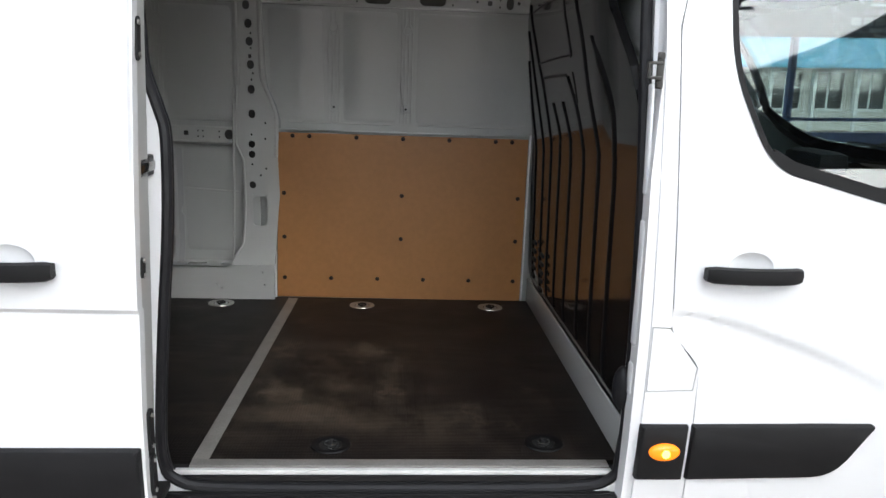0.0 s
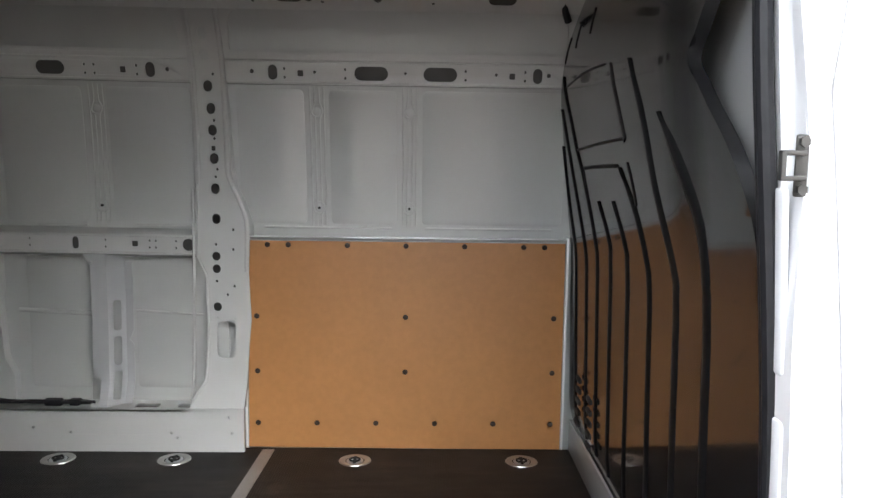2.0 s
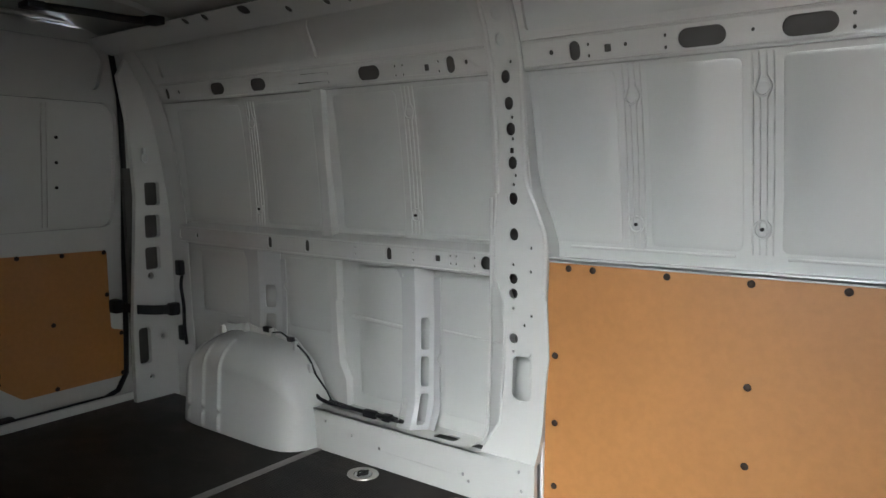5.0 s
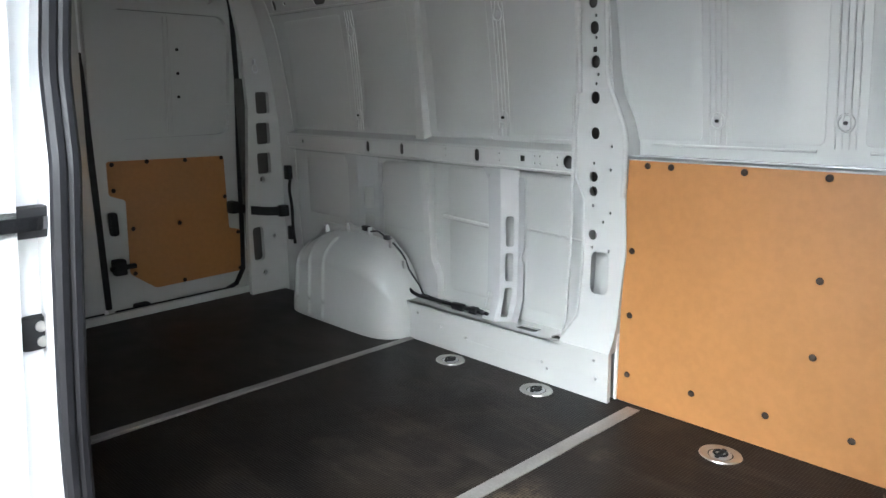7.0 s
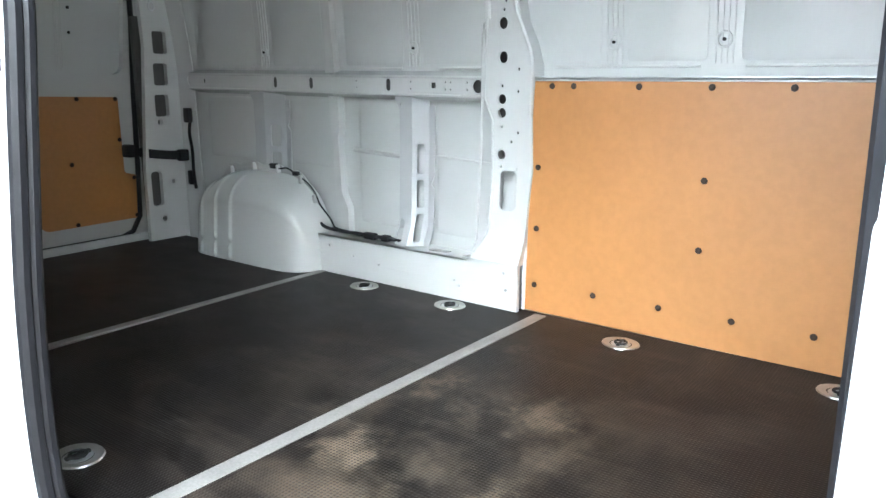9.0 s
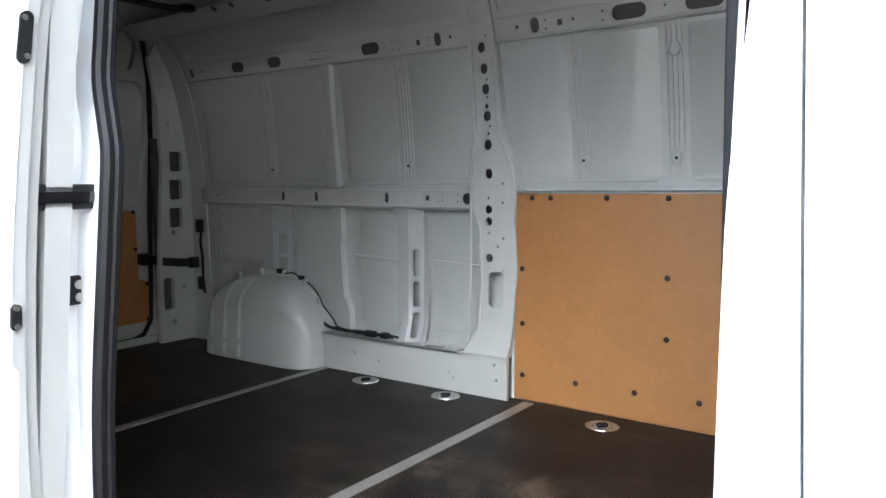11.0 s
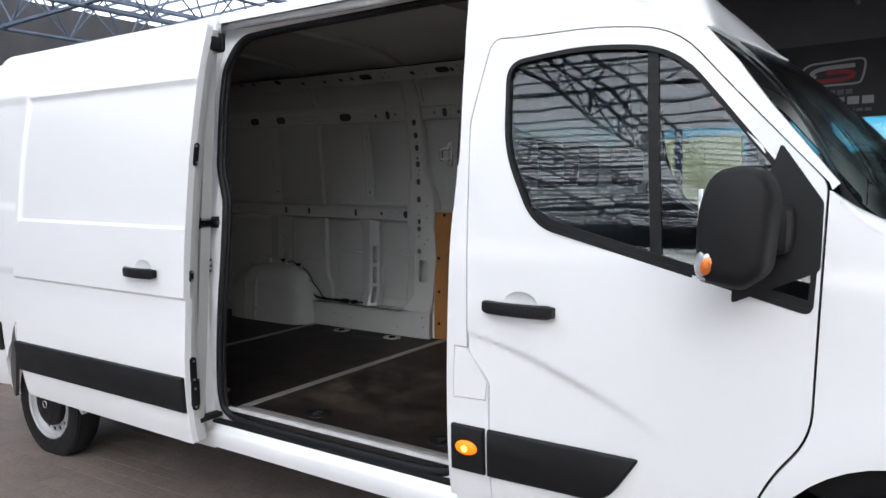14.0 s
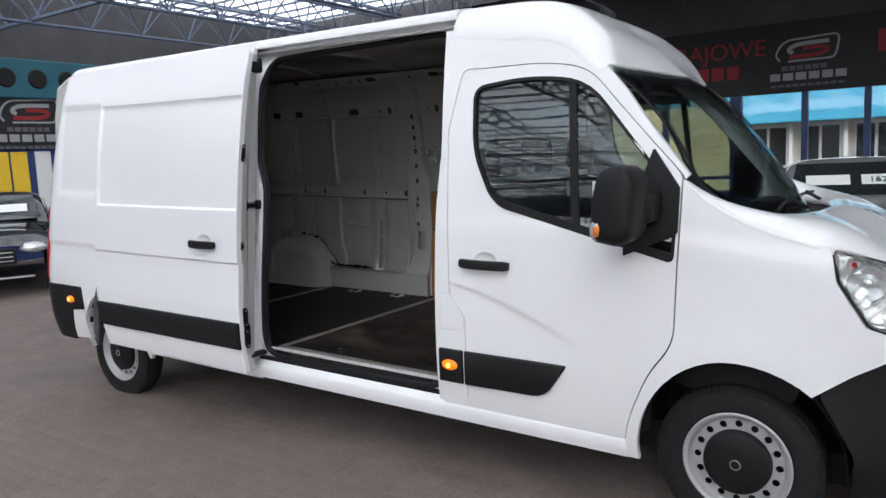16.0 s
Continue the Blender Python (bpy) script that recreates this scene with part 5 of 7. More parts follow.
arch = part("wheel_arch", bm, INNER, VAN, "glossy pale wheel-arch cover with pressed ribs", smooth=60)
bm = bmesh.new()
arch_top = lambda u: FLOOR + 0.425 * max(0.0, 1 - abs(2 * u - 1) ** 3.6) ** 0.50
slab(bm, lambda u, w: (-3.19 + 0.895 * u, 1.878 - 0.012 * w, arch_top(u) + w * (0.040 + 0.007 * math.sin(34 * u))), span(0.10, 0.93, 60), (0, 0.5, 1), (0, 0.006, 0))
for u in (0.22, 0.42, 0.62, 0.80, 0.90):
    z = FLOOR + 0.45 * max(0.0, 1 - abs(2 * u - 1) ** 3.6) ** 0.55
    box(bm, -3.19 + 0.895 * u - 0.009, -3.19 + 0.895 * u + 0.009, 1.850, 1.876, z - 0.02, z + 0.020, bevel=0.004)
part("arch_flange", bm, INNER, arch)
bm = bmesh.new()
tube(bm, [(-3.19 + 0.895 * u, 1.862 + 0.004 * math.sin(50 * u), arch_top(u) + 0.032 + 0.007 * math.sin(38 * u)) for u in span(0.55, 0.93, 26)] + [(-2.285, 1.862, 0.80), (-2.26, 1.86, 0.765), (-2.17, 1.865, 0.747)], 0.0042, 7)
box(bm, -2.68, -2.635, 1.848, 1.872, 1.008, 1.034, bevel=0.006)
box(bm, -2.52, -2.485, 1.848, 1.870, 0.985, 1.006, bevel=0.005)
part("cable_loom", bm, RUBBER, VAN, "black taped cable loom")

# rear corner pillar
bm = bmesh.new()
PILR = dense([(1.69, 0.54), (1.93, 0.54), (1.93, 2.0), (1.88, 2.3), (1.78, 2.36), (1.69, 2.2), (1.735, 1.9), (1.745, 1.6), (1.715, 1.2), (1.695, 0.95)], 0.08)
holes = [rr(y, z, 0.080, 0.115, 0.012) for y, z in ((1.833, 1.62), (1.825, 1.455), (1.819, 1.291))] + [rr(1.752, 0.845, 0.065, 0.19, 0.02), rr(1.802, 1.203, 0.03, 0.035), rr(1.78, 0.676, 0.026, 0.03), rr(1.85, 0.878, 0.02, 0.025)]
plate(bm, PILR, holes, lambda u, v, d: (-3.50 - d + 0.05 * (u - 1.715), u, v), 0.03)
box(bm, -3.54, -3.49, 1.90, 1.945, 0.54, 2.2, bevel=0.01)
# Dark board added behind the square holes as their shade.
part("pillar_core", boxed(-3.565, -3.535, 1.71, 1.925, 0.56, 1.75), HOLE_SHADE, VAN)
rp = part("rear_pillar", bm, INNER, VAN, "pale grey rear corner pillar with square holes")
bm = bmesh.new()
plate(bm, dense([(-3.5, 0.54), (-3.30, 0.54), (-3.34, 1.0), (-3.36, 2.0), (-3.40, 2.35), (-3.5, 2.35)], 0.1), [rr(-3.42, 1.17, 0.03, 0.16)], lambda u, v, d: (u, min(1.925, skin(v) - 0.01) + d, v), 0.006)
part("rear_pillar_web", bm, INNER, VAN)
bm = bmesh.new()
tube(bm, smooth_path([(-3.38, 1.915, 1.24), (-3.385, 1.90, 1.15), (-3.37, 1.90, 1.05), (-3.38, 1.905, 0.93), (-3.375, 1.91, 0.84)], 5), 0.009, 7)
box(bm, -3.42, -3.37, 1.89, 1.92, 1.20, 1.28, bevel=0.01)
box(bm, -3.42, -3.38, 1.89, 1.92, 0.86, 0.94, bevel=0.01)
part("lamp_cable", bm, RUBBER, VAN, "black cable with connectors")
bm = bmesh.new()
tube(bm, [(-3.475, 1.790 + 0.016 * math.cos(t), 1.80 + 0.022 * math.sin(t)) for t in [math.tau * k / 16 for k in range(16)]], 0.004, 6, closed=True)
box(bm, -3.49, -3.47, 1.783, 1.797, 1.82, 1.85, bevel=0.004)
part("lashing_eye", bm, STEEL, VAN, "small steel lashing eye")

# rear doors, seen from inside
LEAF = dense([(0.985, 0.60), (1.72, 0.60), (1.785, 0.66), (1.805, 0.95), (1.83, 1.35), (1.825, 1.7), (1.80, 2.1), (1.765, 2.34), (1.70, 2.40), (0.985, 2.43)], 0.15)
REC1 = rounded([(1.10, 1.455), (1.745, 1.455), (1.765, 2.0), (1.72, 2.07), (1.10, 2.08)], 0.06)
REC2 = rounded([(1.06, 2.124), (1.665, 2.130), (1.70, 2.28), (1.64, 2.346), (1.06, 2.36)], 0.03)
LINING = rounded([(1.04, 1.352), (1.697, 1.336), (1.697, 0.93), (1.765, 0.912, 0.01), (1.762, 0.672), (1.232, 0.668), (1.10, 0.765), (1.118, 1.15), (1.035, 1.181)], 0.015)
leaf_parts = []
for far in (0, 1):
    flip = (lambda u: 2 * MID - u) if far else (lambda u: 0.985 + 0.958 * (u - 0.985))
    put = lambda u, v, d: (-3.68 - d + 0.12 * max(0, v - 1.4), max(flip(u), side(-3.72 + 0.12 * max(0, v - 1.4), v + 0.05) + 0.09) if far else flip(u), v)
    bm = bmesh.new()
    plate(bm, LEAF, [REC1, REC2], put, 0.035)
    leaf = part("rear_door", bm, INNER, VAN, "closed rear door seen from inside")
    bm = bmesh.new()
    lean = lambda z: 0.12 * max(0, z - 1.4)
    rim_y = lambda z: interp([(0, 1.99), (1.5, 1.99), (2.1, 1.86), (2.28, 1.80), (2.34, 1.73), (2.37, 1.67), (2.40, 1.52), (2.43, 1.2)], z) if not far else min(2 * MID - side(-3.76 + lean(z), min(z, 2.28) + 0.05) - 0.115, interp([(2.2, 1.95), (2.28, 1.80), (2.34, 1.73), (2.37, 1.67), (2.40, 1.52), (2.43, 1.2)], z))
    cover = lambda x: lambda s, z: (x + lean(z), flip(MID + s * (rim_y(z) - MID)), z)
    slab(bm, cover(-3.722), span(0, 1, 8), span(0.42, 2.39, 40), (-0.02, 0, 0))
    part("outer_panel", bm, PAINT, leaf)
    bm = bmesh.new()
    slab(bm, cover(-3.716), span(0.01, 0.99, 8), span(0.45, 2.385, 40), (-0.004, 0, 0))
    part("inner_skin", bm, INNER, leaf)
    for u in (1.40, 1.425):
        part("pressed_bead", tube(bmesh.new(), [put(u, z, 0.034) for z in span(1.47, 2.06, 6)], 0.005, 6), INNER, leaf)
    for z in (1.66, 1.78, 1.90):
        part("hole", cyl(bmesh.new(), put(1.47, z, 0.031), put(1.47, z, 0.037), 0.008, n=8), DARK, leaf)
    bm = bmesh.new()
    plate(bm, LINING, [], lambda u, v, d: (-3.668 - d, flip(u), v), 0.006)
    lin = part("lining_panel", bm, HARD, leaf, "tan hardboard door lining with dark screws", smooth=0)
    for u, z in ((1.065, 1.335), (1.25, 1.338), (1.464, 1.330), (1.682, 1.327), (1.06, 1.205), (1.685, 1.11), (1.14, 1.0), (1.40, 0.998), (1.752, 0.898), (1.747, 0.688), (1.397, 0.681), (1.125, 0.765)):
        o = new("screw", sm_ob.data)
        o.parent = lin
        o.matrix_basis = pose(-3.666, flip(u), z, 0, 0, 90)
    bm = bmesh.new()
    tube(bm, [put(u, z, -0.012) for u, z in ((1.0, 0.575), (1.64, 0.575), (1.715, 0.60), (1.765, 0.68), (1.78, 0.95), (1.795, 1.35), (1.795, 1.75), (1.77, 2.1), (1.72, 2.33))], 0.014, 8)
    part("door_seal", bm, RUBBER, leaf, "black rubber door seal")
bm = boxed(-3.70, -3.665, 0.955, 0.985, 0.60, 2.40, bevel=0.006)
part("door_overlap_seal", bm, RUBBER, VAN, "black rubber strip where the rear doors meet")
bm = boxed(-3.665, -3.60, 1.00, 1.06, 0.78, 0.86, bevel=0.01)
box(bm, -3.66, -3.63, 0.99, 1.12, 0.80, 0.825, bevel=0.008)
part("rear_door_latch", bm, BLACK, VAN, "black rear door latch")
part("rear_door_lever", boxed(-3.67, -3.62, 1.01, 1.05, 0.98, 1.10, bevel=0.015), BLACK, VAN, "black lever")
part("rear_door_bolt", boxed(-3.66, -3.60, 1.08, 1.16, 0.57, 0.615, bevel=0.015), BLACK, VAN, "black floor bolt")
bm = bmesh.new()
flat = [(-3.64, 1.68, 1.05), (-3.50, 1.72, 1.04), (-3.455, 1.79, 1.03), (-3.44, 1.90, 1.02)]
rows = [[bm.verts.new((x + dx, y, z + dz)) for dx, dz in ((0.006, -0.024), (0.006, 0.024), (-0.006, 0.024), (-0.006, -0.024))] for x, y, z in flat]
for a, b in zip(rows, rows[1:]):
    for k in range(4):
        bm.faces.new((a[k], a[(k + 1) % 4], b[(k + 1) % 4], b[k]))
bm.faces.new(rows[0])
bm.faces.new(rows[-1])
box(bm, -3.66, -3.59, 1.655, 1.70, 1.015, 1.085, bevel=0.012)
box(bm, -3.465, -3.42, 1.86, 1.915, 0.99, 1.055, bevel=0.01)
part("door_check_strap", bm, BLACK, VAN, "black plastic door check strap")
bm = bmesh.new()
tube(bm, smooth_path([(-3.14, 1.16, 2.392), (-3.08, 1.345, 2.385), (-3.05, 1.48, 2.378), (-2.98, 1.56, 2.370)], 5), 0.016, 8)
box(bm, -3.19, -3.10, 1.12, 1.19, 2.378, 2.405, bevel=0.008)
box(bm, -2.985, -2.915, 1.525, 1.59, 2.350, 2.385, bevel=0.008)
part("rear_wiring", bm, RUBBER, VAN, "black wiring conduit over the rear doors")
part("door_wiring_gaiter", tube(bmesh.new(), smooth_path([(-3.58, 1.615, 2.405), (-3.575, 1.68, 2.37), (-3.57, 1.745, 2.31)], 4), 0.016, 7), RUBBER, VAN, "black rubber wiring gaiter at the rear door")

bm = boxed(-3.60, -3.54, 0.50, 2 * MID - 0.46, 2.425, 2.448, bevel=0.01)
ring = bmesh.new()
zs = span(0.45, 2.26, 14)
far_edge = [(skin(z) + 0.012, z) for z in zs] + [(1.79, 2.34), (1.69, 2.42), (1.5, 2.44)]
near_edge = [(side(-3.62, z + 0.05) + 0.075, z) for z in zs] + [(0.34, 2.33), (0.42, 2.40), (0.55, 2.43)]
hole = [(1.80, 0.60), (1.82, 0.95), (1.835, 1.35), (1.83, 1.7), (1.80, 2.1), (1.76, 2.31), (1.66, 2.40), (1.5, 2.422)]
plate(ring, far_edge + near_edge[::-1], [hole + [(2 * MID - y, z) for y, z in hole[::-1]]], lambda u, v, d: (-3.575 - d, u, v), 0.02)
part("rear_frame", ring, INNER, VAN, "pale grey frame round the rear doors")
part("rear_header", bm, INNER, VAN, "pale grey header over the rear doors")

# ceiling: inside of the roof with bows and the cant rail
bm = bmesh.new()
draw_in = lambda x, y: max(y, 0.20 + 0.25 * max(0, min(1, (-3.2 - x) / 0.4)))
grid(bm, lambda x, y: (x, draw_in(x, y), 2.452 - (0.14 if y > MID else 0.09) * abs((y - MID) / 0.8) ** 4), span(-3.62, 0.10, 20), span(0.20, 2 * MID - 0.19, 24))
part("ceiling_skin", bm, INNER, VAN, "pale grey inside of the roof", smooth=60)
for x in (-0.35, -1.36, -2.2, -3.0):
    bm = bmesh.new()
    grid(bm, lambda s, y: (x + s * 0.05, y, 2.430 + (0.025 if abs(s) > 0.9 else 0) - (0.14 if y > MID else 0.09) * abs((y - MID) / 0.8) ** 4), (-1, -0.9, 0.9, 1), span(0.3, 2 * MID - 0.2, 24))
    part("roof_bow", bm, INNER, VAN, smooth=30)
for far in (1, 0):
    bm = bmesh.new()
    hs = [rr(x, 0.055, 0.10, 0.045) for x in (-0.25, -1.02, -1.63)] + [rr(-2.42, 0.085, 0.06, 0.04)] + [rr(x, 0.09, 0.035, 0.03) for x in (-2.664, -2.797)] + [rr(x, 0.05, 0.03, 0.03) for x in (-0.70, -0.95, -1.25, -1.75, -1.85, -2.0, -2.2)] + [rr(x, z, 0.012, 0.012, None, 2) for x in (-0.5, -0.9, -1.15, -1.45, -1.5, -1.9) for z in (0.035, 0.075)]
    plate(bm, dense([(-3.6 if far else -3.3, 0.0), (0.06, 0.0), (0.06, 0.11), (-3.6 if far else -3.3, 0.11)], 0.3), hs, lambda u, v, d: (u, (1.69 - 0.95 * v + d * 0.4 if far else 0.28 + 0.95 * v - d), (2.295 if far else 2.375) + (0.62 if far else 0.3) * v + (d * 0.3 if far else 0)), 0.008)
    cant = part("cant_rail", bm, INNER, VAN, "pale grey roof side rail with slots")
    if far:
        # Roof rail slots get their shade from this added dark sheet.
        part("rail_core", slab(bmesh.new(), lambda x, v: (x, 1.705 - 0.95 * v, 2.306 + 0.62 * v), (-3.58, 0.05), (0.005, 0.105), (0, 0.001, 0.002)), HOLE_SHADE, cant)
bm = bmesh.new()
tube(bm, smooth_path([(0.03, 1.60, 2.37), (-0.02, 1.66, 2.33), (0.0, 1.70, 2.27)], 5), 0.014, 7)
box(bm, -0.20, 0.0, 1.55, 1.66, 2.385, 2.41, bevel=0.008)
part("roof_wiring", bm, RUBBER, VAN, "black wiring at the bulkhead's upper corner")

# near side inside
bm = bmesh.new()
slab(bm, lambda x, z: (x, side(x - 0.04, z + 0.05) + 0.15, z), span(-3.52, -1.50, 12), span(0.5, 2.24, 20), (0, 0.01, 0))
part("near_inner_wall", bm, INNER, VAN)
near_arch = mirrored(arch, MID)

# bulkhead: glossy black moulding with ribs
BX = [(0.5, 0.118), (0.66, 0.110), (0.76, 0.086), (1.42, 0.072), (1.5, 0.062), (2.02, 0.0), (2.2, 0.01), (2.36, 0.05), (2.45, 0.09)]
def bulk(y, z):
    x = sum(interp(BX, z + d) for d in (-0.04, 0, 0.04)) / 3
    return x + 0.02 * max(0, min(1, (0.55 - y) / 0.1)) * max(0, min(1, (z - 1.5) / 0.15))
BULK = rounded([(1.862, 0.70, 0.03), (1.70, 0.665, 0.02), (0.11, 0.655, 0.02), (0.09, 1.00, 0.05), (0.11, 1.42, 0.1), (0.215, 1.66, 0.1), (0.30, 1.785, 0.06), (0.40, 1.875, 0.06), (0.485, 1.967, 0.04), (0.42, 2.03, 0.04), (0.30, 2.16, 0.04), (0.22, 2.40, 0.03), (1.56, 2.40, 0.1), (1.80, 2.12, 0.08), (1.868, 1.60, 0.1)], 0.04)
bm = slab(bmesh.new(), lambda y, z: (bulk(y, z), y, z), span(0.08, 1.92, 41), span(0.55, 2.45, 48), (0.03, 0, 0))
bm = boolean(bm, plate(bmesh.new(), BULK, [], lambda u, v, d: (-1 + d, u, v), 2.5), "INTERSECT")
bulkhead = part("bulkhead", bm, GLOSSY, VAN, "glossy black plastic bulkhead with vertical ribs", smooth=40)
RIBS = [([(1.73, 0.78), (1.755, 1.30), (1.775, 1.45), (1.82, 1.62), (1.84, 1.82)], 0.011), ([(1.55, 0.72), (1.565, 1.30), (1.59, 1.47), (1.70, 1.72), (1.80, 1.96)], 0.012),
        ([(1.39, 0.68), (1.395, 1.36), (1.40, 1.48), (1.50, 1.69), (1.585, 1.80), (1.66, 1.93), (1.76, 2.08)], 0.013), ([(1.22, 0.66), (1.215, 1.38), (1.20, 1.50), (1.305, 1.63)], 0.013),
        ([(1.02, 0.65), (1.015, 1.40), (1.01, 1.505), (1.115, 1.64)], 0.016), ([(0.80, 0.64), (0.805, 1.38), (0.81, 1.49), (0.88, 1.62), (1.01, 1.74)], 0.018),
        ([(0.603, 0.63), (0.60, 1.38), (0.595, 1.50), (0.695, 1.69), (0.755, 1.86), (0.84, 2.02)], 0.021), ([(0.412, 0.63), (0.41, 1.38), (0.405, 1.505), (0.47, 1.65), (0.545, 1.775), (0.63, 1.87)], 0.023)]


def strip(bm, pts, w, h=0.007, tip=0.13):
    """A raised moulded strip on the bulkhead, tapering to its upper end."""
    path = smooth_path([(0, a, b) for a, b in pts], 8)
    left, rows = sum((b - a).length for a, b in zip(path, path[1:])), []
    for i, p in enumerate(path):
        d = (path[min(i + 1, len(path) - 1)] - path[max(i - 1, 0)]).normalized()
        s = Vector((0, d.z, -d.y)) * w * max(0.12, max(0, min(1, left / tip)) ** 0.7)
        rows.append([bm.verts.new((bulk((p + s * k).y, (p + s * k).z) + 0.004 - h * o, (p + s * k).y, (p + s * k).z)) for k, o in ((-1, 0), (-0.7, 1), (0, 1.5), (0.7, 1), (1, 0))])
        if i < len(path) - 1:
            left -= (path[i + 1] - p).length
    for a, b in zip(rows, rows[1:]):
        for k in range(4):
            bm.faces.new((a[k], a[k + 1], b[k + 1], b[k]))
    return bm


for pts, w in RIBS:
    pts = [(pts[0][0], 0.73)] + pts[1:]
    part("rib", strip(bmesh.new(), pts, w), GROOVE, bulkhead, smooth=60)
for pts, w in (([(0.935, 1.815), (0.99, 1.93), (1.04, 2.035)], 0.022), ([(1.585, 1.80), (1.27, 1.812), (0.95, 1.82)], 0.006), ([(1.70, 2.035), (1.40, 2.05), (1.10, 2.04)], 0.006), ([(1.50, 1.735), (1.27, 1.742), (1.02, 1.745)], 0.008), ([(0.87, 1.64), (0.89, 1.69), (0.925, 1.755)], 0.016), ([(1.48, 1.66), (1.49, 1.70), (1.50, 1.735)], 0.010),
               ([(1.765, 2.13), (1.74, 2.17), (1.70, 2.215)], 0.010), ([(1.585, 2.16), (1.57, 2.20), (1.55, 2.245)], 0.012), ([(1.36, 2.17), (1.35, 2.21), (1.34, 2.25)], 0.014)):
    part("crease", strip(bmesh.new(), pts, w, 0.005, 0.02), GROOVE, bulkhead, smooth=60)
for y in (1.62, 1.435):
    for k in range(5):
        bm = boxed(0.064, 0.076, y - 0.032, y + 0.032, 0.76 + 0.042 * k - (0.02 if y < 1.5 else 0), 0.778 + 0.042 * k - (0.02 if y < 1.5 else 0), bevel=0.003)
        part("vent_slot", bm, DARK, bulkhead)
bm = bmesh.new()
half = [(0.10, 0.50), (0.07, 0.9), (0.08, 1.4), (0.12, 1.8), (0.17, 2.1), (0.26, 2.33), (0.42, 2.41), (0.68, 2.43)]
plate(bm, half + [(2 * MID - y, z) for y, z in half[::-1]], [], lambda u, v, d: (0.12 + d, u, v), 0.02)
part("bulkhead_backing", bm, INNER, VAN, "pale grey wall behind the bulkhead")
bm = bmesh.new()
slab(bm, lambda y, z: (0.062 + 0.10 * (y - 0.10) + 0.05 * max(0, (z - 1.80) / 0.55) + 0.075 * max(0, min(1, (1.80 - z) / 0.25)), max(y, side(0.1, z) + 0.13), z), span(0.09, 0.70, 6), span(0.5, 2.3, 12), (0.01, 0, 0))
part("pillar_trim", bm, INNER, VAN, "pale grey inner pillar panel")

# load floor: dark film-faced boards, aluminium strips, lashing rings
SCUFFS = [(-0.735, 1.09, 0.09, 0.13, -12, 0.62), (-1.10, 1.10, 0.05, 0.14, 0, 0.50), (-1.03, 0.66, 0.09, 0.16, 20, 0.60), (-0.92, 0.98, 0.05, 0.12, 30, 0.26),
          (-1.07, 1.52, 0.05, 0.05, 0, 0.25), (-0.98, 0.47, 0.16, 0.13, 0, 0.42), (-0.64, 0.68, 0.06, 0.05, 0, 0.50), (-0.10, 0.69, 0.09, 0.035, 10, 0.30),
          (-0.34, 0.45, 0.03, 0.16, 6, 0.30), (-0.20, 0.40, 0.025, 0.12, -8, 0.18), (-0.75, 0.42, 0.22, 0.12, 0, 0.28), (-0.48, 0.42, 0.12, 0.08, 0, 0.26), (-0.82, 0.72, 0.12, 0.12, 0, 0.24), (-0.60, 0.95, 0.07, 0.16, -20, 0.14),
          (-1.42, 0.85, 0.16, 0.22, 30, 0.10), (-1.62, 1.20, 0.10, 0.06, 20, 0.10), (-2.75, 1.10, 0.25, 0.10, 0, 0.10)]


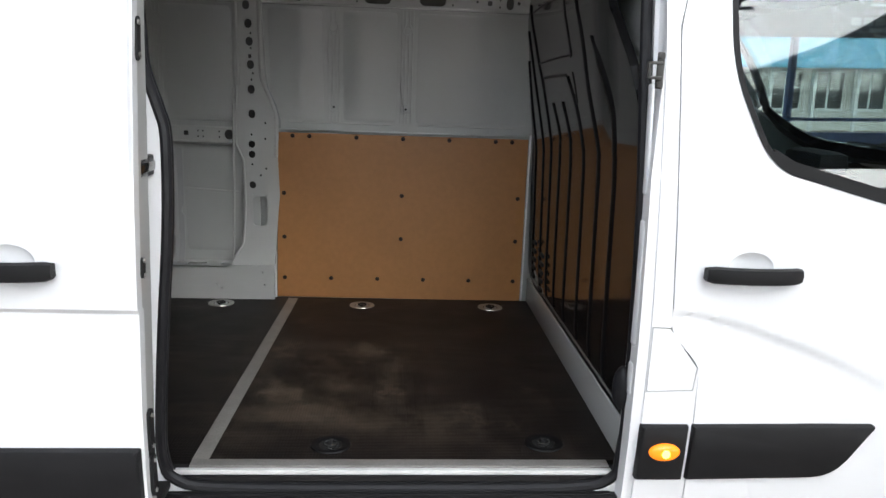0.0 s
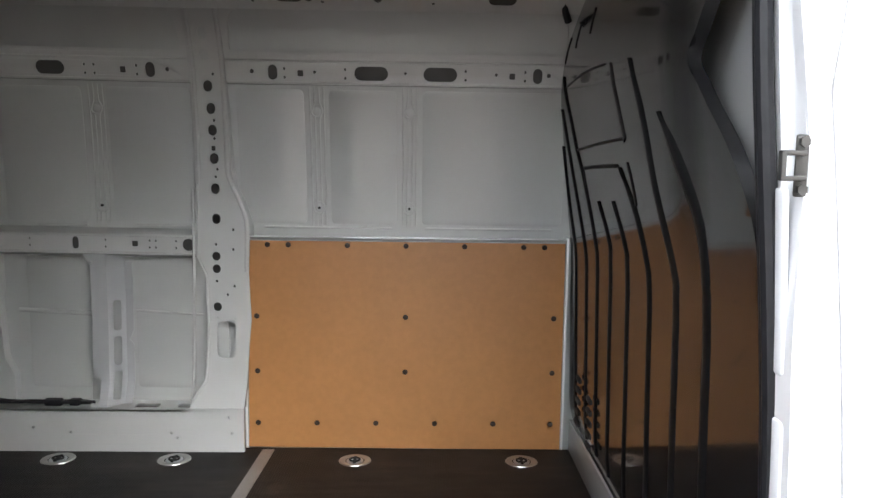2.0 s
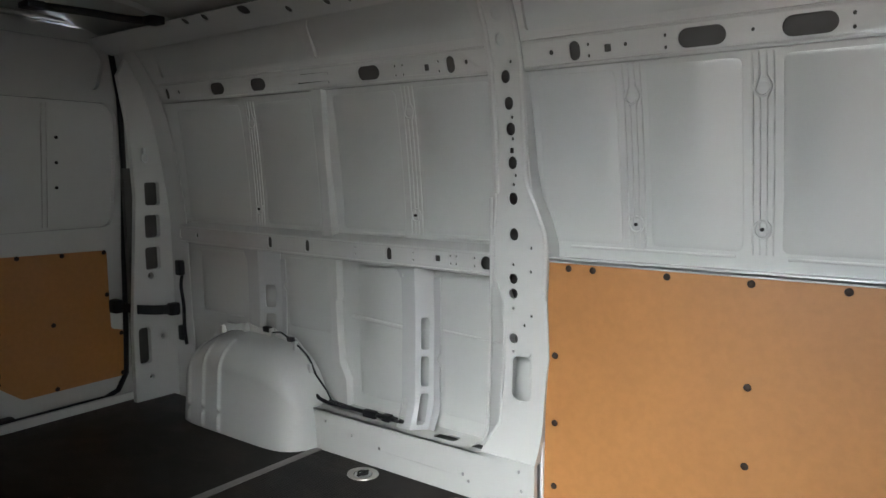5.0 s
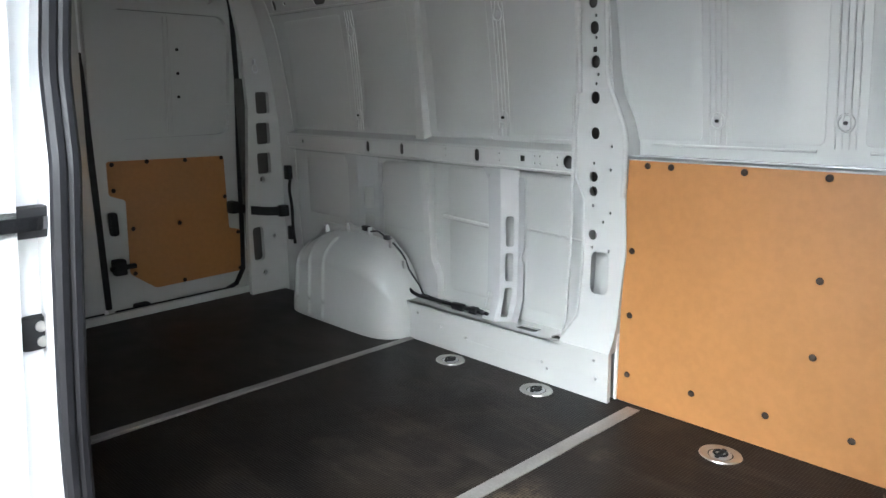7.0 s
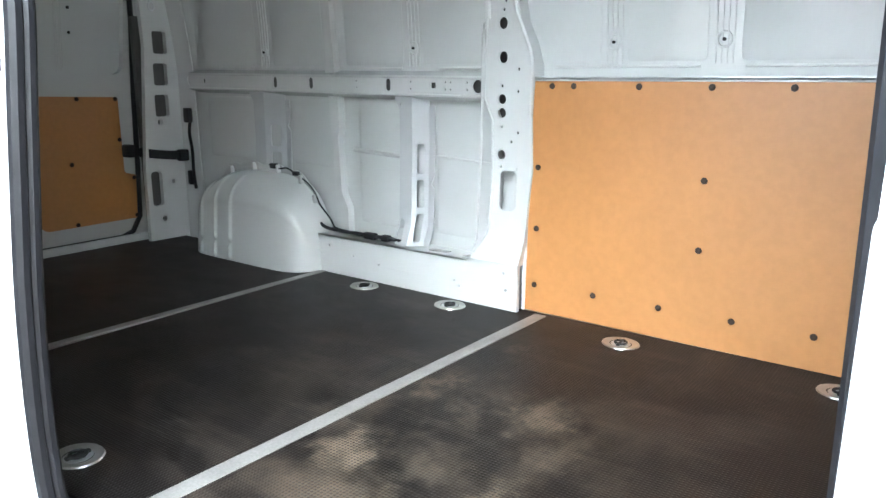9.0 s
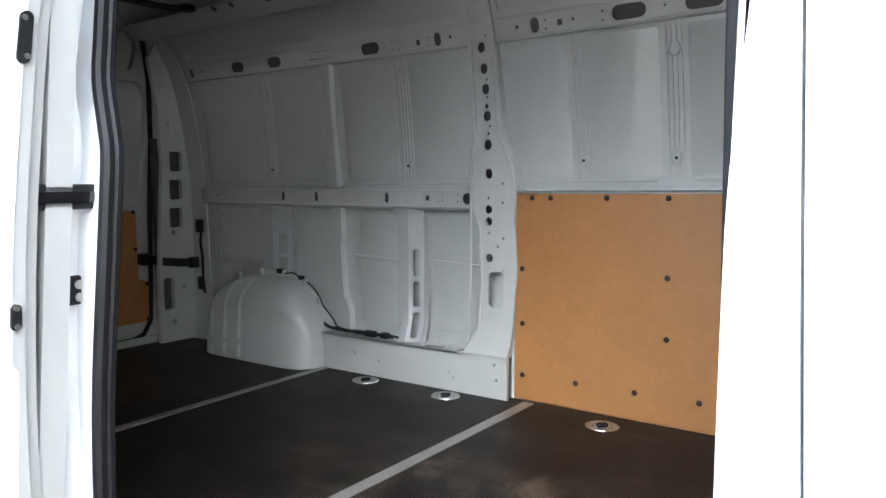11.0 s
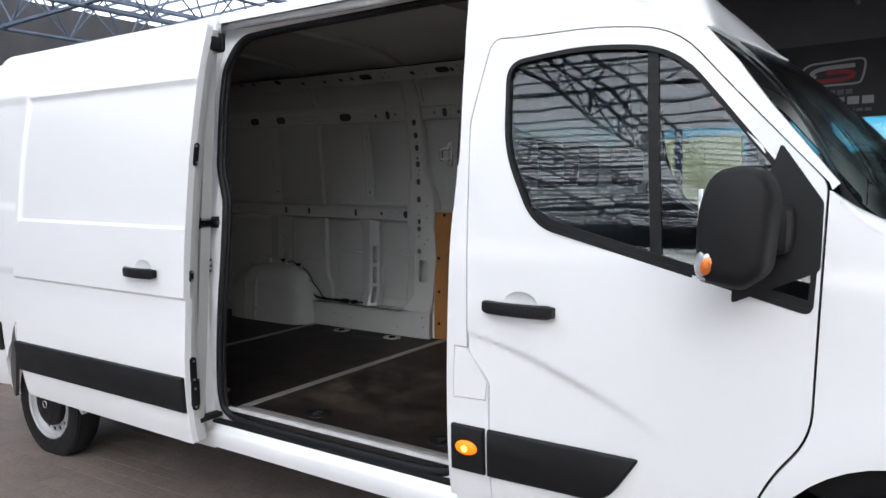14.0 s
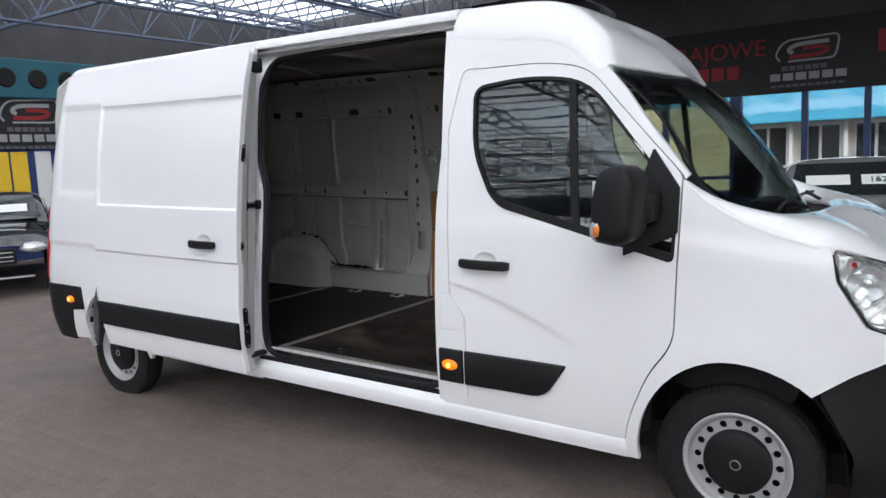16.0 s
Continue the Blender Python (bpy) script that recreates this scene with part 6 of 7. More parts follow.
def board_material():
    mat = material("film_faced_board", (0.0080, 0.0060, 0.0053), 0.5, grain=0.5, scale=3.0, fine=0.3, spec=0.24, stain=((0.030, 0.022, 0.017), 0.6, 5.5))
    n, l = mat.node_tree.nodes, mat.node_tree.links
    b = n["Principled BSDF"]
    co = n.new("ShaderNodeTexCoord").outputs["Object"]
    waves = []
    for axis in ("X", "Y"):
        w = n.new("ShaderNodeTexWave")
        w.bands_direction = axis
        w.inputs["Scale"].default_value = 32.0
        l.new(co, w.inputs["Vector"])
        waves.append(w.outputs["Fac"])
    mul = n.new("ShaderNodeMath")
    mul.operation = "MULTIPLY"
    l.new(waves[0], mul.inputs[0])
    l.new(waves[1], mul.inputs[1])
    bp = n.new("ShaderNodeBump")
    bp.inputs["Strength"].default_value, bp.inputs["Distance"].default_value = 0.6, 0.0015
    l.new(mul.outputs[0], bp.inputs["Height"])
    l.new(bp.outputs[0], b.inputs["Normal"])
    worn = n.new("ShaderNodeTexNoise")
    worn.inputs["Scale"].default_value, worn.inputs["Detail"].default_value, worn.inputs["Roughness"].default_value = 3.4, 8.0, 0.68
    mp = n.new("ShaderNodeMapping")
    mp.inputs["Scale"].default_value, mp.inputs["Location"].default_value = (1.5, 0.9, 1.0), (3.1, 1.7, 0)
    l.new(co, mp.inputs["Vector"])
    l.new(mp.outputs[0], worn.inputs["Vector"])
    rng = n.new("ShaderNodeMapRange")
    rng.inputs[1].default_value, rng.inputs[2].default_value, rng.inputs[3].default_value, rng.inputs[4].default_value = 0.50, 0.70, 0.0, 0.48
    l.new(worn.outputs["Fac"], rng.inputs[0])
    old = b.inputs["Base Color"].links[0].from_socket
    # drag marks of loads slid across the boards
    for turn, size, amount in ((62, 2.4, 0.36), (18, 3.6, 0.26)):
        tilt, drag, level, smear = (n.new("ShaderNode" + k) for k in ("Mapping", "TexNoise", "MapRange", "Mix"))
        tilt.inputs["Rotation"].default_value = (0, 0, radians(turn))
        tilt.inputs["Scale"].default_value = (1.0, 6.0, 1.0)
        drag.inputs["Scale"].default_value, drag.inputs["Detail"].default_value, drag.inputs["Roughness"].default_value = size, 7.0, 0.65
        level.inputs[1].default_value, level.inputs[2].default_value, level.inputs[3].default_value, level.inputs[4].default_value = 0.54, 0.74, 0.0, amount
        smear.data_type = "RGBA"
        l.new(co, tilt.inputs["Vector"])
        l.new(tilt.outputs[0], drag.inputs["Vector"])
        l.new(drag.outputs["Fac"], level.inputs[0])
        l.new(level.outputs[0], smear.inputs[0])
        l.new(old, smear.inputs[6])
        smear.inputs[7].default_value = (0.062, 0.048, 0.038, 1)
        old = smear.outputs[2]
    dust = n.new("ShaderNodeMix")
    dust.data_type = "RGBA"
    wear = n.new("ShaderNodeMath")
    wear.operation = "MULTIPLY"
    mesh_r = n.new("ShaderNodeMapRange")
    mesh_r.inputs[1].default_value, mesh_r.inputs[2].default_value, mesh_r.inputs[3].default_value, mesh_r.inputs[4].default_value = 0.05, 0.5, 1.15, 0.30
    l.new(mul.outputs[0], mesh_r.inputs[0])
    # the wear lies where loads are pushed in at the side door
    sep = n.new("ShaderNodeSeparateXYZ")
    l.new(co, sep.inputs[0])
    def hump(socket, mid, half, low):
        d = n.new("ShaderNodeMath")
        d.operation = "SUBTRACT"
        d.inputs[1].default_value = mid
        l.new(socket, d.inputs[0])
        a = n.new("ShaderNodeMath")
        a.operation = "ABSOLUTE"
        l.new(d.outputs[0], a.inputs[0])
        m = n.new("ShaderNodeMapRange")
        m.interpolation_type = "SMOOTHSTEP"
        m.inputs[1].default_value, m.inputs[2].default_value, m.inputs[3].default_value, m.inputs[4].default_value = half * 0.3, half, 1.0, low
        l.new(a.outputs[0], m.inputs[0])
        return m.outputs[0]
    both = n.new("ShaderNodeMath")
    both.operation = "MULTIPLY"
    l.new(hump(sep.outputs["X"], -0.85, 0.65, 0.12), both.inputs[0])
    l.new(hump(sep.outputs["Y"], 0.78, 0.65, 0.12), both.inputs[1])
    here = n.new("ShaderNodeMath")
    here.operation = "MULTIPLY"
    l.new(rng.outputs[0], here.inputs[0])
    l.new(both.outputs[0], here.inputs[1])
    # single scuffed spots: place, half sizes, turn, amount
    ragged, offset, shaken = n.new("ShaderNodeTexNoise"), n.new("ShaderNodeVectorMath"), n.new("ShaderNodeVectorMath")
    ragged.inputs["Scale"].default_value, ragged.inputs["Detail"].default_value, ragged.inputs["Roughness"].default_value = 9.0, 9.0, 0.72
    l.new(co, ragged.inputs["Vector"])
    offset.operation, shaken.operation = "MULTIPLY_ADD", "ADD"
    offset.inputs[1].default_value, offset.inputs[2].default_value = (0.42, 0.42, 0), (-0.21, -0.21, 0)
    l.new(ragged.outputs["Color"], offset.inputs[0])
    l.new(co, shaken.inputs[0])
    l.new(offset.outputs[0], shaken.inputs[1])
    total = None
    for px, py, ra, rb, turn, amount in SCUFFS:
        place, length, fall = n.new("ShaderNodeMapping"), n.new("ShaderNodeVectorMath"), n.new("ShaderNodeMapRange")
        place.vector_type, length.operation, fall.interpolation_type = "TEXTURE", "LENGTH", "SMOOTHSTEP"
        place.inputs["Location"].default_value, place.inputs["Rotation"].default_value, place.inputs["Scale"].default_value = (px, py, FLOOR), (0, 0, radians(turn)), (ra, rb, 50)
        fall.inputs[1].default_value, fall.inputs[2].default_value, fall.inputs[3].default_value, fall.inputs[4].default_value = 0.0, 1.25, amount * 0.62, 0.0
        l.new(shaken.outputs[0], place.inputs["Vector"])
        l.new(place.outputs[0], length.inputs[0])
        l.new(length.outputs["Value"], fall.inputs[0])
        if total is None:
            total = fall.outputs[0]
        else:
            top = n.new("ShaderNodeMath")
            top.operation = "MAXIMUM"
            l.new(total, top.inputs[0])
            l.new(fall.outputs[0], top.inputs[1])
            total = top.outputs[0]
    half_wear, summed = n.new("ShaderNodeMath"), n.new("ShaderNodeMath")
    half_wear.operation, summed.operation, summed.use_clamp = "MULTIPLY", "ADD", True
    half_wear.inputs[1].default_value = 0.45
    l.new(here.outputs[0], half_wear.inputs[0])
    l.new(half_wear.outputs[0], summed.inputs[0])
    l.new(total, summed.inputs[1])
    l.new(summed.outputs[0], wear.inputs[0])
    l.new(mesh_r.outputs[0], wear.inputs[1])
    l.new(wear.outputs[0], dust.inputs[0])
    l.new(old, dust.inputs[6])
    dust.inputs[7].default_value = (0.20, 0.150, 0.105, 1)
    l.new(dust.outputs[2], b.inputs["Base Color"])
    return mat


BOARD = board_material()
load_floor = part("load_floor", boxed(-3.66, 0.115, 0.13, 1.90, 0.50, 0.545), DARK, VAN)
for x0, x1 in ((-3.64, -2.325), (-2.285, -1.184), (-1.180, 0.096)):
    part("floor_board", boxed(x0, x1, 0.156 if x1 > -1.2 else 0.117, 1.865 if x1 > -1.2 else 1.90, 0.545, FLOOR, bevel=0.002), BOARD, load_floor, "dark brown film-faced floor board with worn patches", smooth=0)
for x, w, slant in ((-1.180, 0.025, 0.027), (-2.312, 0.02, 0.020)):
    bm = boxed(x - w, x + w, 0.156, 1.84, 0.548, FLOOR + 0.003, bevel=0.0015)
    for v in bm.verts:
        v.co.x += slant * (v.co.y - 1.0)
    part("joint_strip", bm, ALU, load_floor, "dull aluminium joint strip")
part("front_strip", boxed(0.088, 0.098, 0.18, 1.87, 0.548, FLOOR + 0.128, bevel=0.003), INNER, load_floor, "pale metal angle at the bulkhead's foot")
part("edge_strip", boxed(-1.226, 0.045, 0.116, 0.156, 0.548, FLOOR + 0.003, bevel=0.0015), ALU, load_floor)


for x, y in ((-1.965, 1.735), (-1.508, 1.735), (-0.791, 1.735), (-0.124, 1.735), (-0.82, 0.250), (-0.13, 0.265), (-1.523, 0.250), (-2.25, 0.250)):
    bm = bmesh.new()
    n = 36
    prof = [(0.058, 0.0), (0.056, 0.004), (0.040, 0.004), (0.036, 0.0015), (0.034, 0.001)]
    rings = [[bm.verts.new((r * 1.12 * math.cos(t), r * math.sin(t), z)) for t in [math.tau * k / n for k in range(n)]] for r, z in prof]
    for a, b in zip(rings, rings[1:]):
        for k in range(n):
            bm.faces.new((a[k], a[(k + 1) % n], b[(k + 1) % n], b[k]))
    dull = y < 0.5 and x > -1
    plate_ob = part("lashing_ring", bm, GROOVE if dull else ZINC, load_floor, "recessed dull black lashing ring" if dull else "recessed zinc lashing ring", smooth=40)
    plate_ob.location = (x, y, FLOOR)
    bm = bmesh.new()
    cyl(bm, (0, 0, 0.0003), (0, 0, 0.0012), 0.034, n=24)
    part("dish", bm, DARK if dull else STEEL, plate_ob)
    bm = bmesh.new()
    tube(bm, [(0.020 * math.cos(t), 0.018 * math.sin(t), 0.006) for t in [math.tau * k / 18 for k in range(18)]], 0.004, 6, closed=True)
    box(bm, -0.006, 0.006, -0.03, 0.03, 0.001, 0.008, bevel=0.002)
    part("ring", bm, DARK, plate_ob)


# ---- the hall round the van ----
PAVING = material("grey_brown_paving", (0.188, 0.150, 0.128), 0.78, grain=0.12, scale=3.0, fine=0.2, bump=0.5, bump_scale=120, stain=((0.12, 0.10, 0.09), 0.45, 0.6))
DECK = material("dark_roof_deck", (0.075, 0.075, 0.08), 0.7, grain=0.2, scale=1.2)
TRUSS = material("blue_grey_steel", (0.10, 0.13, 0.19), 0.5, grain=0.2, scale=4)
WHITE_WALL = material("pale_render", (0.62, 0.60, 0.56), 0.85, grain=0.08, scale=1.2, fine=0.1)
YELLOW_WALL = material("cream_yellow_render", (0.72, 0.60, 0.33), 0.85, grain=0.08, scale=1.0, fine=0.1)
TURQ = material("turquoise_sheet", (0.045, 0.33, 0.50), 0.5, grain=0.06, scale=2)
TEAL = material("dark_teal_sheet", (0.02, 0.12, 0.16), 0.5, grain=0.1, scale=2)
BLUE = material("blue_painted_steel", (0.03, 0.06, 0.17), 0.45, grain=0.12, scale=4)
BANNER = material("black_banner", (0.011, 0.011, 0.013), 0.6, grain=0.2, scale=2)
LOGO_G = material("dim_grey_print", (0.10, 0.10, 0.11), 0.6, grain=0.1, scale=5)
LOGO_W = material("silver_grey_print", (0.30, 0.31, 0.32), 0.6, grain=0.04, scale=5)
LOGO_R = material("red_print", (0.26, 0.014, 0.02), 0.6, grain=0.05, scale=5)
FRAME_W = material("white_window_frame", (0.7, 0.71, 0.70), 0.5, grain=0.05, scale=3)
YELLOW = material("yellow_print", (0.80, 0.52, 0.03), 0.6, grain=0.05, scale=4)
NAVY = material("navy_print", (0.02, 0.04, 0.16), 0.6, grain=0.08, scale=4)
CARD = material("white_card", (0.75, 0.77, 0.75), 0.6, grain=0.03, scale=6)
INK = material("green_black_ink", (0.03, 0.09, 0.07), 0.6)
CAR_BLACK = material("black_car_paint", (0.012, 0.012, 0.014), 0.2, coat=1.0, grain=0.1, scale=2)
CAR_SILVER = material("silver_car_paint", (0.42, 0.43, 0.44), 0.3, metal=0.5, coat=1.0, grain=0.03, scale=2)
CAR_GLASS = material("dark_car_glass", (0.02, 0.025, 0.027), 0.05, coat=0.5)

bm = bmesh.new()
grid(bm, lambda x, y: (x, y, 0.0), span(-300, 300, 12), span(-300, 300, 12))
thing("ground", bm, PAVING, "grey-brown paved yard floor, worn and stained", "ground", kind="structure", smooth=0)

ROOF_Z, X0, X1, Y0, Y1 = 5.35, -14.6, 4.4, -34.0, 12.4
bm = bmesh.new()
grid(bm, lambda x, y: (x, y, ROOF_Z + 0.22), (X0, X1), (Y0 + 10, Y1))
# Unseen strip of glazing, added to let more light reach the van.
grid(bm, lambda x, y: (x, y, ROOF_Z + 0.22), (X1, 6.6), (Y0 + 10, 0.0))
thing("roof_glazing", bm, GLAZING, "milky white roof glazing of the hall", "roof", kind="structure", smooth=0)
bm = bmesh.new()
for k in range(int((Y1 - Y0) / 0.62) + 1):
    y = Y0 + 0.62 * k
    box(bm, X0, X1, y - 0.011, y + 0.011, ROOF_Z + 0.13, ROOF_Z + 0.18)
for k in range(int((X1 - X0) / 2.5) + 1):
    x = X0 + 2.5 * k
    box(bm, x - 0.025, x + 0.025, Y0, Y1, ROOF_Z + 0.17, ROOF_Z + 0.21)
thing("roof_purlins", bm, TRUSS, "blue-grey steel purlins under the glazing", "purlins", kind="structure", smooth=0)


def truss(x, y0, y1, z0, z1, pitch=1.15):
    bm = bmesh.new()
    for dx, z in ((-0.28, z1), (0.28, z1), (0, z0)):
        cyl(bm, (x + dx, y0, z), (x + dx, y1, z), 0.032, n=6)
    n = int((y1 - y0) / pitch)
    for k in range(n):
        a, b, c = y0 + k * pitch, y0 + (k + 0.5) * pitch, y0 + (k + 1) * pitch
        for dx in (-0.28, 0.28):
            cyl(bm, (x + dx, a, z1), (x, b, z0), 0.017, n=5, caps=False)
            cyl(bm, (x, b, z0), (x + dx, c, z1), 0.017, n=5, caps=False)
        cyl(bm, (x - 0.28, a, z1), (x + 0.28, a, z1), 0.017, n=5, caps=False)
    return thing("roof_truss", bm, TRUSS, "blue-grey lattice roof truss of welded tubes", "truss", group="hall roof trusses", kind="structure", smooth=0)


for x in (-14.4, -11.9, -9.4, -6.9, -4.4, -1.9, 0.6, 3.1):
    truss(x, Y0, Y1, 4.55, ROOF_Z)
for y in (-30.0, -25.0, -20.0, -15.0, -10.0, -5.0, 4.5):
    bm = bmesh.new()
    for z in (4.6, ROOF_Z):
        cyl(bm, (X0, y, z), (X1, y, z), 0.04, n=6)
    for k in range(int((X1 - X0) / 1.2)):
        x = X0 + 1.2 * k
        cyl(bm, (x, y, ROOF_Z), (x + 0.6, y, 4.6), 0.016, n=5, caps=False)
        cyl(bm, (x + 0.6, y, 4.6), (x + 1.2, y, ROOF_Z), 0.016, n=5, caps=False)
    thing("cross_truss", bm, TRUSS, "blue-grey lattice cross truss", "truss", group="hall roof trusses", kind="structure", smooth=0)

# opaque deck beyond the glazing
bm = boxed(-6.0, X1, 6.0, Y1, ROOF_Z + 0.05, ROOF_Z + 0.11)
for k in range(24):
    box(bm, -5.9 + 0.42 * k, -5.7 + 0.42 * k, 6.0, Y1, ROOF_Z - 0.02, ROOF_Z + 0.05)
thing("roof_deck", bm, DECK, "dark corrugated roof deck", "roof", kind="structure", smooth=0)
# Unseen deck, added to darken the low reflections in the side window.
bm = boxed(X0, 6.6, Y0, Y0 + 10, ROOF_Z + 0.1, ROOF_Z + 0.3)
thing("roof_deck", bm, DECK, "dark corrugated roof deck", "roof", kind="structure", smooth=0)
bm = boxed(X1, 30, 0.0, 13.4, ROOF_Z + 0.1, ROOF_Z + 0.3)
box(bm, 6.6, 30, Y0, 0.0, ROOF_Z + 0.1, ROOF_Z + 0.3)
for k in range(60):
    box(bm, X1 + 0.15 + 0.42 * k, X1 + 0.35 + 0.42 * k, 0.0 if k < 6 else Y0, 13.4, ROOF_Z + 0.02, ROOF_Z + 0.1)
thing("roof_deck", bm, DECK, "dark corrugated roof deck", "roof", kind="structure", smooth=0)
for x in (6.5, 11.5, 16.5):
    truss(x, Y0, Y1, 4.55, ROOF_Z)
bm = boxed(-40, X0, Y0, 13.4, ROOF_Z + 0.1, ROOF_Z + 0.3)
for k in range(60):
    box(bm, X0 - 0.35 - 0.42 * k, X0 - 0.15 - 0.42 * k, Y0, 13.4, ROOF_Z + 0.02, ROOF_Z + 0.1)
thing("roof_deck", bm, DECK, "dark corrugated roof deck", "roof", kind="structure", smooth=0)
bm = boxed(X0, X1, Y1, 13.4, ROOF_Z - 0.1, ROOF_Z + 0.3)
thing("roof_deck", bm, DECK, "dark corrugated roof deck", "roof", kind="structure", smooth=0)


def bars(bm, x0, x1, z, h, put, n):
    """Plain bars that stand for lettering."""
    w = (x1 - x0) / n
    for k in range(n):
        a, b = x0 + w * k + w * 0.1, x0 + w * (k + 1) - w * 0.1
        plate(bm, [(a, z - h / 2), (b, z - h / 2), (b, z + h / 2), (a, z + h / 2)], [], put, 0.01)


def shop_sign(put, cx, cz, s, parent, word_red=None):
    """A plain emblem of two rounded strokes with bars below, s metres wide."""
    bm = bmesh.new()
    def stroke(bm, pts, w, depth):
        path = smooth_path([(cx + u * s, 0, cz + v * s) for u, v in pts], 5)
        rows = []
        for k, p in enumerate(path):
            d = (path[min(k + 1, len(path) - 1)] - path[max(k - 1, 0)]).normalized()
            o = Vector((-d.z, 0, d.x)) * w * s
            rows.append([bm.verts.new(put((p + o * q).x, (p + o * q).z, e)) for q, e in ((1, 0), (-1, 0), (-1, depth), (1, depth))])
        for a, b in zip(rows, rows[1:]):
            for k in range(4):
                bm.faces.new((a[k], a[(k + 1) % 4], b[(k + 1) % 4], b[k]))
        bm.faces.new(rows[0])
        bm.faces.new(rows[-1])
    stroke(bm, [(-0.44, -0.15), (-0.50, -0.05), (-0.44, 0.10), (-0.30, 0.20), (0.0, 0.22), (0.40, 0.24), (0.50, 0.20), (0.50, 0.06), (0.46, -0.10), (0.38, -0.16), (0.0, -0.165), (-0.30, -0.17)], 0.016, 0.010)
    stroke(bm, [(0.36, 0.135), (-0.06, 0.125), (-0.24, 0.085), (-0.29, 0.02), (-0.22, -0.02)], 0.034, 0.010)
    bars(bm, cx - 0.62 * s, cx + 0.66 * s, cz - 0.44 * s, 0.13 * s, put, 6)
    part("emblem", bm, LOGO_W, parent, "pale emblem and lettering bars", smooth=0)
    bm = bmesh.new()
    bars(bm, cx - 0.42 * s, cx + 0.34 * s, cz - 0.29 * s, 0.08 * s, put, 6)
    bars(bm, cx - 0.60 * s, cx + 0.62 * s, cz - 0.60 * s, 0.05 * s, put, 10)
    part("small_bars", bm, LOGO_G, parent, "dim grey lettering bars", smooth=0)
    bm = bmesh.new()
    stroke(bm, [(-0.06, 0.045), (0.20, 0.045), (0.33, 0.015), (0.30, -0.05), (0.12, -0.085), (-0.28, -0.09)], 0.034, 0.012)
    part("emblem_stroke", bm, LOGO_R, parent, "red emblem stroke", smooth=0)


# shop front behind the van
FY = 13.0
front = tagged(new("shop_front"), "blue steel shop front with black banner and glass below", "shop front", kind="structure")
part("upper_wall", boxed(-16, 22, FY + 0.05, FY + 0.3, 3.65, ROOF_Z + 0.3), DECK, front, smooth=0)
part("banner", boxed(-13, 22, FY - 0.05, FY + 0.05, 2.66, 4.02), BANNER, front, "black banner with pale and red print", smooth=0)
put_front = lambda u, v, d: (u, FY - 0.065 + d, v)
shop_sign(put_front, 0.15, 3.44, 1.08, front)
shop_sign(put_front, 9.3, 3.50, 1.19, front)
shop_sign(put_front, -8.7, 3.50, 1.19, front)


def lettering(text, x, y, z, size, mat, parent, turn=(90, 0, 0), name="lettering"):
    cu = bpy.data.curves.new(name, "FONT")
    cu.body, cu.size, cu.extrude, cu.align_x = text, size, 0.004, "CENTER"
    tmp = new("text", cu)
    me = bpy.data.meshes.new_from_object(tmp.evaluated_get(bpy.context.evaluated_depsgraph_get()))
    bpy.data.objects.remove(tmp)
    me.materials.clear()
    me.materials.append(mat)
    ob = new(name, me)
    ob.parent = parent
    ob.matrix_basis = pose(x, y, z, *turn)
    return ob


lettering("KRAJOWE", -1.62, FY - 0.07, 3.42, 0.46, LOGO_R, front)
bm = bmesh.new()
bars(bm, -1.95, -1.05, 3.14, 0.26, put_front, 3)
part("red_bars", bm, LOGO_R, front, smooth=0)
bm = bmesh.new()
bars(bm, 1.30, 3.8, 3.48, 0.40, put_front, 6)
part("red_bars", bm, LOGO_R, front, smooth=0)
for x in (-12.5, -10, -7.4, -5.0, -2.6, -1.15, 0.13, 1.2, 2.6, 5, 7.5, 10, 12.5, 15):
    part("post", boxed(x - 0.06 if abs(x + 1.15) > 0.1 else x - 0.12, x + 0.06 if abs(x + 1.15) > 0.1 else x + 0.12, FY - 0.04, FY + 0.1, 0, 2.66, bevel=0.008), BLUE, front, smooth=0)
part("bottom_rail", boxed(-13, 16, FY - 0.04, FY + 0.08, 0.0, 0.75), BLUE, front, smooth=0)
part("mid_rail", boxed(-13, 16, FY - 0.02, FY + 0.06, 0.98, 1.05), BLUE, front, smooth=0)
glz = part("glass", boxed(-13, 16, FY + 0.02, FY + 0.03, 0.75, 2.66), PANE, front, smooth=0)
glz.visible_shadow = False

# the yard beyond: turquoise-roofed building with white windows, cream wall
yard = tagged(new("yard_building"), "cream building with a turquoise roof edge and white windows", "building")
part("wall", boxed(-24, 26, 26, 26.4, 0, 3.4), WHITE_WALL, yard, smooth=0)
part("fascia", boxed(-6.5, 26, 24.6, 25.2, 2.35, 3.6, bevel=0.05), TURQ, yard, "turquoise roof fascia", smooth=0)
part("roof", boxed(-24, 26, 24.6, 32, 3.4, 3.7), TURQ, yard, smooth=0)
part("cream_wall", boxed(-24, -3.2, 22.5, 22.8, 0, 3.0), YELLOW_WALL, yard, "cream yellow rendered wall", smooth=0)
for k in range(16):
    x = -4.4 + 1.7 * k
    win = part("window", boxed(x - 0.65, x + 0.65, 25.9, 26.0, 0.75, 2.3), FRAME_W, yard, "white-framed window", smooth=0)
    for s in (-0.32, 0.32):
        part("pane", boxed(x + s - 0.27, x + s + 0.27, 25.87, 25.9, 0.85, 2.2), CAR_GLASS, win, smooth=0)
    part("mullion", boxed(x + 0.78, x + 0.90, 25.3, 25.4, 0.0, 2.4), FRAME_W, yard, smooth=0)

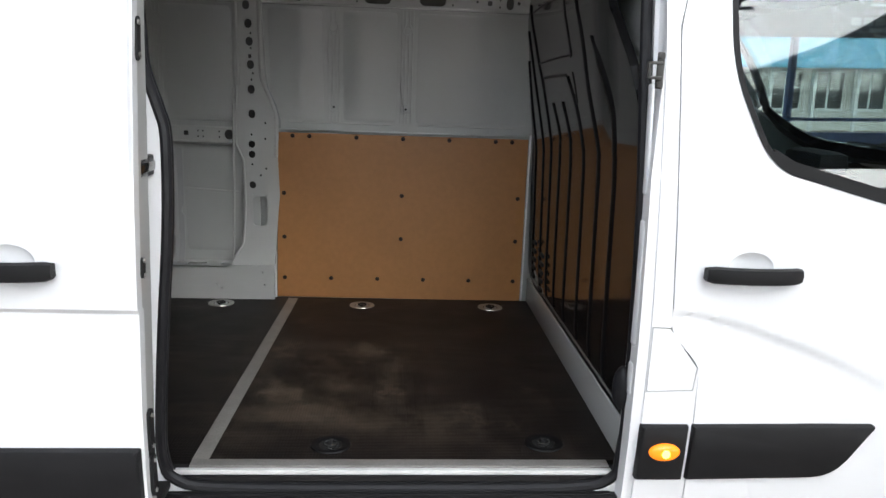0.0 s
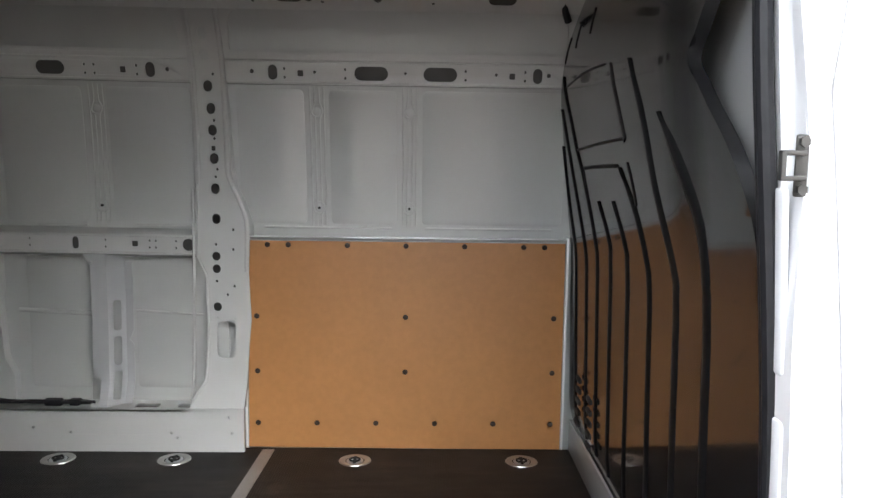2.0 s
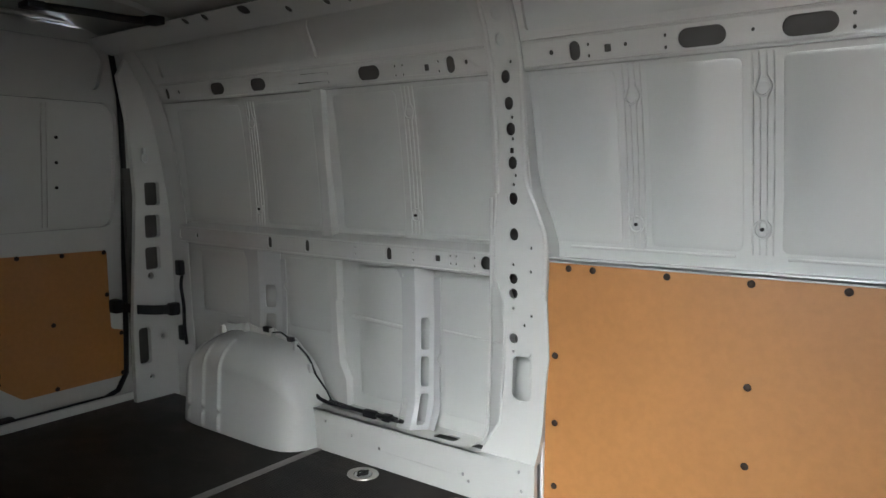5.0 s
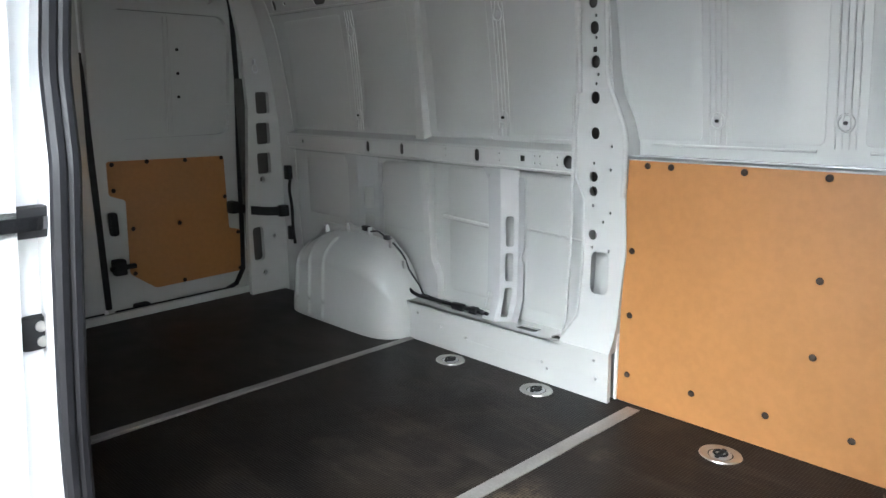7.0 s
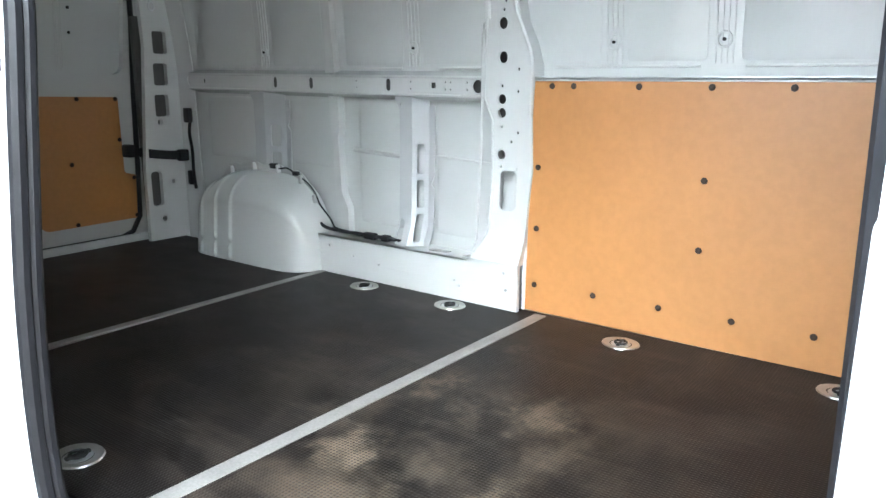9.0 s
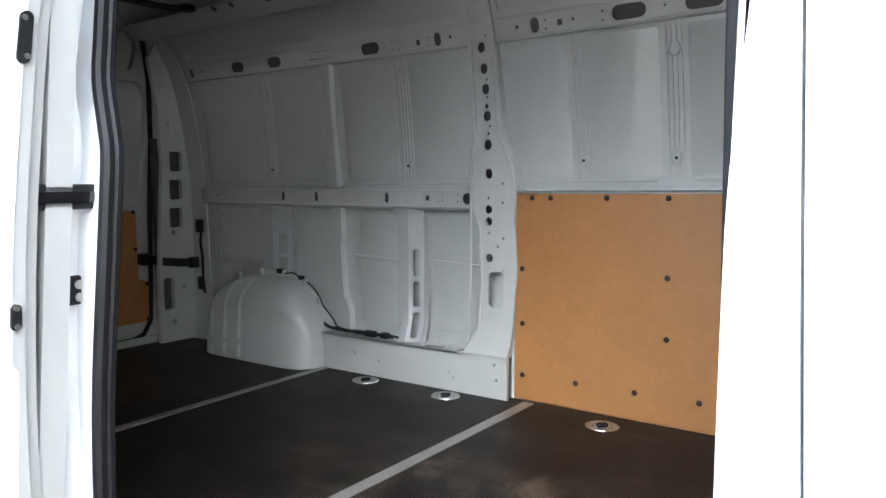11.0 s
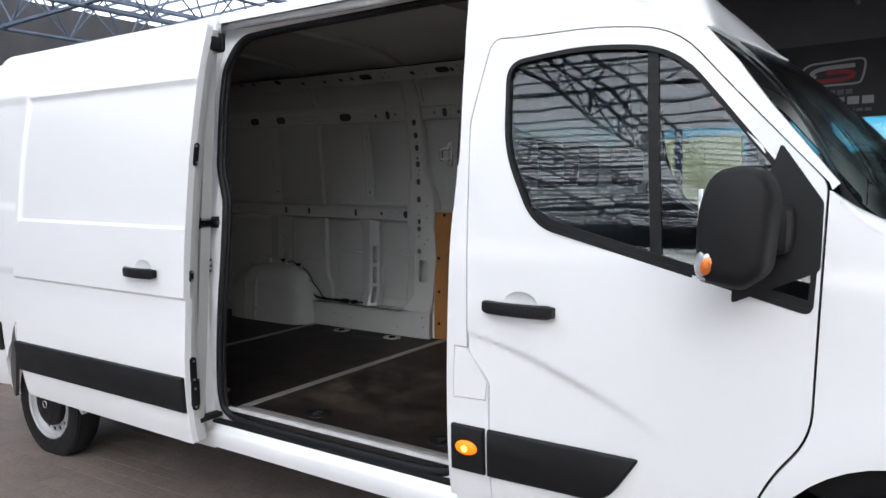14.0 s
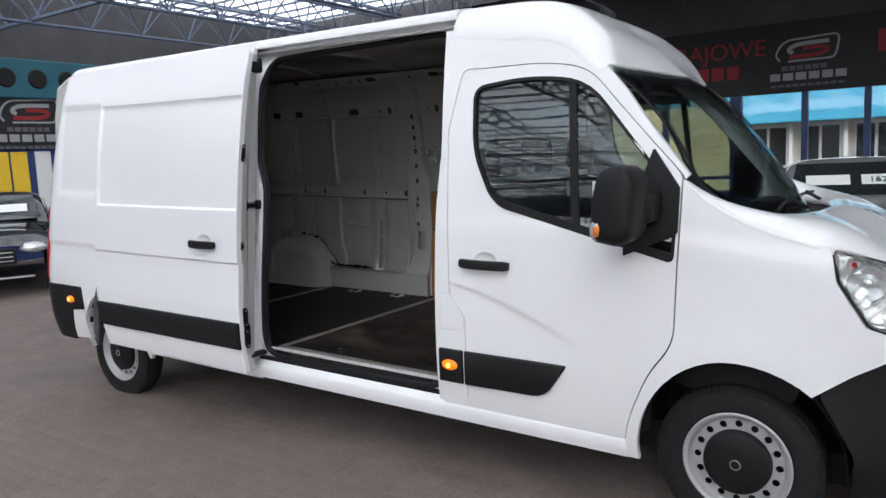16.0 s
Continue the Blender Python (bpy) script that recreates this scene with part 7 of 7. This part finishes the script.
# the wall at the hall's end with posters
wall_end = tagged(new("end_shop"), "hall end wall with teal fascia, black banner and posters", "shop front", kind="structure")
EX = -13.2
put_end = lambda u, v, d: (EX + 0.075 - d, u, v)
part("wall", boxed(EX - 0.3, EX, -20, 13.0, 0, 2.3), NAVY, wall_end, smooth=0)
part("banner", boxed(EX - 0.1, EX + 0.06, -20, 13.0, 2.28, 3.27), BANNER, wall_end, "black banner with pale print", smooth=0)
part("fascia", boxed(EX - 0.1, EX + 0.15, -20, 13.0, 3.27, 4.05, bevel=0.03), TEAL, wall_end, "dark teal fascia with round vents", smooth=0)
part("upper_wall", boxed(EX - 0.2, EX, -20, 13.0, 4.05, ROOF_Z + 0.1), DECK, wall_end, smooth=0)
for k in range(26):
    bm = bmesh.new()
    y = -4.2 + 0.62 * k * 1.0
    cyl(bm, (EX + 0.14, y, 3.66), (EX + 0.19, y, 3.66), 0.20, 0.17, n=24)
    part("round_vent", bm, DARK, wall_end)
for cy in (4.9, 0.5, -4.0, 9.5):
    # the print reads from left to right as seen from the yard
    shop_sign(lambda u, v, d: (EX + 0.075 - d, u, v), cy, 2.98, 1.15, wall_end)
for cy, m in ((3.2, CARD), (3.75, NAVY), (4.25, YELLOW), (4.62, YELLOW), (5.1, CARD), (5.55, YELLOW), (6.1, NAVY), (2.4, YELLOW), (1.6, NAVY)):
    part("poster", boxed(EX, EX + 0.03, cy - 0.16, cy + 0.16, 0.95, 2.2), m, wall_end, "printed poster strip", smooth=0)


def car(x, y, turn, paint, label, price=None):
    """A parked saloon; its nose looks along local +x."""
    root = tagged(new("parked_car"), label, "car")
    root.matrix_basis = pose(x, y, 0, 0, 0, turn)
    prof = [(-2.3, 0.45), (-2.28, 0.85), (-2.1, 1.0), (-1.5, 1.03), (-0.95, 1.38), (-0.4, 1.45), (0.15, 1.43), (0.95, 1.02), (1.75, 0.92), (2.2, 0.75), (2.3, 0.55), (2.28, 0.28), (-2.28, 0.28)]
    top = [p.to_2d() for p in smooth_path([(a, b, 0) for a, b in prof[:10]], 5)]
    us = [-1, -0.97, -0.9, -0.75, -0.4, 0, 0.4, 0.75, 0.9, 0.97, 1]
    bm = bmesh.new()
    def skin_pt(k, u):
        px, pz = top[k]
        w = 0.90 - 0.06 * max(0, abs(px) - 1.6) ** 1.0 - 0.30 * max(0, pz - 1.0)
        lower = 0.03 if abs(u) > 0.95 else 0.0
        drop = (abs(u) ** 6) * (0.10 if pz > 1.1 else 0.14)
        return Vector((px * (1 - 0.03 * abs(u) ** 4), u * w, pz - drop))
    rows = [[bm.verts.new(skin_pt(k, u)) for u in us] for k in range(len(top))]
    for a, b in zip(rows, rows[1:]):
        for i in range(len(us) - 1):
            bm.faces.new((a[i], a[i + 1], b[i + 1], b[i]))
    for i, s in ((0, -1), (-1, 1)):
        low = [bm.verts.new((r[i].co.x, s * (0.93 if abs(r[i].co.x) < 2 else 0.84), 0.62 if r[i].co.z > 0.64 else r[i].co.z - 0.01)) for r in rows]
        bot = [bm.verts.new((r[i].co.x, s * 0.86, 0.24)) for r in rows]
        for k in range(len(rows) - 1):
            bm.faces.new((rows[k][i], rows[k + 1][i], low[k + 1], low[k]))
            bm.faces.new((low[k], low[k + 1], bot[k + 1], bot[k]))
    body = part("body", bm, paint, root, smooth=50)
    for nm, xa, xb in (("windscreen", 0.22, 0.90), ("rear_window", -1.40, -0.95)):
        bm = bmesh.new()
        def glass_pt(px, u):
            pz = interp([(p[0], p[1]) for p in top], px)
            w = 0.78 - 0.30 * max(0, pz - 1.0)
            return Vector((px + (0.01 if xa > 0 else -0.01), u * w, pz + 0.012))
        grid(bm, glass_pt, span(xa, xb, 5), span(-1, 1, 8))
        part(nm, bm, CAR_GLASS, body)
    for s in (-1, 1):
        bm = bmesh.new()
        plate(bm, rounded([(-1.25, 1.02), (0.72, 1.02), (0.18, 1.34), (-0.85, 1.34)], 0.08), [], lambda u, v, d: (u, s * (0.925 - 0.36 * max(0, v - 0.95) + 0.012 - d), v), 0.01)
        part("side_window", bm, CAR_GLASS, body)
        bm = bmesh.new()
        bmesh.ops.create_uvsphere(bm, u_segments=16, v_segments=10, radius=1, matrix=Matrix.LocRotScale((2.08, s * 0.62, 0.70), Euler((0, 0, radians(-22 * s))), (0.16, 0.20, 0.085)))
        part("headlamp", bm, CLEAR, body, "clear headlamp")
        part("door_mirror", boxed(0.45, 0.62, s * 0.93, s * 1.10, 0.98, 1.12, bevel=0.03), paint, body)
        for wx in (-1.4, 1.42):
            bm = bmesh.new()
            cyl(bm, (wx, s * 0.74, 0.32), (wx, s * 0.93, 0.32), 0.32, n=32)
            w = part("wheel", bm, TYRE, root)
            bm = bmesh.new()
            cyl(bm, (wx, s * 0.925, 0.32), (wx, s * 0.94, 0.32), 0.22, n=24)
            part("rim", bm, CAR_GLASS, w)
            for k in range(10):
                t = math.tau * k / 10
                bm = bmesh.new()
                cyl(bm, (wx + 0.04 * math.cos(t), s * 0.943, 0.32 + 0.04 * math.sin(t)), (wx + 0.215 * math.cos(t), s * 0.943, 0.32 + 0.215 * math.sin(t)), 0.014, 0.02, n=6)
                part("spoke", bm, STEEL, w)
            bm = bmesh.new()
            tube(bm, [(wx + 0.218 * math.cos(t), s * 0.94, 0.32 + 0.218 * math.sin(t)) for t in [math.tau * k / 28 for k in range(28)]], 0.012, 6, closed=True)
            part("rim_lip", bm, STEEL, w)
    bm = boxed(2.22, 2.30, -0.42, 0.42, 0.50, 0.72, bevel=0.03)
    grille = part("grille", bm, BLACK, root)
    for k in range(3):
        part("bar", boxed(2.295, 2.31, -0.38, 0.38, 0.54 + 0.06 * k, 0.552 + 0.06 * k), STEEL, grille)
    part("lower_lip", boxed(2.24, 2.325, -0.62, 0.62, 0.30, 0.325, bevel=0.006), STEEL, root)
    if price is not None:
        for dy, wd in ((0.30, 0.27), (-0.33, 0.24)):
            bm = bmesh.new()
            plate(bm, [(-wd, -0.09), (wd, -0.09), (wd, 0.09), (-wd, 0.09)], [], lambda u, v, d: (0.56 - 0.7 * v + 0.06 - d * 0.5, dy + u, 1.22 + v * 0.62 - d * 0.5), 0.006)
            card = part("price_card", bm, CARD, root, "white card behind the windscreen")
            if price and dy > 0:
                lettering(price, 0.667, dy, 1.194, 0.13, INK, card, (38, 0, 90), "price")
    return root


car(-10.6, 2.75, -28, CAR_BLACK, "black parked saloon with price cards in its windscreen", "")
car(1.38, 7.65, -80, CAR_SILVER, "silver parked car with price cards in its windscreen", "162900")

# unseen dark wall behind, added; its height tunes reflections and light
bm = boxed(-40, 30, -36.5, -36, 0, 4.1)
thing("hall_back_wall", bm, DECK, "unseen dark wall added for the dark band in window reflections", "wall", kind="structure", smooth=0)

# block paving: single stones near the door side, the rest joined
STONE = material("brown_grey_paver", (0.190, 0.152, 0.130), 0.78, grain=0.12, scale=3.0, fine=0.2, bump=0.5, bump_scale=120, per_piece=0.07, stain=((0.12, 0.10, 0.09), 0.45, 0.6))
STONE_REST = material("brown_grey_paving", (0.190, 0.152, 0.130), 0.78, grain=0.12, scale=3.0, fine=0.2, bump=0.5, bump_scale=120, stain=((0.12, 0.10, 0.09), 0.45, 0.6))
island = STONE_REST.node_tree.nodes.new("ShaderNodeNewGeometry")
shade_mix = STONE_REST.node_tree.nodes.new("ShaderNodeHueSaturation")
shade_rng = STONE_REST.node_tree.nodes.new("ShaderNodeMapRange")
shade_rng.inputs[3].default_value, shade_rng.inputs[4].default_value = 0.93, 1.07
stone_links = STONE_REST.node_tree.links
stone_b = STONE_REST.node_tree.nodes["Principled BSDF"]
stone_links.new(island.outputs["Random Per Island"], shade_rng.inputs[0])
stone_links.new(shade_rng.outputs[0], shade_mix.inputs["Value"])
stone_links.new(stone_b.inputs["Base Color"].links[0].from_socket, shade_mix.inputs["Color"])
stone_links.new(shade_mix.outputs[0], stone_b.inputs["Base Color"])
paving = tagged(new("paving"), "brown-grey block paving, worn and dusty", "paving", kind="structure")


def stone_mesh(cx, cy, w, h, z):
    a, b, e = w / 2 - 0.0006, h / 2 - 0.0006, 0.0016
    v = [(cx + sx * a, cy + sy * b, -0.02) for sx, sy in ((-1, -1), (1, -1), (1, 1), (-1, 1))]
    v += [(cx + sx * a, cy + sy * b, z - 0.0012) for sx, sy in ((-1, -1), (1, -1), (1, 1), (-1, 1))]
    v += [(cx + sx * (a - e), cy + sy * (b - e), z) for sx, sy in ((-1, -1), (1, -1), (1, 1), (-1, 1))]
    f = [(8, 9, 10, 11)] + [(k, (k + 1) % 4, 4 + (k + 1) % 4, 4 + k) for k in range(4)] + [(4 + k, 4 + (k + 1) % 4, 8 + (k + 1) % 4, 8 + k) for k in range(4)]
    return v, f


rng_stone = random.Random(5)
verts, faces, single = [], [], []
for r in range(-46, 28):
    for c in range(-44, 18):
        x, y = c * 0.2 + (0.1 if r % 2 else 0.0), r * 0.1
        z = 0.006 + rng_stone.uniform(-0.0005, 0.0005)
        if -3.0 <= x <= 1.4 and -1.45 <= y <= -0.2 and len(single) < 298:
            single.append((x, y, z))
            continue
        v, f = stone_mesh(x, y, 0.2, 0.1, z)
        faces += [tuple(i + len(verts) for i in q) for q in f]
        verts += v
me = bpy.data.meshes.new("paving_stones")
me.from_pydata(verts, [], faces)
me.materials.append(STONE_REST)
rest = new("paving_stones", me)
rest.parent = paving
tagged(rest, kind="stuff")
v, f = stone_mesh(0, 0, 0.2, 0.1, 0)
me = bpy.data.meshes.new("paver")
me.from_pydata(v, [], f)
me.materials.append(STONE)
for x, y, z in single:
    ob = new("paver", me)
    ob.parent = paving
    ob.location = (x, y, z)
